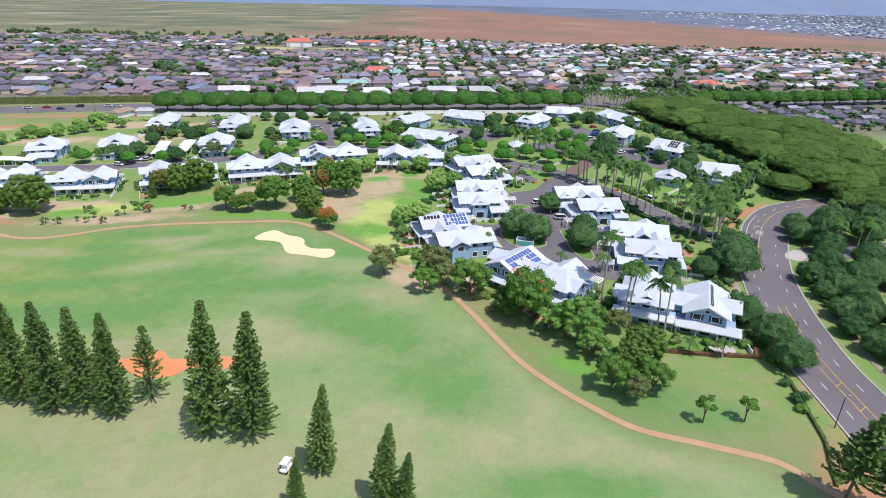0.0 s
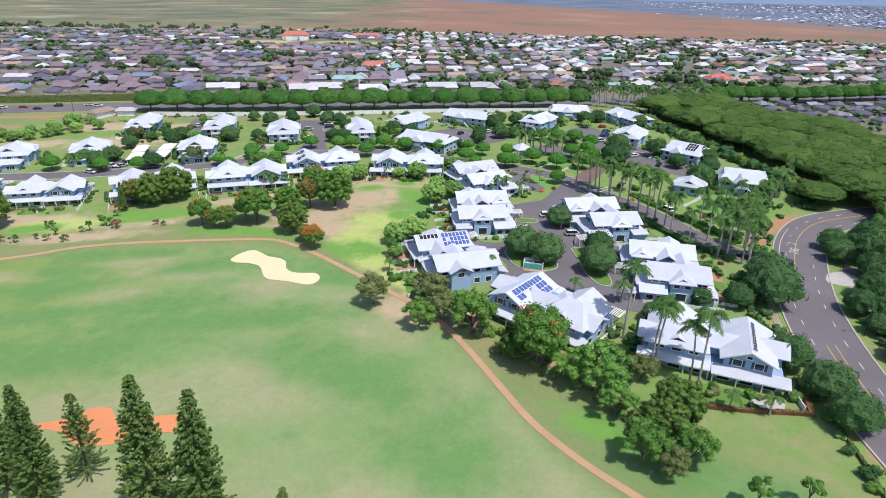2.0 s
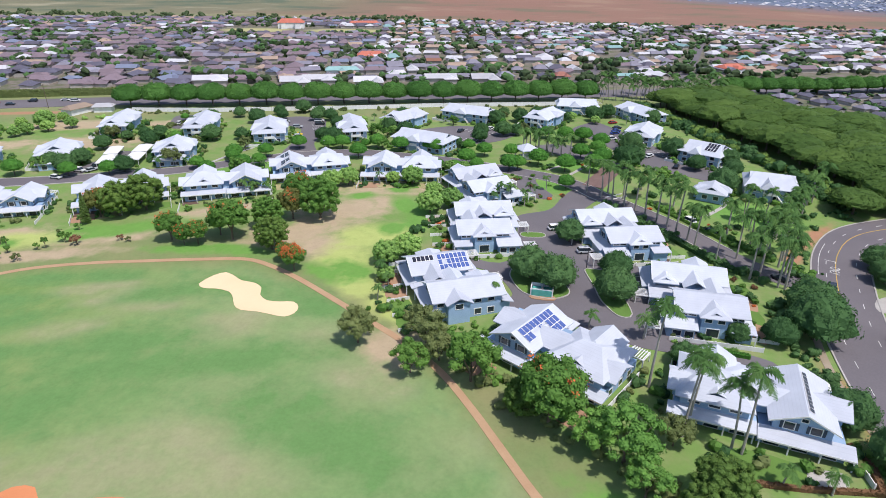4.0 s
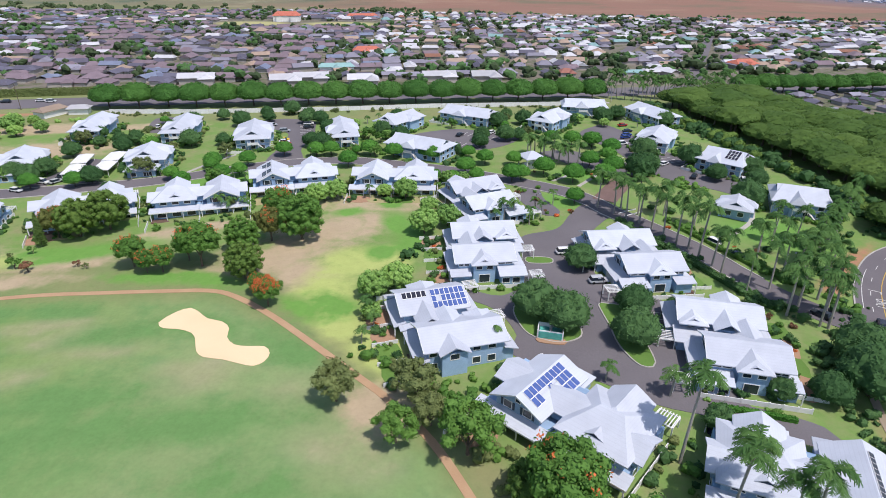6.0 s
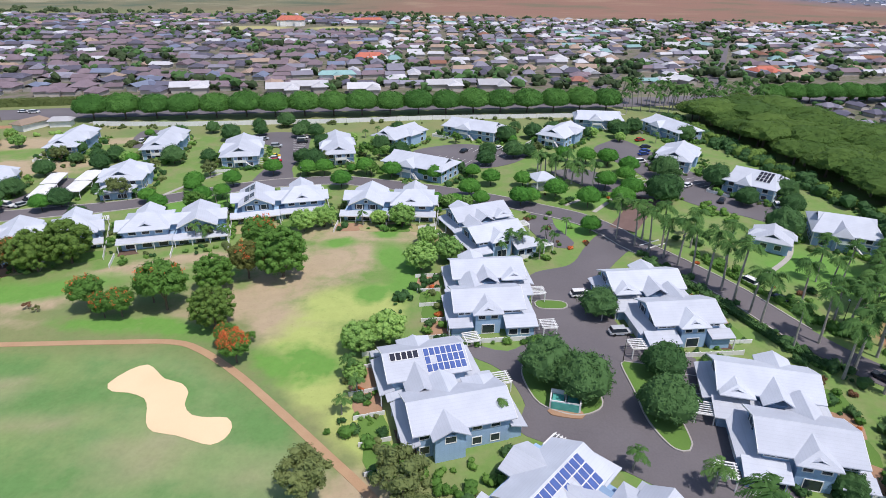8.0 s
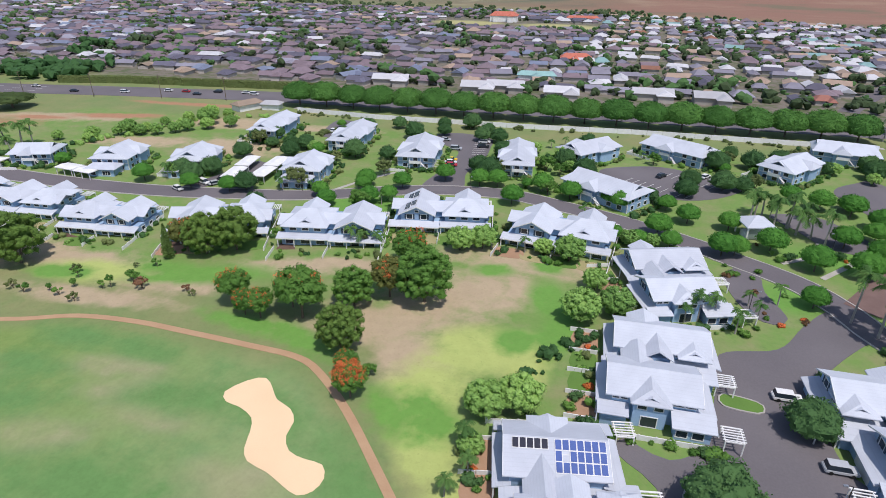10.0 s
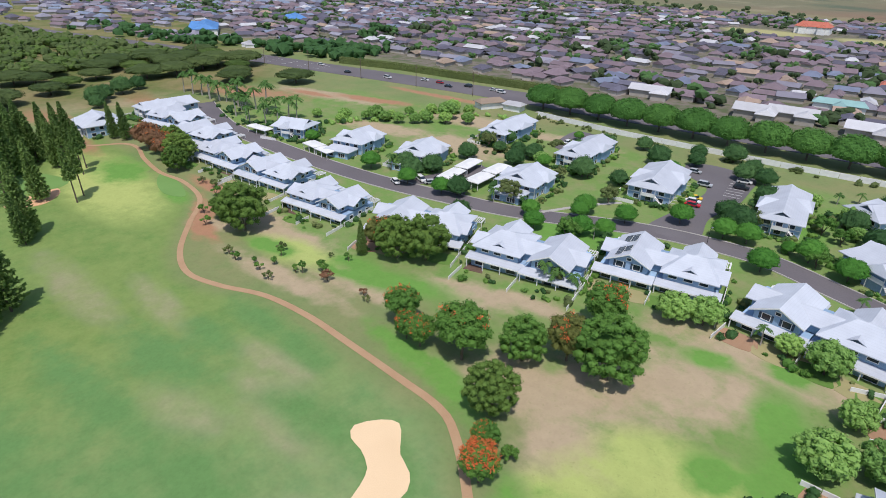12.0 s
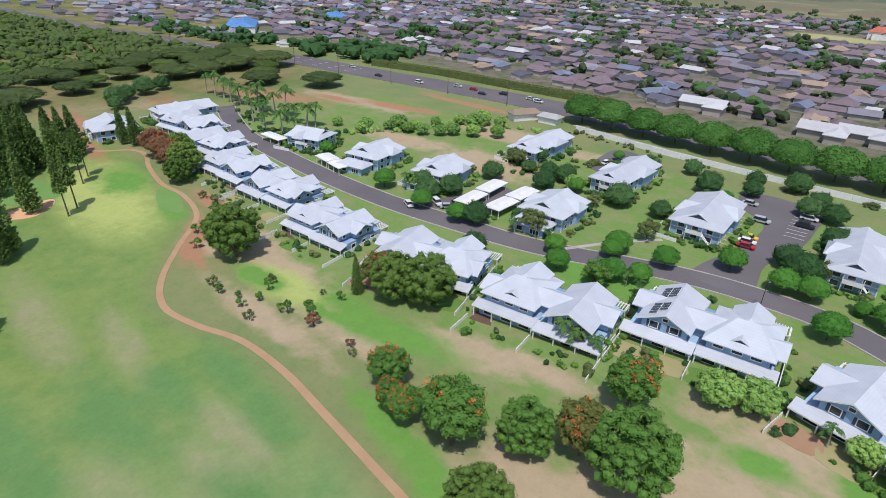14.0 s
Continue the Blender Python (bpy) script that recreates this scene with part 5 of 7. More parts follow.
for kind, rows in (
        (broadleaf, ((-141.5, 142.5, 1.12), (-152, 142, .65), (-99.5, 162, .88), (-93.3, 166, .95), (-51.3, 152.4, .74), (-37.7, 159, 1.04), (-46.3, 138.4, .76),
                     (39.5, 58.4, .72), (36, 55, .6), (13.8, 77, .62), (-203.8, 149.9, .9), (-198, 146, .7), (-216, 152, .8))),
        (feathery_tree, ((28.1, 66.5, 1.2), (24, 69, .9), (29.6, 60, .8))),
        (tulip_tree, ((-76.2, 144.8, .85), (-71.5, 141.8, .6), (-67.7, 142, .72), (-59.2, 144.7, 1.2), (-63.5, 147.5, .8), (-41.4, 132, .54), (-47.3, 172.1, 1), (17.6, 74.4, 1.35))),
        (rusty_tree, ((-105.2, 161.6, .9), (-45.7, 158.3, .95))),
        (dark_tree, ((-138.7, 226, .7), (-136.7, 207.3, .75), (-117, 199.9, .75), (-145.4, 203.3, .7), (-122.6, 242.7, .65), (-129, 242.3, .6), (-115.9, 260.3, .65), (-141.5, 250.7, .6), (-84.9, 291, .6), (-64.3, 287.3, .65))),
        (olive_tree, ((-104.6, 234.6, .5), (-98.9, 241.8, .45), (-32.3, 252.8, .7), (-27, 250, .6))),
        (globe_tree, ((-134.3, 194.5, .9), (-82.9, 217, .95))),
        (garden_palm, ((33.2, 234.1, 1.6), (37.1, 236.1, 1.5), (39.5, 232.1, 1.6), (41.4, 228.1, 1.7), (44.7, 226.7, 1.5), (47.4, 223, 1.5), (32.1, 238.6, 1.4), (36, 230, 1.5), (30, 231, 1.5))),
        (flame_tree, ((-37.8, 127, .7),)),
        (dark_tree, ((105.7, 92, .6), (99, 79, .7), (92.5, 62, .8), (118.7, 108, .7))),
        (coconut, ((118.7, 122.7, .9), (126.6, 125.6, .9), (121, 126, .8), (124, 120, 1))),
        (red_tree, ((-216, 148.3, 1.1), (-225.4, 146.5, 1.05), (-209, 147, .9))),
        (olive_tree, ((5, 85.9, 1.25), (-3.8, 97.8, 1.0), (-6.4, 88.2, .85), (-17.6, 97.5, .95), (31.1, 49.5, .95), (38.8, 49.4, .85), (37, 70.4, .7), (-1, 92, .8), (34.5, 46.5, .7), (-37.4, 133, .34))),
        (light_tree, ((-39.1, 184.8, 1), (-34.1, 187.8, 1), (-15.2, 131.1, 1), (-10.2, 134.2, 1.05), (-5.3, 163.7, 1.15), (1, 168.9, 1), (-4.5, 177.8, .8), (-12.4, 189.1, 1.05), (-19, 190, .7),
                      (5.7, 205, .6), (.4, 203.6, .7), (-14.5, 122.5, .6), (-186, 264, 1), (-192, 256.5, .7), (-196, 247, .6), (-196, 237, .6), (-202, 228, .6), (-205, 217, .6), (-218, 214, .6), (-180, 268, .7))),
        (dark_tree, ((20.1, 124.3, 1), (25.4, 119.9, 1), (38.4, 115, .95), (41.2, 126, .8), (33.6, 145.4, .8), (76.4, 101.5, 1.25), (80, 110, 1.1), (67.6, 75.5, .85), (69.9, 66, .9), (69.6, 58, .85), (68, 99.4, .7),
                     (-105.2, 189.2, .62), (-53.6, 243, .7), (-74.3, 296, .8), (-57.4, 280, .7), (-81.1, 281, .6), (-102.9, 284, .6), (-123.4, 233.4, .7), (-124, 245, .6), (-64, 279, .7), (66.9, 211.9, 1.1), (71.2, 219, .85),
                     (74.6, 235.5, .95), (89.1, 227, .95), (92.3, 211, .7), (93.6, 190, 1), (107, 217, .8), (23.8, 256, .8), (13, 246, .7), (14, 256, .7), (58, 253, .6), (-136, 240, .5), (108, 96, .9),
                     (92.8, 78.2, .7), (111.6, 98.5, .9), (90.7, 63.3, .7), (126.8, 136, 1.1), (131, 128.8, 1.1), (100, 84, .8), (118, 108, 1), (140, 140, 1.1), (60, 100, .5), (46, 92, .55), (104, 206, .7))),
        (globe_tree, ((-92.4, 204.4, .8), (-86.3, 198.5, .85), (-82.1, 213.5, .8), (-75.4, 204.5, .9), (-70.8, 208.5, .8), (-71.4, 219.6, .9), (-61.2, 231, .95), (-49.1, 230.5, .95), (-43.6, 232, .95), (-35.3, 219.4, 1),
                      (-29.2, 233, 1), (-121, 196.8, .9), (-153.5, 194.4, 1), (-190.4, 194.4, .8), (-19.8, 229.5, 1), (-4.8, 227.5, .95), (6.6, 213, 1.05), (22.2, 206.4, 1.05), (10.1, 206.2, .8), (2.2, 205, .7),
                      (42.8, 206.6, 1.1), (53.2, 207.1, 1.12), (58.4, 216.1, 1.1), (51.6, 223.1, 1.05), (57.7, 247.8, 1.1), (50.1, 250, 1.05), (33.8, 213.5, 1.1), (39.9, 187.7, .85), (59.7, 230, .95), (63.2, 239.5, 1.05),
                      (42.5, 253.6, .9), (25.4, 208, .9), (24.5, 224, .9), (13.9, 224.5, .95), (-8, 230, .85), (8, 232, .8), (-4, 206, .7))),
        (monkeypod, ((129, 174, .75), (147, 153, .85), (150, 178, .9))),
        (garden_palm, tuple((-302 + i * 5.4 + (i * 7) % 3, 190 + i * .85 + (i * 5) % 4, 1.5 + (i % 3) * .25) for i in range(16))),
        (garden_palm, tuple((89 + i * 2.6, 146 + i * 3.0 + (i * 5) % 3, 1.2 + (i % 4) * .15) for i in range(16))),
        (light_tree, ((-206.6, 220.6, .8), (-199, 231, 1.0), (-188.6, 235, .75), (-181.7, 244.6, .8), (-180.7, 256, 1.2), (-169.6, 257, .8), (-194, 232, .7), (-184, 240, .7), (-176, 250, .8))),
        (dark_tree, ((96, 98, .75), (94.5, 89, .6), (92.5, 80, .55), (104, 105.5, .9), (109, 128, .8), (101, 96, .7), (90, 71, .6), (112, 118, .9), (98.5, 89, .8), (96, 76, .8), (93, 54, .8), (97, 62, .9), (102, 70, 1))),
        (low_shrub, ((95, 93, 1.2), (93.4, 84, 1), (91.4, 75.5, 1), (100, 101, 1.2), (90, 66, 1), (98, 94.5, 1.1), (106, 110, 1.3))),
        (dark_tree, ((115.8, 128.8, 1.1), (122, 136, 1.1), (112, 136, .8))),
        (small_tree, ((45, 40.5, .95), (52.6, 41, .9), (-121, 142.2, .5), (-109.7, 141.5, .55), (-105, 145, .5), (48, 84, .6), (-63, 178, .7))),
        (scrub, ((-131.5, 133.3, .8), (-127.4, 133, .8), (-118.5, 135, .7), (-112.9, 134.3, .75), (-118.7, 139.1, .7), (-123.8, 143.7, .8), (-111.3, 140.5, .65), (-106.4, 144.9, 1), (-102.2, 143.6, 1), (-111.5, 150.8, .45),
                 (-106.8, 152.7, .7), (-91, 145.7, .6), (-88.2, 144.5, .55), (-122.7, 135.9, .6), (-152, 136, .9), (-160, 139, .9), (-170, 147, 1), (-176, 150, 1), (-182, 148, .8))),
        (street_palm, ((50.3, 180.4, 1), (52.7, 176, 1.05), (55.9, 173.6, 1), (58.6, 170.4, 1.05), (60.1, 165.2, 1), (62.4, 161.3, 1.05), (64.7, 158.5, 1), (65.6, 153.7, 1.12), (67.4, 149.3, .95), (68, 145.3, 1),
                       (70, 136, .8), (75.1, 127.5, 1), (80.2, 123.7, 1), (81.6, 123, 1.1), (46.3, 184.4, .9), (53.5, 184.8, .95), (57.4, 180, 1), (65.1, 180.4, .95), (71.2, 172.6, .95), (79.3, 151.7, 1), (76.7, 138.8, .95),
                       (84.4, 142.7, 1), (92, 150.9, .9), (79.4, 131.1, 1.05), (84.5, 129.2, 1), (83.4, 146, .95), (94.1, 171.7, .8), (88.8, 158, .85), (97.6, 154.2, .85), (92.3, 143, .9), (100, 160, .8), (90, 165, .75),
                       (104, 163, .85), (86, 135, 1), (89, 139, .95), (97, 166, .8), (107, 168, .8))),
        (tall_palm, ((37.4, 84.8, 1.02), (39.2, 72.5, .92), (41, 75, .95), (47.3, 68.8, .92), (46.2, 70, .85), (118, 128, .8), (113, 122, .8))),
        (garden_palm, ((40.8, 99.8, 1.2), (30.4, 103.8, .9), (10.3, 112, 1), (-16, 123, .9), (-13.5, 118, .8), (-15.5, 114, .8), (14.5, 171.5, 1.1), (17, 173, 1.1), (20, 174.5, 1), (24, 171, .9), (-13, 192.5, .9),
                       (-23.5, 189.5, .8), (-63, 178, 1), (-66, 177, .9), (-60, 179.5, .9), (50.5, 62.5, .9), (57, 61, .9), (-148, 199, 1), (-106, 204, 1), (28, 176, .8), (33, 186, .8), (27, 183, .7),
                       (-235.3, 190, 1.5), (-228, 188, 1.4), (-224, 193, 1.5), (-221, 197, 1.3), (-243, 189, 1.6), (-250, 195, 1.5), (-257, 199, 1.4), (40, 232, 1), (46, 240, 1), (36, 238, .9), (66, 189, .8), (-98, 208, .7))),
        (coconut, tuple((86 + (i * 37) % 76, 334 + (i * 53) % 30, .9 + (i % 4) * .1) for i in range(56)))):
    for x, y, s in rows:
        place(kind, x, y, s)

# the highway's tree rows
for i in range(19):
    place(row_tree, -166 + i * 13.5, 303 + i * 13.5 * .152 + (i % 3) * .4, (1.22, 1.28, 1.2, 1.25)[i % 4], dz=-.2)
for i in range(14):
    place(row_tree, 170 + i * 12.5, 364 + i * 12.5 * .26, (1.1, 1.14, 1.06)[i % 3])
# the belt of spreading trees east of the estate, and the savanna to the west
rnd = random.Random(4)
for i in range(24):
    t = i / 23
    wid = 14 + 30 * math.sin(math.pi * min(1, .12 + t * .8))
    cx, cy = 116 + t * 36, 326 - t * 178
    n = 3 if wid < 26 else 4
    for k in range(n):
        o = (k / (n - 1)) * wid
        place(monkeypod, cx + o + rnd.uniform(-2, 2), cy + o * .35 + rnd.uniform(-3, 3), rnd.uniform(.76, 1.1))
for x, y, q in ((-341, 140, .9), (-354, 151, .9), (-348, 188, 1), (-345, 203, 1), (-350, 220, 1.1), (-307, 219, 1), (-348, 244, 1.3), (-357, 232, 1.1), (-285, 243, .95), (-329, 117, 1), (-376, 131, 1.1), (-372, 140, .9), (-365, 167, .9),
                (-318, 226, .8), (-338, 236, .9), (-368, 208, 1), (-372, 190, 1), (-384, 176, 1.1), (-390, 150, 1), (-380, 222, 1.1), (-392, 205, 1.1), (-396, 186, 1), (-318, 108, 1), (-342, 104, 1), (-300, 104, .8), (-362, 112, 1.1), (-402, 240, 1), (-384, 240, 1)):
    place(savanna, x, y, q)
for x, y, q in ((-308, 152, 1), (-321, 167, 1), (-316, 158, .8), (-326, 176, .8), (-300, 150, .7)):
    place(dark_tree, x, y, q)

# garden trees between the northern houses, clear of streets and walls
rnd = random.Random(9)
taken = [m @ Vector((11, 11, 0)) for _, _, m in HOUSES]
count = 0
while count < 80:
    x, y = rnd.uniform(-150, 100), rnd.uniform(195, 300)
    if y > 292 + .13 * x or min((Vector((x, y)) - Vector(q[:2])).length for q in taken) < 12.5:
        continue
    if min((Vector((x, y)) - Vector(q[:2])).length for q in entry_line[::3]) < 6.5 or (y < 212 and x > -40):
        continue
    if any(abs(x - cx) < rx and abs(y - cy) < ry for cx, cy, rx, ry in ((-66, 255, 14, 34), (82, 240, 19, 40), (60, 212, 9, 22), (45, 226, 30, 30), (4, 258, 22, 15), (-127, 212, 10, 16))):
        continue
    place(rnd.choice((dark_tree, dark_tree, globe_tree, light_tree, garden_palm, garden_palm, olive_tree, low_shrub)), x, y, rnd.uniform(.5, .85))
    count += 1

# ---- the town beyond the highway ----
ROOF_TINTS = [("brown_shingle", (.21, .16, .185)), ("grey_shingle", (.27, .26, .32)), ("slate_shingle", (.13, .125, .17)), ("white_metal_roof", (.52, .52, .55)), ("tan_shingle", (.36, .27, .21)), ("red_tile", (.30, .14, .10)),
              ("teal_metal_roof", (.24, .40, .40)), ("blue_shingle", (.19, .22, .31))]
TOWN_ROOF = [mat(n_, c, .8, tuple(v * .75 for v in c), .2, 20, .9, .1, vary=.18) for n_, c in ROOF_TINTS]
TOWN_WALL = mat("stucco", (.46, .42, .38), .9, (.34, .31, .28), .3, 20, .8, vary=.2)


def bungalow(tint, shape):
    """A low town house: walls, hip or gable roof with a wing, and dark windows."""
    root = thing("bungalow", "low single storey town house with a %s roof" % ROOF_TINTS[tint][0].split("_")[0], "house", "houses of the town")
    w, d = ((15, 10), (12, 13), (17, 9))[shape]
    part("wall", boxes((-w / 2 + .7, w / 2 - .7, -d / 2 + .7, d / 2 - .7, -1, 2.9), (w * .1, w / 2 - .7, -d / 2 - 3, -d / 2 + .7, -1, 2.8)), TOWN_WALL, root)
    bm = roof(bmesh.new(), -w / 2, w / 2, -d / 2, d / 2, 3, d * .2, "x", (0, d * .3, 0)[shape], (d * .3, d * .3, 0)[shape])
    part("roof", bm, TOWN_ROOF[tint], root)
    part("wing_roof", roof(bmesh.new(), w * .05, w / 2, -d / 2 - 3.6, 0, 2.95, d * .16, "y", 1.5, 0), TOWN_ROOF[tint], root)
    return root


TOWN_STREETS = ((85, 400, 125, 494), (125, 494, 195, 650), (195, 650, 240, 760), (160, 415, 260, 650), (260, 650, 300, 740))


def town_clear(x, y):
    """Open ground in the town: the school fields, the highway's verge and the plain behind."""
    if abs(x + 185) < 95 and abs(y - 765) < 42:
        return False
    if y < 372 + .145 * x + (18 if x > -150 else 14) + max(0, x) * .08:
        return False
    if x > 160 and y < 400 + .26 * (x - 170) + 30:
        return False
    if any(abs((x - ax) * (by - ay) - (y - ay) * (bx - ax)) / math.hypot(bx - ax, by - ay) < 11 and min(ay, by) - 6 < y < max(ay, by) + 6 for ax, ay, bx, by in TOWN_STREETS):
        return False
    return y < 930 - .1 * x


rnd = random.Random(12)
near, far_rows = [], []
for row in range(42):
    for col in range(126):
        u = -900 + col * 14.4 + rnd.uniform(-2.6, 2.6)
        v = 340 + row * 15.8 + rnd.uniform(-2.8, 2.8)
        if row % 3 == 2 and rnd.random() < .75 or rnd.random() < .06:
            continue
        a = .15 + .1 * math.sin(col * .35)
        x, y = u * math.cos(a) - (v - 352) * math.sin(a) * .3, v + u * math.sin(.15)
        if not town_clear(x, y):
            continue
        west = x < -60 - (y - 500) * .12
        if west:
            tint = rnd.choice((0, 0, 0, 0, 0, 2, 1, 2, 2, 4, 0, 0, 1, 7, 0, 2, 3))
        else:
            tint = rnd.choice((3, 3, 3, 1, 1, 4, 4, 0, 2, 1, 5, 1, 3, 4, 6, 3, 2, 0, 3, 0))
        (near if len(near) < 90 and y < 640 and -520 < x < 420 else far_rows).append((x, y, math.degrees(a) + rnd.choice((0, 90, 180)) + rnd.gauss(0, 9), tint, rnd.randrange(3), rnd.uniform(.72, 1.0)))
for x, y, yaw, tint, shape, s in near:
    put(("bungalow", tint, shape), lambda: bungalow(tint, shape), at(x, y, yaw, s))
# the grey-roofed homes behind the spreading trees
for i in range(8):
    for j in range(4):
        if (i, j) in ((0, 0), (1, 0), (7, 3)):
            continue
        x, y = 168 + i * 18 + j * 3, 292 + j * 19 + i * 4
        put(("bungalow", 2 - (i * j) % 2, (i + j) % 3), lambda: bungalow(2 - (i * j) % 2, (i + j) % 3), at(x, y, 15 + 90 * ((i + j) % 2), .66))


def joined_houses(name, rows, tint, label):
    """Distant roofs in one mesh."""
    verts, faces = [], []
    for x, y, yaw, _, shape, s in rows:
        w, d = ((15, 10), (12, 13), (17, 9))[shape]
        m = at(x, y, yaw, s)
        n = len(verts)
        ins = (0, d * .3, d * .15)[shape]
        a, b = w / 2 - .8, d / 2 - .8
        for p in ((-a, -b, -.5), (a, -b, -.5), (a, b, -.5), (-a, b, -.5), (-a, -b, 3), (a, -b, 3), (a, b, 3), (-a, b, 3),
                  (-w / 2, -d / 2, 2.9), (w / 2, -d / 2, 2.9), (w / 2, d / 2, 2.9), (-w / 2, d / 2, 2.9), (-w / 2 + ins, 0, 3 + d * .22), (w / 2 - ins, 0, 3 + d * .22)):
            verts.append(m @ Vector(p))
        faces += [tuple(n + i for i in f) for f in ((0, 1, 5, 4), (1, 2, 6, 5), (2, 3, 7, 6), (3, 0, 4, 7), (8, 9, 13, 12), (9, 10, 13), (10, 11, 12, 13), (11, 8, 12))]
    if verts:
        ob = tagged(data_part(name, verts, faces, TOWN_ROOF[tint], None, label), "", "houses", "", "stuff")
        ob.data.materials.append(TOWN_WALL)
        ob.data.polygons.foreach_set("material_index", np.tile(np.array([1, 1, 1, 1, 0, 0, 0, 0], dtype=np.int32), len(rows)))


for tint in range(8):
    joined_houses("far_houses", [r for r in far_rows if r[3] == tint], tint, "distant town houses with %s roofs" % ROOF_TINTS[tint][0].replace("_", " "))
# the western town past the woods, and the city on the far plain
HX_W, HY_W = zip(*HIGHWAY)
rows = []
for _ in range(1500):
    x = -470 - rnd.uniform(0, 1000)
    rows.append((x, float(np.interp(x, HX_W, HY_W)) + 26 + rnd.uniform(0, 620), rnd.uniform(0, 90), 0, rnd.randrange(3), rnd.uniform(.7, 1.0)))
rows = [r for r in rows if not (r[0] > -900 and r[1] > 560) and math.hypot(r[0] + 540, r[1] - 350) > 75]
for tint in (0, 1, 2, 7):
    joined_houses("far_houses", rows[(0, 1, 2, 7).index(tint)::4], tint, "distant western town houses with %s roofs" % ROOF_TINTS[tint][0].replace("_", " "))
rows = []
while len(rows) < 3000:
    y = 1050 + 2700 * rnd.random() ** 1.25
    x = rnd.uniform(0, .86) * y
    if x + .49 * y > 1490 + rnd.uniform(0, 120):
        rows.append((x, y, rnd.uniform(0, 90), 3, rnd.randrange(3), rnd.uniform(.5, 1.1)))
joined_houses("far_city", rows[:900], 3, "pale roofs of a distant city on the plain")
joined_houses("far_city", rows[900:], 7, "grey roofs of a distant city on the plain")


def far_trees(name, spots, leafmat, label):
    """Distant tree crowns as lumpy clumps in one mesh."""
    base, tri = ico_data()
    rng = np.random.default_rng(77)
    verts, faces, n = [], [], 0
    for x, y, r in spots:
        z = gz(x, y)
        for k in range(3):
            o = rng.normal(size=3) * r * np.array([.45, .45, .22])
            v = base * (1 + rng.normal(0, .2, (len(base), 1))) * r * rng.uniform(.45, .72) * np.array([1, 1, .8]) + np.array([x, y, z + r * .55]) + o
            verts.append(v)
            faces += [tuple(i + n for i in f) for f in tri]
            n += len(v)
    tagged(data_part(name, np.concatenate(verts), faces, leafmat, None, label), "", "trees", "", "stuff")


spots, spots2 = [], []
for _ in range(6000):
    x, y = rnd.uniform(-900, 700), 345 + 620 * rnd.random()
    y += .15 * x
    if y > 372 + .145 * x + (14 if x > -150 else 30) and not (abs(x + 185) < 90 and abs(y - 765) < 38) and y < 960 - .1 * x and not (x > 160 and y < 425 + .26 * (x - 170)):
        grove = math.sin(x * .021 + 1) * math.sin(y * .034 + x * .011) + .35 * math.sin(x * .07)
        if grove > (.05 if x < -60 else -.5) or rnd.random() < .2:
            (spots if rnd.random() < .6 else spots2).append((x, y, rnd.uniform(1.8, 4.6) + max(0, grove) * 1.5))
edge = [(rnd.uniform(-820, -60), 955 + rnd.gauss(0, 26), rnd.uniform(3, 6)) for _ in range(170)]
# leaf green dulled in the base colour to stand in for distance haze
LEAF_HAZED = leaf("hazed_town_leaf", (.085, .125, .055), (.05, .08, .04))
far_trees("town_trees", spots, LEAF_HAZED, "dark green trees among the town houses")
far_trees("town_trees", edge, LEAF_HAZED, "dark trees along the far edge of the town")
far_trees("town_trees", spots2, LEAF_DARK, "green trees among the town houses")
homes = [(rnd.uniform(160, 320), rnd.uniform(285, 385), rnd.uniform(1.2, 2.6)) for _ in range(150)]
far_trees("town_trees", homes, LEAF_DARK, "green trees between the grey roofed homes")
woods, pale_woods = [], []
for _ in range(2300):
    x = -405 - 430 * rnd.random()
    y = float(np.interp(x, HX_W, HY_W)) - 17 - 190 * rnd.random() ** 1.1
    grove = math.sin(x * .031) + math.sin(y * .052 + x * .02)
    if grove > -1.1:
        (woods if rnd.random() < .7 else pale_woods).append((x, y, rnd.uniform(3.0, 5.6)))
copse = []
while len(copse) < 330:
    x, y = rnd.uniform(-520, -395), rnd.uniform(95, 240)
    if y < 240 + (x + 395) * .42 and math.sin(x * .09) + math.sin(y * .13 + x * .05) > -.35:
        copse.append((x, y, rnd.uniform(2.6, 4.6)))
far_trees("woodland", woods, LEAF_WOOD, "dense low dark woodland west of the golf course")
far_trees("woodland", pale_woods, LEAF_SAVANNA, "paler trees in the woodland west of the golf course")
far_trees("woodland", copse[:170], LEAF_WOOD, "low trees of the dry woodland's edge")
far_trees("woodland", copse[170:], LEAF_SAVANNA, "olive trees of the dry woodland's edge")
belt = []
for x, y in ((-470, 262), (-452, 268), (-446, 278), (-490, 263), (-500, 250), (-533, 246), (-379, 286), (-374, 295), (-356, 304), (-360, 323), (-413, 383), (-437, 420), (-341, 306), (-417, 301), (-330, 310), (-345, 330), (-390, 330), (-560, 240), (-600, 232)):
    belt += [(x + rnd.gauss(0, 7), y + rnd.gauss(0, 7), rnd.uniform(4, 6.5)) for _ in range(6)]
far_trees("tree_belt", belt, LEAF_DARK, "tall trees by the shops at the highway bend")

# ---- fittings of the estate ----
def local(m, x, y, z=0.0):
    return m @ Vector((x, y, z))


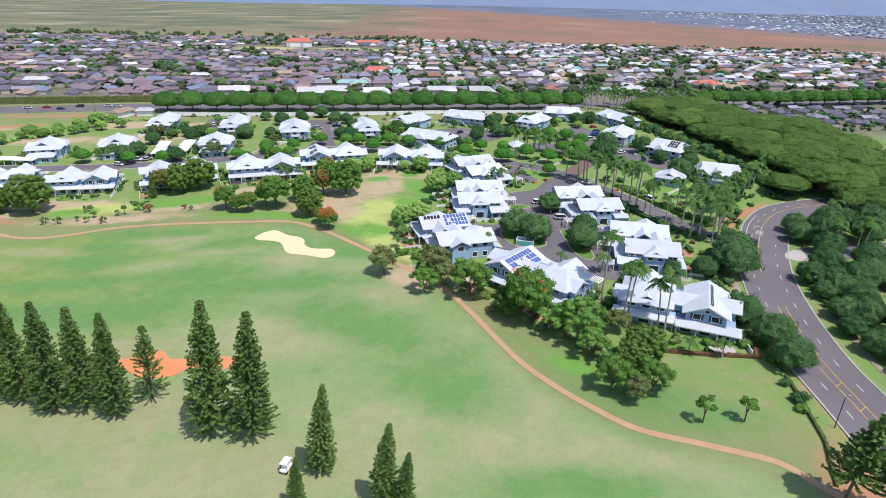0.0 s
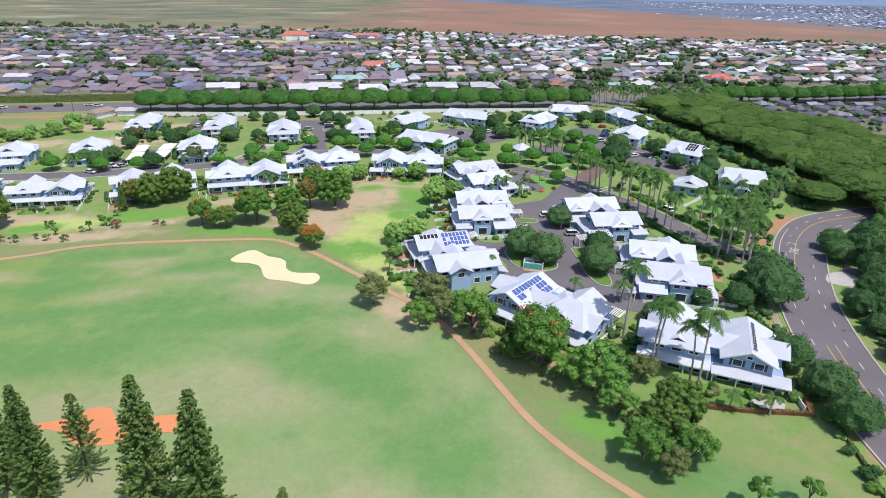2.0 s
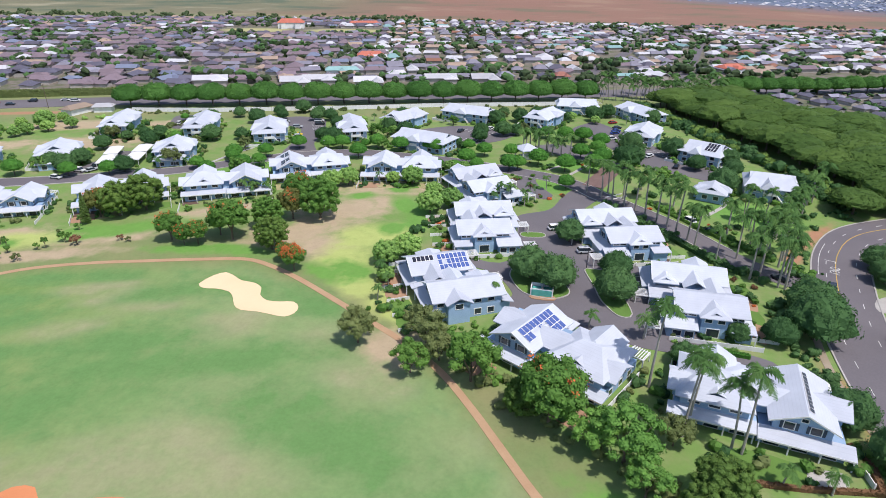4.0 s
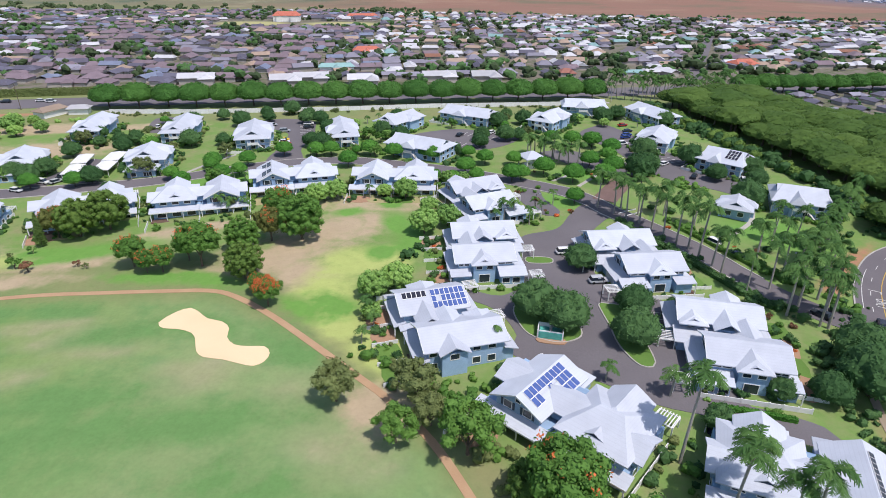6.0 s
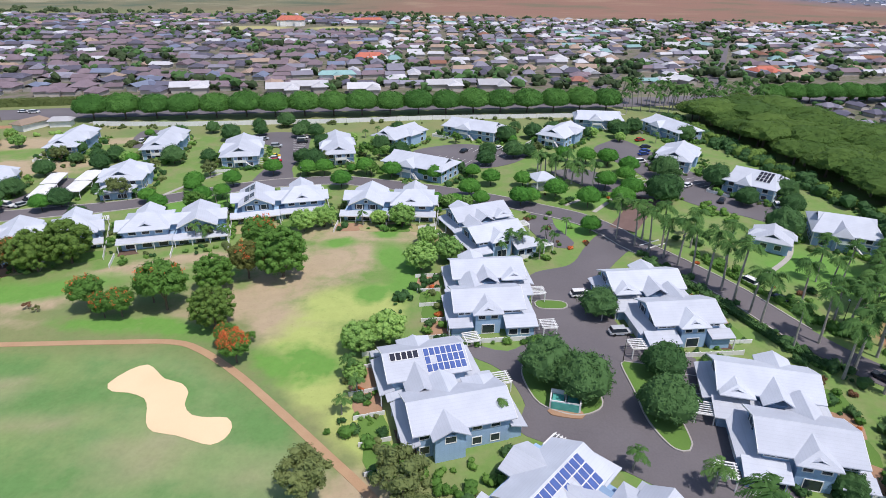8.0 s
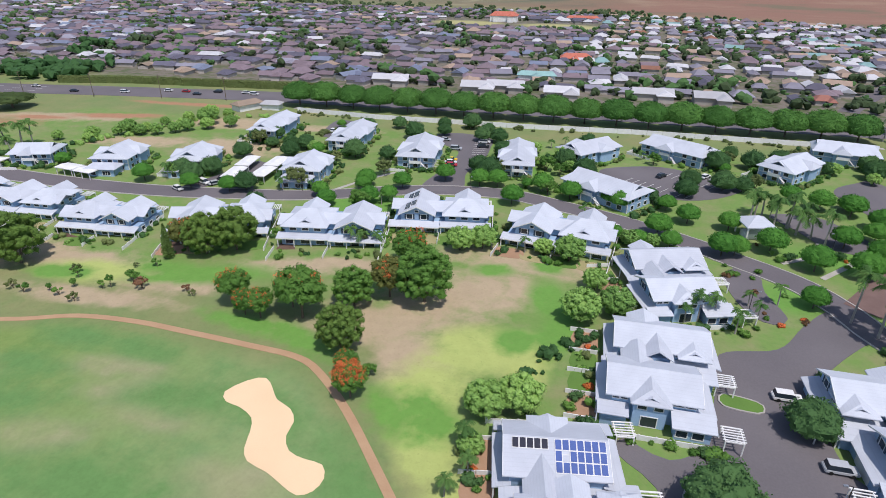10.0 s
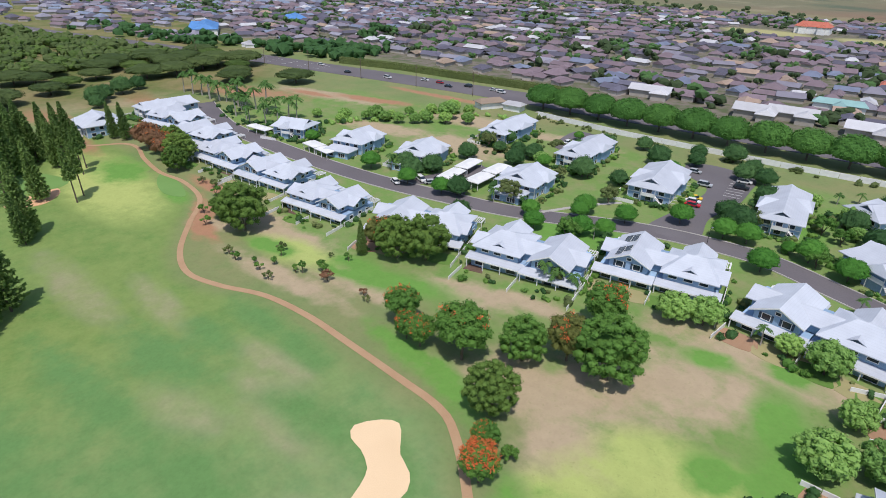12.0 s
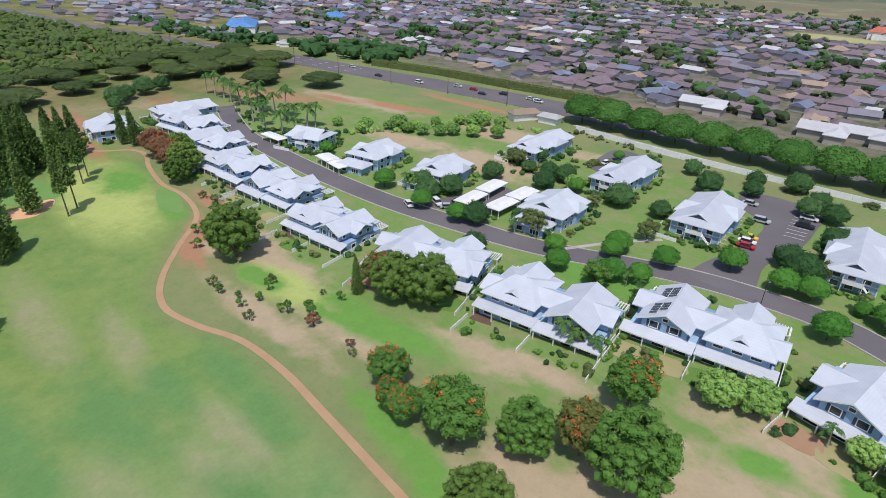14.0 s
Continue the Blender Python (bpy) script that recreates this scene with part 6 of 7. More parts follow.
def solar(m, cells, material, pu=1.12, pv=1.72, label="blue solar panels on the roof slope"):
    """Panels in a grid on a roof slope: m's x runs along the ridge, y down the slope, z off the roof."""
    root = thing("solar_array", label, "solar panels")
    root.matrix_basis = m
    for u, v in cells:
        p = part("solar_panel", boxes((u * pu + .09, (u + 1) * pu - .09, v * pv + .09, (v + 1) * pv - .09, .1, .15)), material, root)
        part("panel_frame", boxes((u * pu + .01, (u + 1) * pu - .01, v * pv + .01, (v + 1) * pv - .01, .06, .098)), WHITE, p)
    for v in sorted({c[1] for c in cells}):
        us = [c[0] for c in cells if c[1] == v]
        part("rail", boxes((min(us) * pu, (max(us) + 1) * pu, v * pv + .5, v * pv + .58, 0, .06)), ALU, root)


def slope_frame(house, x_ridge, z_ridge, y0, down, tilt):
    """A frame on a slope whose ridge runs along the house's depth; down is +1 or -1 across the house."""
    ang = math.atan2(tilt[1], tilt[0])
    u = Vector((0, 1, 0))
    v = Vector((down * math.cos(ang), 0, -math.sin(ang)))
    n = u.cross(v)
    if n.z < 0:
        u = -u
        n = u.cross(v)
    rot = Matrix((u, v, n)).transposed().to_4x4()
    return house @ Matrix.Translation((x_ridge + down * .25, y0, z_ridge - .12)) @ rot


H2, H3, H9, H1 = (h[2] for h in (HOUSES[0], HOUSES[1], HOUSES[3], HOUSES[11]))
gable_tilt = (5.1, 2.4)
# panels run away from the frame's origin; on this slope the frame's x points to the front
solar(slope_frame(H2, 7.2, 7.57, 13.2, 1, gable_tilt), [(i, 0) for i in range(9)] + [(0, 1), (1, 1), (2, 1), (4, 1), (7, 1), (8, 1), (0, 2), (1, 2), (2, 2), (4, 2)], PANEL, 1.2, 1.7)
twin_tilt = (5.25, 2.25)
solar(slope_frame(H1, 5.8, 7.27, 13.6, 1, twin_tilt), [(i, j) for i in range(7) for j in range(3) if (i, j) != (5, 1)], PANEL, 1.02, 1.6, "three rows of blue solar panels on the roof")
solar(slope_frame(H1, 5.8, 7.27, 5.6, 1, twin_tilt), [(i, 0) for i in range(5)], PANEL_DARK, 1.02, 1.6, "single row of dark solar panels on the roof")
solar(slope_frame(H9, 7.2, 7.57, 2.0, -1, gable_tilt), [(i, 1) for i in range(4)] + [(1, 0), (2, 0), (3, 0)], PANEL_DARK, 1.1, 1.7, "dark solar panels on the gable slope")
solar(slope_frame(H9, 7.2, 7.57, 9.0, -1, gable_tilt), [(i, j) for i in range(4) for j in range(2)], PANEL_DARK, 1.1, 1.7, "dark solar panels high on the gable slope")
solar(slope_frame(H3, 27 - 7.2, 7.57, 13.4, 1, gable_tilt), [(i, 0) for i in range(10)], PANEL_DARK, 1.1, .95, "narrow row of black solar panels below the ridge")

# dark panels on the front slope of a villa by the parking lot
villa_m = [h[2] for h in HOUSES if h[0] == "villa"][15]
tip = math.atan2(3.2, 8)
rot = Matrix(((-1, 0, 0), (0, -math.cos(tip), -math.sin(tip)), (0, -math.sin(tip), math.cos(tip)))).transposed().to_4x4()
solar(villa_m @ Matrix.Translation((14, 7.4, 7.8)) @ rot, [(i, j) for i in range(4) for j in range(3)], PANEL_DARK, 1.1, 1.7, "square of dark solar panels on a house roof")


def wall_line(name, label, pts, h, material, category="wall", seg=2.4, thick=.14, posts_too=True):
    """A garden wall or fence of panels and posts that follows the ground."""
    root = thing(name, label, category)
    line = []
    for a, b in zip(pts, pts[1:]):
        a, b = Vector((*a, 0)), Vector((*b, 0))
        n = max(1, round((b - a).length / seg))
        line += [a.lerp(b, k / n) for k in range(n)]
    line.append(Vector((*pts[-1], 0)))
    for a, b in zip(line, line[1:]):
        d = b - a
        L = d.length
        yaw = math.degrees(math.atan2(d.y, d.x))
        m = pose(a.x, a.y, min(gz(a.x, a.y), gz(b.x, b.y)), 0, 0, yaw)
        p = part("panel", boxes((.06, L - .06, -thick / 2, thick / 2, -.5, h)), material, root)
        p.matrix_basis = m
        if posts_too:
            q = part("post", boxes((-.11, .11, -.11, .11, -.6, h + .12)), material, root)
            q.matrix_basis = m
    return root


# front gardens: side walls, a dividing wall, patches of lawn and bare soil, planting
rnd = random.Random(31)
for k, (kind, flip, m) in enumerate(HOUSES):
    if kind == "duplex" and k != 1:
        for x in (-.6, 13.4, 27.4):
            depth = -7.5 if x in (-.6, 27.4) else -6.5
            a, b = local(m, x, -.9 if x < 14 else -.2), local(m, x, depth)
            wall_line("garden_fence", "low white garden fence beside a townhouse", [(a.x, a.y), (b.x, b.y)], .95, WHITE, "fence", posts_too=False)
        a, b = local(m, 27.6, 0), local(m, 27.6, 14)
        wall_line("garden_fence", "low white fence along a townhouse side", [(a.x, a.y), (b.x, b.y)], 1.2, WHITE, "fence", 3.4, posts_too=False)
        for x0, x1 in ((-.3, 6.2), (6.6, 13.2), (13.7, 20.2), (20.6, 27.2)):
            if rnd.random() < .7:
                pts = [local(m, px, py) for px, py in ((x0, -1.6), (x1, -1.6), (x1, -6), (x0, -6))]
                bed = rnd.choice((0, 1, 2, 2))
                patch("garden_bed", [(p.x, p.y) for p in pts], (SOIL, LAWN, DRYLAWN)[bed], .06, ("bare earth front garden", "small clipped lawn in a front garden", "dry straw coloured lawn in a front garden")[bed], "garden", step=2)
        for _ in range(3):
            p = local(m, rnd.uniform(-.5, 27.5), rnd.uniform(-7, -1.9))
            place(low_shrub, p.x, p.y, rnd.uniform(.5, 1.0))
    if kind == "courtyard":
        for x in (.2, 7, 13, 19, 25):
            if k in (14, 15) and x > 1:
                continue
            a, b = local(m, x, -1.6), local(m, x, -7)
            wall_line("garden_fence", "low white garden wall beside a townhouse", [(a.x, a.y), (b.x, b.y)], .9, WHITE, "fence", posts_too=False)
        for x0, x1 in ((.5, 6.8), (7.2, 12.8), (13.2, 18.8), (19.2, 24.8)):
            pts = [local(m, px, py) for px, py in ((x0, -2), (x1, -2), (x1, -6.2), (x0, -6.2))]
            soil = rnd.random() < .4
            patch("garden_bed", [(p.x, p.y) for p in pts], SOIL if soil else LAWN, .06, "bare earth garden with a patio" if soil else "small clipped lawn in a walled garden", "garden", step=2)
        for _ in range(3):
            p = local(m, rnd.uniform(0, 25), rnd.uniform(-6.5, -2.2))
            place(red_shrub if rnd.random() < .3 else low_shrub, p.x, p.y, rnd.uniform(.5, .9))
        wx = -3.4 if flip else 27.4
        a, b = local(m, wx, -3), local(m, wx, 15)
        wall_line("garden_wall", "low white garden wall along a townhouse side", [(a.x, a.y), (b.x, b.y)], 1.0, WHITE, "wall")
        for _ in range(4):
            p = local(m, wx + rnd.uniform(.5, 1.8) * (-1 if flip else 1), rnd.uniform(0, 16))
            place(low_shrub, p.x, p.y, rnd.uniform(.5, .9))
    if kind == "villa":
        w, d = flip
        for _ in range(2):
            side = rnd.random() < .5
            p = local(m, rnd.uniform(-1, w + 1), -2.2) if side else local(m, rnd.choice((-2.2, w + 2.2)), rnd.uniform(0, d))
            place(low_shrub, p.x, p.y, rnd.uniform(.5, 1.1))
        if k % 2:
            a, b = local(m, -2.5, d * .2), local(m, -2.5, -3)
            c = local(m, w * .3, -3.4)
            wall_line("garden_fence", "low white fence round a house garden", [(a.x, a.y), (b.x, b.y), (c.x, c.y)], 1.0, WHITE, "fence")

# the corner garden with its clipped red hedge
def hedge(name, label, pts, width, h, leafmat, seed, per_m=26, size=.16):
    """A clipped hedge: a solid core with leaf sprays over it."""
    rng = np.random.default_rng(seed)
    verts, faces = [], []
    for a, b in zip(pts, pts[1:]):
        a, b = np.array(a, float), np.array(b, float)
        L = np.linalg.norm(b - a)
        d = (b - a) / L
        nrm = np.array([-d[1], d[0]])
        steps = max(1, int(L / 4))
        for s in range(steps):
            p, q = a + d * L * s / steps, a + d * L * (s + 1) / steps
            z = [gz(*p), gz(*q)]
            n = len(verts)
            for pt, zz in ((p, z[0]), (q, z[1])):
                for o in (-.42, .42):
                    for top in (-.3, h * .93):
                        verts.append((*(pt + nrm * o * width), zz + top))
            faces += [tuple(n + i for i in f) for f in ((1, 5, 7, 3), (0, 4, 5, 1), (2, 3, 7, 6), (0, 1, 3, 2), (4, 6, 7, 5))]
            for _ in range(int(per_m * L / steps)):
                t, o, zz = rng.random(), rng.uniform(-.5, .5) * width, rng.uniform(.1, 1) * h
                if rng.random() < .5:
                    zz = h
                else:
                    o = math.copysign(width * .5, o)
                c = np.array([*(p + (q - p) * t + nrm * o), z[0] + (z[1] - z[0]) * t + zz])
                u = rng.normal(size=3)
                u /= np.linalg.norm(u)
                w = np.cross(u, rng.normal(size=3))
                w /= np.linalg.norm(w)
                n = len(verts)
                verts += [c - u * size, c - w * size * .6, c + u * size, c + w * size * .6]
                faces.append((n, n + 1, n + 2, n + 3))
    return tagged(data_part(name, verts, faces, leafmat, None, label), "", "hedge")


hedge("hedge", "low clipped red-leaved hedge round the corner garden", [(41, 63.5), (53, 61.8), (64.4, 61.2), (66, 66.5), (65.4, 71)], .8, .8, REDLEAF, 5)
hedge("hedge", "orange flowering hedge at the garden corner", [(60, 61.3), (64.8, 60.9), (66.4, 66)], .45, .8, REDLEAF, 6, 10)
wall_line("garden_wall", "white garden wall beside the corner townhouse", [(63.8, 62.2), (64.2, 66), (64, 72)], 1.1, WHITE)
patch("terrace", [(55.5, 62.8), (60.5, 62.6), (61, 65.2), (56, 65.6)], CONCRETE, .08, "pale paved terrace in the corner garden", "terrace", step=1)
patch("garden_bed", [(45, 63.5), (54.5, 63), (54, 67.5), (45.5, 70)], LAWN, .06, "small clipped lawn behind the red hedge", "garden", step=2)
hedge("hedge", "dark clipped hedge along the palm street", [(50.5, 172), (56, 163), (60.5, 154.5), (64.5, 146.5), (69, 137), (73.5, 130)], 1.8, 1.1, LEAF_DARK, 7, 60, .2)
hedge("hedge", "green clipped hedge on the far side of the street", [(66, 172), (71.5, 163), (76, 154), (80, 146)], 1.2, .9, LEAF, 8, 40, .2)
hedge("hedge", "long tall clipped hedge beyond the highway", [(-322, 296), (-283, 312), (-235, 323), (-195, 333), (-176, 338)], 3.0, 3.8, LEAF_OLIVE, 9, 30, .4)
for x, y, s in ((67.4, 69, 1), (67.2, 65, .8), (66.8, 60.5, 1), (66.2, 55.5, .9), (65.8, 52, .8), (65.2, 47, 1.1), (64.6, 44.5, 1), (70, 82, .9), (71, 86, 1)):
    place(low_shrub, x, y, s)
rnd = random.Random(77)
for x, y, rx, ry, n in ((28, 172, 6, 3, 6), (33, 184, 5, 8, 7), (28, 197, 5, 4, 7), (45, 214, 14, 5, 8), (57, 158, 2, 8, 8), (65, 178, 3, 8, 7), (82, 158, 5, 8, 4), (72, 128, 3, 6, 6), (21, 128, 5, 2, 3), (-2, 150, 2, 16, 6), (-14, 120, 3, 12, 5)):
    for _ in range(n):
        place(rnd.choice((low_shrub, low_shrub, red_shrub)), x + rnd.uniform(-rx, rx), y + rnd.uniform(-ry, ry), rnd.uniform(.5, 1.05))
for line in ([(44, 203), (52, 214), (60, 226)], [(36, 208), (44, 216), (47, 228)], [(-92, 208), (-86, 222), (-80, 232)], [(100, 200), (96, 190), (90, 178), (80, 168)]):
    ribbon("footpath", smooth_line(line, 2), 1.3, CONCRETE, .09, "narrow pale concrete footpath across the lawn", "path", cross=1)
ribbon("footpath", smooth_line([(70.5, 62), (72, 80), (74.5, 93), (79.5, 107), (86, 119)], 2), 1.5, TRACK, .09, "worn tan footpath beside the road", "path", cross=1)
for i, line in enumerate(([(85, 400), (92, 419), (125, 494), (195, 650), (240, 760)], [(160, 415), (176, 455), (215, 545), (260, 650), (300, 740)])):
    ribbon("street", smooth_line(line, 6), 9, ROADM, .15, "asphalt street between the town houses", "road", cross=2)
hedge("hedge", "low green hedge in front of the townhouse", [(47, 97.2), (54, 95.6), (60, 94)], 1.0, .9, LEAF_GLOBE, 11, 50, .18)

# planting: shrubs massed round the houses, along the streets and at the edges of the lots
def shrubbery(spots, leafmat, label, seed, per=15, size=.27):
    """Massed shrubs: leafy clumps at plan spots (x, y, radius)."""
    rng = np.random.default_rng(seed)
    centres, radii = [], []
    for x, y, r in spots:
        z = gz(x, y)
        for _ in range(3 if r > .8 else 2):
            centres.append(np.array([x + rng.normal(0, r * .35), y + rng.normal(0, r * .35), z + r * rng.uniform(.25, .8)]))
            radii.append(r * rng.uniform(.6, .9))
    v, f = leaves(rng, centres, radii, per, size, .9, .85)
    tagged(data_part("shrubbery", v, f, leafmat, None, label), "", "shrubs", "", "stuff")


rnd = random.Random(55)
STREETS = [q for line in (entry_line,) for q in line[::2]]
for k, (kind, flip, m) in enumerate(HOUSES):
    rows = ([], [], [])
    w, d = (27, 16) if kind == "duplex" else (26, 17) if kind == "courtyard" else flip
    m3 = m
    for _ in range(64 if kind == "villa" else 44):
        side = rnd.choice((0, 1, 2, 3) if kind == "villa" else (0, 0, 0, 1, 2))
        o = rnd.uniform(.8, 3.4) if kind == "villa" else rnd.uniform(1.6, 6.6)
        u = rnd.random()
        if kind != "villa" and side:
            o = rnd.uniform(.8, 2.0)
        px, py = ((u * w, -o), (-o, u * d), (w + o, u * d), (u * w, d + o))[side]
        if kind != "villa" and side == 0 and (u * 4) % 1 > .32 and rnd.random() < .8:
            continue
        p = local(m3, px, py)
        if min((Vector((p.x, p.y)) - Vector(q[:2])).length for q in STREETS) < 5:
            continue
        rows[rnd.choice((0, 0, 1, 1, 2))].append((p.x, p.y, rnd.choice((.45, .6, .8, 1.0, 1.4))))
    for r, lm, lb in zip(rows, (LEAF_DARK, LEAF, LEAF_OLIVE), ("dark green", "green", "olive green")):
        if r:
            shrubbery(r, lm, lb + " shrubs massed along the walls of a house", k)
for i, (line, n, spread, lm, lb) in enumerate((
        ([(52, 173), (60, 157), (68, 141), (76, 127)], 60, 1.6, LEAF_DARK, "dark green shrubs under the street palms"),
        ([(67, 174), (76, 158), (84, 143), (92, 130)], 70, 2.2, LEAF, "green shrubs under the street palms"),
        ([(88, 128), (97, 146), (104, 164), (112, 172)], 60, 4.0, LEAF_DARK, "dark shrubs between the palms by the gate"),
        ([(70, 84), (72, 100), (75, 112), (82, 122)], 50, 2.0, LEAF_DARK, "dark shrubs between townhouse and road"),
        ([(-160, 288), (-86, 296), (-10, 311), (80, 324)], 80, 3.0, LEAF_OLIVE, "dry green shrubs along the boundary wall"),
        ([(-205, 215), (-196, 240), (-188, 262), (-160, 280)], 60, 2.5, LEAF_LIGHT, "light green bushes along the estate's western edge"),
        ([(-262, 196), (-240, 186), (-222, 192), (-205, 212)], 60, 4.0, LEAF_DARK, "dark bushes below the garden palms"),
        ([(-15, 112), (-4, 104), (4, 98)], 26, 2.0, LEAF, "green shrubs behind the townhouse"),
        ([(-12, 138), (-8, 150), (-3, 158)], 26, 1.6, LEAF_DARK, "dark shrubs along the lawn's edge"),
        ([(4, 92), (14, 80), (24, 70), (34, 60)], 50, 3.0, LEAF_OLIVE, "olive green undergrowth below the trees"),
        ([(62, 226), (74, 212), (84, 200)], 40, 3.0, LEAF, "green shrubs between the parking lots"),
        ([(104, 300), (112, 260), (122, 220), (128, 190), (124, 170)], 120, 3.0, LEAF_DARK, "dark bushes at the foot of the shade trees"),
        ([(-140, 232), (-132, 250), (-124, 270)], 30, 3.0, LEAF_OLIVE, "olive bushes between the houses"))):
    pts = smooth_line(line, 2)
    rows = []
    for _ in range(n):
        q = rnd.choice(pts)
        rows.append((q.x + rnd.gauss(0, spread * .6), q.y + rnd.gauss(0, spread * .6), rnd.choice((.5, .7, .9, 1.2, 1.5))))
    shrubbery(rows, lm, lb, 100 + i)

for j in range(2):
    rows = [(104 + t * 28 + rnd.uniform(-4, 2), 324 - t * 148 + rnd.uniform(-4, 4), rnd.uniform(1.6, 3.2)) for t in (rnd.random() for _ in range(80))]
    shrubbery(rows, (LEAF_DARK, LEAF_DEEP)[j], "dense dark thicket at the edge of the shade trees", 140 + j, 34, .42)

# boundary wall by the highway
wall_line("boundary_wall", "long white boundary wall between estate and highway", [(-160, 292), (-120, 294.5), (-86, 300), (-55, 305), (-10, 315), (40, 322), (82, 328)], 2.0, WHITE, "wall", 6, .25, False)
ribbon("pavement", smooth_line([(-165, 297), (-86, 304.5), (-10, 319.5), (85, 333)], 5), 2.4, CONCRETE, .1, "pale pavement strip behind the boundary wall", "pavement", cross=2)
hedge("hedge", "thin olive green hedge beside the road verge", [(68, 62), (66.5, 50), (64, 36), (60, 26)], .5, .6, LEAF_OLIVE, 12, 20, .16)
# the drive and the grey-roofed homes across the road
patch("driveway", [(98.5, 114), (101.5, 119.5), (107, 121), (108, 115.5), (104, 112.5)], CONCRETE, .12, "pale concrete driveway apron across the verge", "driveway", step=2)
patch("driveway", [(106, 121), (110, 123.5), (138, 130), (146, 128), (140, 120), (109, 115)], ASPHALT, .1, "dark asphalt side street across the road", "road", step=3)
put(("bungalow", 1, 0), lambda: bungalow(1, 0), at(119.5, 98, 70, .85))
put(("bungalow", 1, 1), lambda: bungalow(1, 1), at(150, 142, 20, .8))
hedge("hedge", "green clipped hedge before the homes across the road", [(98.5, 78), (104, 92), (109, 104)], 1.2, 1.2, LEAF, 13, 40, .2)


def carport(w, d, label="flat white roofed open carport on posts"):
    root = thing("carport", label, "carport", "carports of the estate")
    part("roof", roof(bmesh.new(), 0, w, 0, d, 2.6, .35, "x" if w > d else "y", .3, .3, .22), WHITE, root)
    for x in (.4, w / 2, w - .4):
        for y in (.4, d - .4):
            part("post", boxes((x - .09, x + .09, y - .09, y + .09, -.8, 2.45)), WHITE, root)
    part("beam", boxes((.3, w - .3, d / 2 - .1, d / 2 + .1, 2.2, 2.38)), WHITE, root)
    return root


for x, y, yaw, w, d in ((-219, 182, 10, 11.5, 4.6), (-186, 187.5, 1, 7.6, 5.4), (-178, 187.6, 1, 7.6, 5.4), (-128.4, 201.4, 15, 5.2, 10.5), (-131.2, 212, 15, 5.2, 10.5), (-120.4, 205.6, 10, 5.6, 10), (-122.2, 215.8, 10, 5.6, 10)):
    put(("carport", w, d), lambda: carport(w, d), at(x, y, yaw))


def enclosure():
    """The service enclosure on the traffic island: low walls, gates and a mesh of green bins."""
    root = thing("bin_enclosure", "small pale walled bin enclosure with teal lids", "bin shelter")
    for r in ((-2.6, 2.6, -1.6, -1.4, -.4, 1.9), (-2.6, 2.6, 1.4, 1.6, -.4, 1.9), (-2.6, -2.4, -1.39, 1.39, -.4, 1.9), (2.4, 2.6, -1.39, 1.39, -.4, 1.9), (-.1, .1, -1.39, 1.39, -.4, 1.8)):
        part("wall", boxes(r), WHITE, root)
    teal = mat("teal_bin", (.10, .42, .36), .5, (.07, .32, .28), 1, 5, .5)
    for x in (-1.25, 1.25):
        part("bin", boxes((x - .95, x + .95, -1.1, 1.1, -.2, 1.3)), teal, root, "teal waste bin")
    part("gate", boxes((-2.3, 2.3, -1.68, -1.62, .1, 1.7)), teal, root)
    return root


put("enclosure", enclosure, at(22.3, 117.3, -12))
patch("terrace", [(19.6, 114.8), (24.6, 114), (24.8, 115.8), (19.8, 116.4)], SOIL, .24, "brown paved apron before the bin enclosure", "paving", step=1)


def pavilion():
    root = thing("pavilion", "small white open pavilion with a pale roof", "pavilion")
    part("roof", roof(bmesh.new(), -2.6, 2.6, -2.6, 2.6, 2.8, 1.3, "x", 2.4, 2.4), ROOF, root)
    for x in (-2.2, 2.2):
        for y in (-2.2, 2.2):
            part("post", boxes((x - .12, x + .12, y - .12, y + .12, -.4, 2.7)), WHITE, root)
    part("counter", boxes((-1.8, 1.8, -1.2, 1.2, -.3, 1.0)), WHITE, root)
    return root


put("pavilion", pavilion, at(30.5, 222.5, 20, 1.5))

# ---- cars ----
PAINTS = {n_: mat(n_ + "_car_paint", c, .25, tuple(v * .9 for v in c), 1, 5, .5, spec=.6) for n_, c in
          (("white", (.75, .75, .75)), ("silver", (.45, .47, .5)), ("dark", (.03, .035, .045)), ("red", (.5, .02, .03)), ("yellow", (.75, .5, .02)), ("blue", (.03, .07, .3)))}
RUBBER = mat("tyre_rubber", (.02, .02, .02), .9)


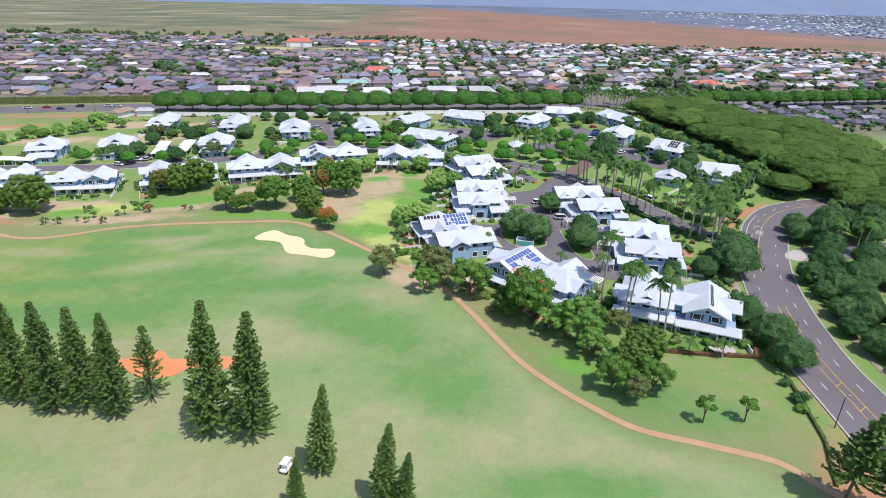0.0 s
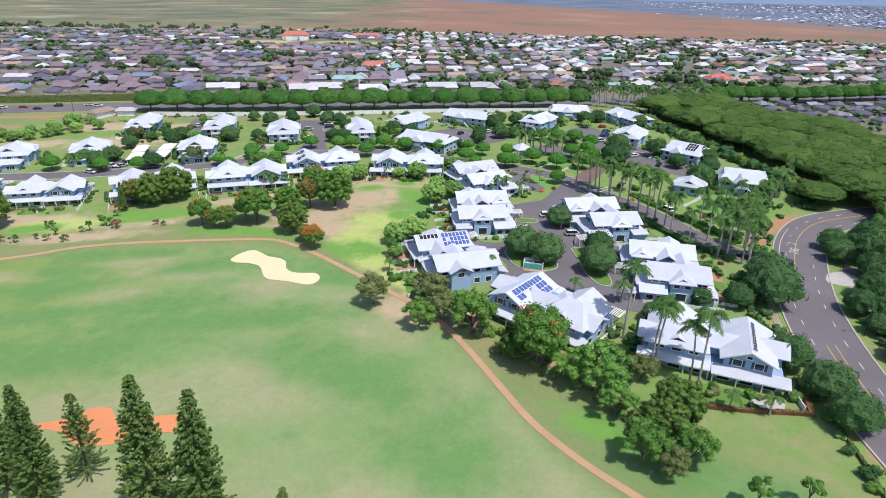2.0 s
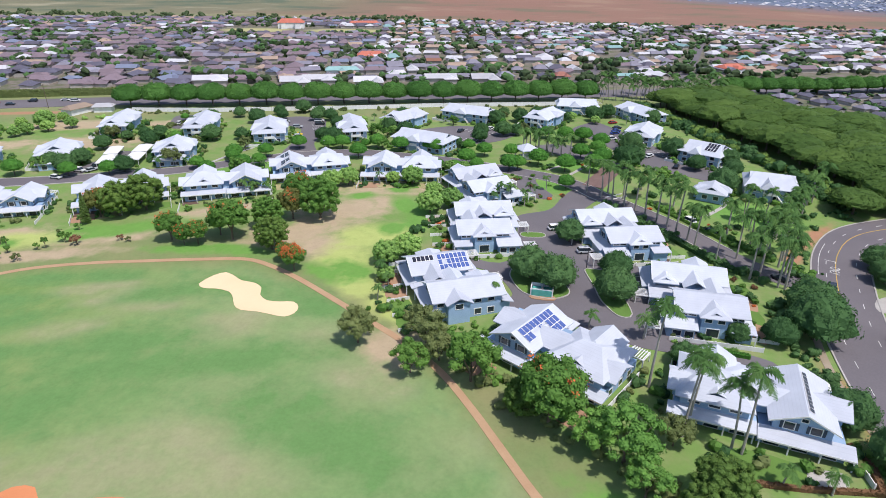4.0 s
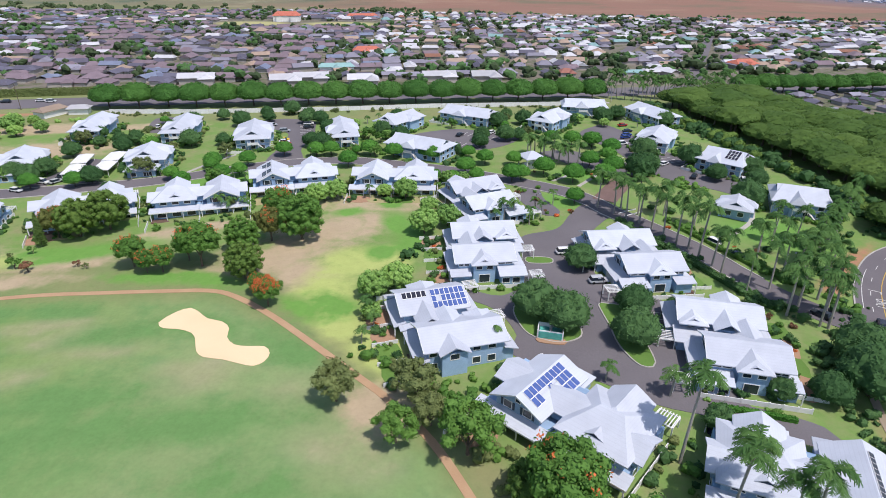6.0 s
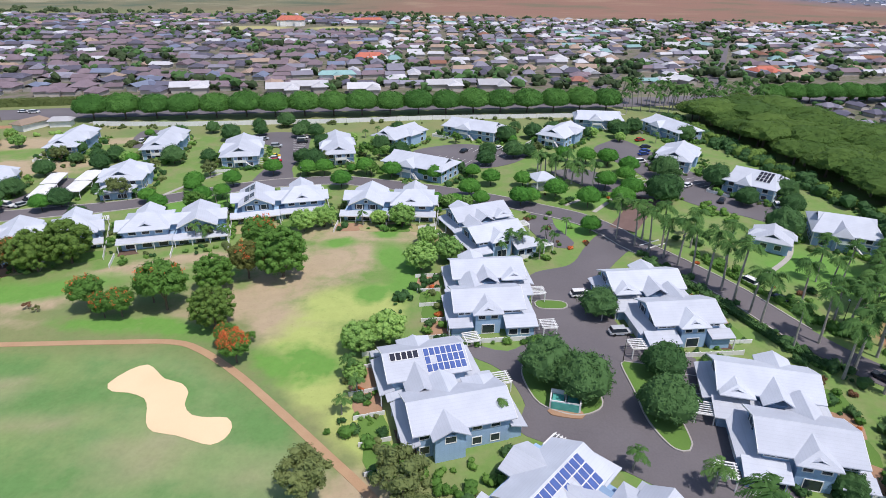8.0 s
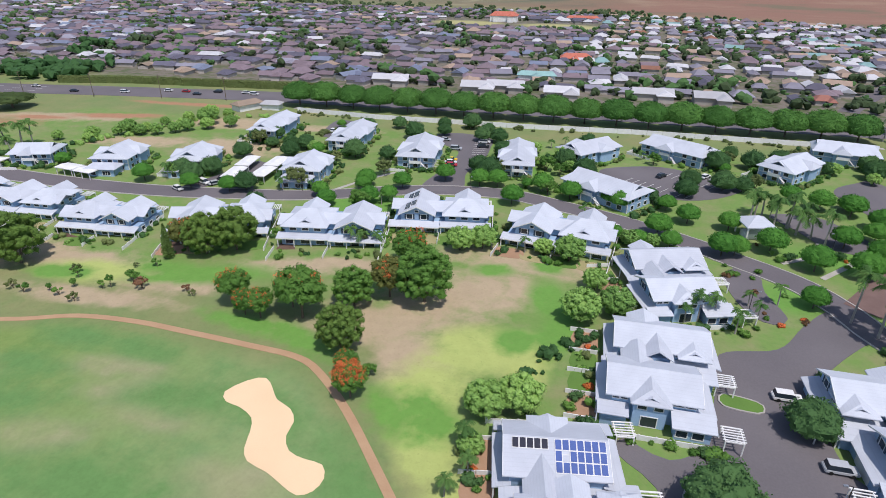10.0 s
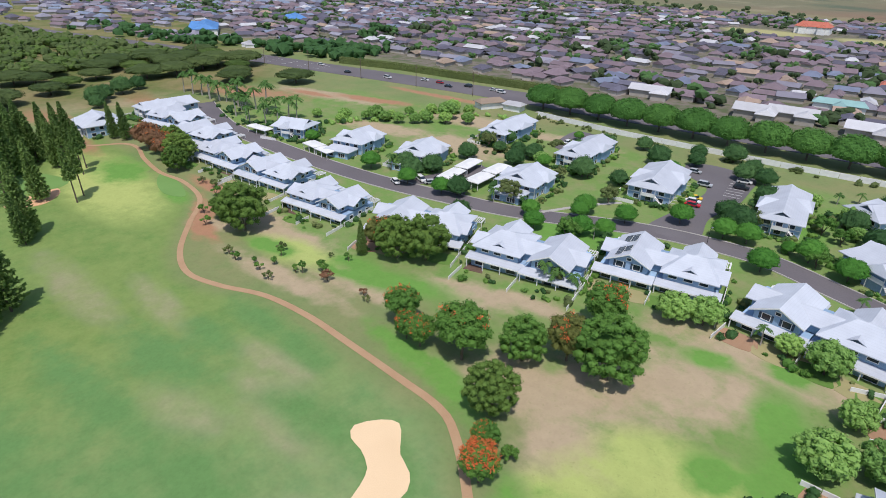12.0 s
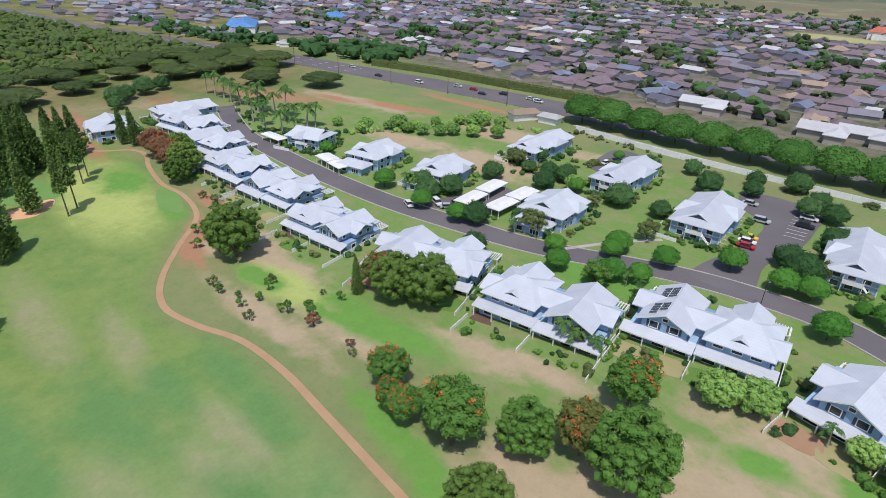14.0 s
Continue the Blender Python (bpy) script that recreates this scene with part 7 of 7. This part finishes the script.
def car(colour, tall):
    """A parked car: bevelled body, glazed cabin, roof and four wheels."""
    root = thing("car", "%s %s parked on asphalt" % (colour, "sport utility car" if tall else "saloon car"), "car", "parked cars")
    L, W, hb, hc = (4.7, 1.85, .95, 1.72) if tall else (4.5, 1.78, .82, 1.42)
    bm = box(bmesh.new(), -L / 2, L / 2, -W / 2, W / 2, .3, hb)
    bmesh.ops.bevel(bm, geom=bm.edges[:], offset=.14, segments=2, affect="EDGES")
    part("body", bm, PAINTS[colour], root)
    x0, x1 = (-L * .46, L * .22) if tall else (-L * .36, L * .2)
    bm = bmesh.new()
    low = [bm.verts.new(p) for p in ((x0, -W * .46, hb - .05), (x1 + .35, -W * .46, hb - .05), (x1 + .35, W * .46, hb - .05), (x0, W * .46, hb - .05))]
    top = [bm.verts.new(p) for p in ((x0 + .3, -W * .38, hc - .05), (x1 - .25, -W * .38, hc - .05), (x1 - .25, W * .38, hc - .05), (x0 + .3, W * .38, hc - .05))]
    for i in range(4):
        j = (i + 1) % 4
        bm.faces.new((low[i], low[j], top[j], top[i]))
    bm.faces.new(top)
    bm.faces.new(low[::-1])
    part("cabin", bm, GLASS, root, "dark glazed cabin")
    bm = box(bmesh.new(), x0 + .25, x1 - .2, -W * .4, W * .4, hc - .06, hc)
    bmesh.ops.bevel(bm, geom=bm.edges[:], offset=.025, segments=1, affect="EDGES")
    part("roof", bm, PAINTS[colour], root)
    for x in (-L * .31, L * .31):
        for y in (-W / 2 + .1, W / 2 - .1):
            part("wheel", tube(bmesh.new(), [(x, y - .12, .33), (x, y + .12, .33)], [.33, .33], 12), RUBBER, root)
    return root


for colour, tall, x, y, yaw in (("silver", 1, 36.7, 138.9, 8), ("white", 1, 31.2, 153.2, 8), ("yellow", 0, -66.7, 250.8, 14), ("white", 0, -65.8, 248, 14), ("red", 0, -64.6, 245.2, 14), ("silver", 1, -69.8, 264, 12),
                                ("dark", 1, -61, 270.7, 14), ("white", 1, -62.5, 277, 14), ("white", 1, 72.6, 162.6, 121), ("dark", 0, 76, 155.2, 119), ("white", 0, 79.8, 226.8, 40), ("dark", 0, 86, 213.4, 60), ("white", 1, 101.5, 210, 75),
                                ("red", 0, 79, 283, 20), ("dark", 0, 78.5, 272.6, 20), ("blue", 0, 75, 262.5, 20), ("white", 1, 71, 252.5, 20), ("blue", 0, 76.5, 266.5, 20), ("white", 0, -137.7, 192.4, -16), ("dark", 0, -130, 205, 70), ("white", 1, -133.5, 199.5, -14), ("silver", 0, -129.5, 200.2, 60),
                                ("dark", 0, 82.8, 127.6, 125), ("dark", 0, 93.8, 124.4, 62), ("white", 0, 18.8, 267, 60), ("white", 0, 21.8, 265.8, 60), ("white", 0, 12, 257, 60), ("dark", 0, 5, 262, 60), ("silver", 0, -78, 274, 12), ("white", 0, -126, 268, 95),
                                ("red", 0, -238, 304, 15), ("white", 0, -248, 302, 15), ("dark", 0, -228, 301, 15), ("dark", 0, -292, 281, 17), ("white", 1, -266, 290, 16), ("dark", 1, -222, 310, 195), ("white", 0, -322, 282, 17), ("white", 0, -207, 314, 15), ("white", 1, -201, 313, 15), ("dark", 0, 46, 90.5, 160)):
    lift = .17 if y > 290 else .1
    put(("car", colour, tall), lambda: car(colour, tall), at(x, y, yaw, 1, lift))


def golf_cart():
    root = thing("golf_cart", "small white roofed golf cart on the fairway", "golf cart")
    bm = box(bmesh.new(), -1.2, 1.2, -.6, .6, .3, .75)
    bmesh.ops.bevel(bm, geom=bm.edges[:], offset=.12, segments=2, affect="EDGES")
    part("body", bm, WHITE, root)
    bm = box(bmesh.new(), -1.0, .9, -.62, .62, 1.75, 1.85)
    bmesh.ops.bevel(bm, geom=bm.edges[:], offset=.04, segments=1, affect="EDGES")
    part("roof", bm, WHITE, root)
    part("seat", boxes((-.6, 0, -.5, .5, .75, 1.15)), WHITE, root)
    for x in (-.9, .8):
        for y in (-.55, .55):
            part("strut", boxes((x - .03, x + .03, y - .03, y + .03, .7, 1.76)), ALU, root)
            part("wheel", tube(bmesh.new(), [(x, y - .1, .25), (x, y + .1, .25)], [.25, .25], 10), RUBBER, root)
    return root


put("golf_cart", golf_cart, at(-25.6, 27.6, 75))


def lamp_post(h=6.5):
    root = thing("street_lamp", "slim dark street lamp with a short arm", "street lamp", "street lamps")
    part("pole", tube(bmesh.new(), [(0, 0, -.4), (0, 0, h * .6), (0, 0, h)], [.09, .07, .06], 7), RUBBER, root)
    part("arm", tube(bmesh.new(), [(0, 0, h - .1), (.5, 0, h + .15), (.95, 0, h + .15)], [.04, .04, .04], 6), RUBBER, root)
    part("lamp", boxes((.75, 1.35, -.16, .16, h + .06, h + .2)), ALU, root)
    return root


for x, y, yaw in ((35, 129.4, 200), (67.9, 39.8, 20), (-48.4, 219, 90), (47.5, 216, 200), (85.5, 146, 220), (60, 174, 40), (-100, 206, 260), (91, 88, 200), (26.5, 178, 0), (107, 122, 200)):
    put("lamp_post", lamp_post, at(x, y, yaw))


def utility_pole(v=0):
    root = thing("utility_pole", "tall brown wooden utility pole with crossarms", "utility pole", "poles along the highway")
    part("pole", tube(bmesh.new(), [(0, 0, -.5), (0, 0, 6), (0, 0, 12)], [.17, .14, .11], 7), BARK, root)
    for z in (11.3, 10.2):
        part("crossarm", boxes((-.08, .08, -1.2, 1.2, z, z + .14)), BARK, root)
    return root


for x, y in ((-340, 254), (-308, 265), (-272, 276), (-238, 287), (-205, 296), (-392, 234), (-434, 212)):
    put("utility_pole", utility_pole, at(x, y, 10))

def mast():
    root = thing("mast", "tall slender white mast on the far plain", "mast")
    part("pole", tube(bmesh.new(), [(0, 0, -1), (0, 0, 14), (.6, 0, 30)], [.9, .7, .4], 8), WHITE, root)
    part("arm", boxes((-2.2, 3.4, -.3, .3, 27.4, 28.2)), WHITE, root)
    return root


put("mast", mast, at(560, 742, 0))

# ---- larger buildings of the town ----
def hall(w, d, h, tint, label, gables=2):
    root = thing("hall", label, "building")
    part("wall", boxes((-w / 2 + .8, w / 2 - .8, -d / 2 + .8, d / 2 - .8, -1, h)), WHITE, root)
    part("roof", roof(bmesh.new(), -w / 2, w / 2, -d / 2, d / 2, h, d * .2, "x", d * .25, d * .25), TOWN_ROOF[tint], root)
    for i in range(gables):
        x = (i - (gables - 1) / 2) * w / max(gables, 1)
        part("wing_roof", roof(bmesh.new(), x - w * .12, x + w * .12, -d / 2 - 4, 0, h, d * .14, "y", 2, 0), TOWN_ROOF[tint], root)
        part("wing_wall", boxes((x - w * .1, x + w * .1, -d / 2 - 3.4, -d / 2 + .78, -1, h - .1)), WHITE, root)
    return root


BRIGHT_RED = mat("bright_red_roof", (.50, .16, .11), .8, (.42, .13, .09), .3, 10, .6)
TOWN_ROOF.append(BRIGHT_RED)
TOWN_ROOF.append(mat("bright_blue_roof", (.10, .26, .55), .7, (.08, .2, .45), .3, 10, .6))
put("church", lambda: hall(34, 22, 7, 8, "large white hall with a bright red roof beyond the fields"), at(-207, 800, 10, 1))
put("church_low", lambda: hall(40, 12, 4, 8, "long low building with a bright red roof"), at(-120, 850, 15, 1))
put("red_house", lambda: hall(22, 15, 4, 8, "house with a bright red roof among trees", 1), at(-66, 497, 10, 1))
put("red_house", lambda: hall(22, 15, 4, 8, "house with a bright red roof among trees", 1), at(215, 470, 20, .9))
put("teal_house", lambda: hall(24, 10, 3.4, 6, "low building with a teal metal roof", 1), at(-76, 421, 12, 1))
put("blue_shop", lambda: hall(46, 20, 5, 9, "shop building with a bright blue roof"), at(-522, 296, -25, 1))
put("blue_shop", lambda: hall(46, 20, 5, 9, "shop building with a bright blue roof"), at(-556, 404, -20, .8))
put("white_shop", lambda: hall(26, 12, 4, 3, "low white shop at the highway junction", 1), at(-428, 288, -25, .6))
for i, (x, y, yaw) in enumerate(((-97, 372, 12), (-84, 381, 12), (-52, 376, 10), (-7, 392, 10), (22, 394, 8), (-150, 372, 15))):
    put(("white_house", i % 2), lambda: bungalow(3, i % 2 * 2), at(x, y, yaw, 1.25))
# flat pale building beyond the northern gardens
put("depot", lambda: hall(14, 8, 3, 4, "low tan roofed shed by the highway verge", 0), at(-184, 286, 72, 1))
put("white_shed", lambda: hall(10, 7, 2.8, 3, "low white roofed shed by the highway verge", 0), at(-173.5, 291, 14, 1))

# ---- markings and signs on the ground ----
def stalls(m, n, label, length=5.0, pitch=2.6):
    root = thing("parking_lines", label, "road marking", kind="structure")
    for i in range(n + 1):
        p = local(m, i * pitch, 0)
        q = local(m, i * pitch, length)
        ribbon("stroke", [Vector((p.x, p.y, 0)), Vector((q.x, q.y, 0))], .12, PAINT, .14, cross=1, parent=root)


for x, y, yaw, n in ((-68.5, 243, 104, 8), (-57.5, 262, 104, 6), (84, 240, 116, 7), (92, 222, 116, 6), (72, 226, 116, 6), (-6, 253, -28, 8), (6, 263, -28, 6), (46.2, 116, 80, 4)):
    stalls(pose(x, y, 0, 0, 0, yaw), n, "white painted parking bay lines on asphalt")
for a, b in (((51.6, 180.5), (58, 184.5)), ((53, 178.6), (59.3, 182.6))):
    ribbon("crosswalk_line", [Vector((*a, 0)), Vector((*b, 0))], .4, PAINT, .14, "white crosswalk line across the street", "road marking", cross=1)


def road_word(text, x, y, yaw, size):
    cu = bpy.data.curves.new("lettering", "FONT")
    cu.body, cu.size, cu.align_x, cu.extrude = text, size, "CENTER", .004
    cu.materials.append(PAINT)
    ob = new("road_lettering", cu)
    ob.matrix_basis = pose(x, y, gz(x, y) + .17, 0, 0, yaw) @ Matrix.Diagonal((.8, 1.5, 1, 1))
    return tagged(ob, "white painted word on the road surface", "road marking", "", "structure")


road_word("ONLY", 99.2, 134.6, 238, 2.2)
arrow = boxes((-.12, .12, -1.6, 1.0, 0, .01), (-.12, 1.1, .8, 1.05, 0, .01))
ob = obj("turn_arrow", arrow, PAINT)
ob.matrix_basis = pose(102.6, 139.8, gz(102.6, 139.8) + .16, 0, 0, 238)
tagged(ob, "white painted turn arrow on the road", "road marking", "", "structure")
dashes("edge_line", main_line, 5.2, 11.5, .1, .14, PAINT, "white line of the turning lane", start=196, stop=220)
# yellow hatching of the median
for i in range(6):
    q = main_line[30 + i * 3]
    ribbon("hatch_line", [Vector((q.x - .9, q.y - .6, 0)), Vector((q.x + .9, q.y + .6, 0))], .16, YELLOW, .14, "yellow hatch stroke on the road median", "road marking", cross=1)
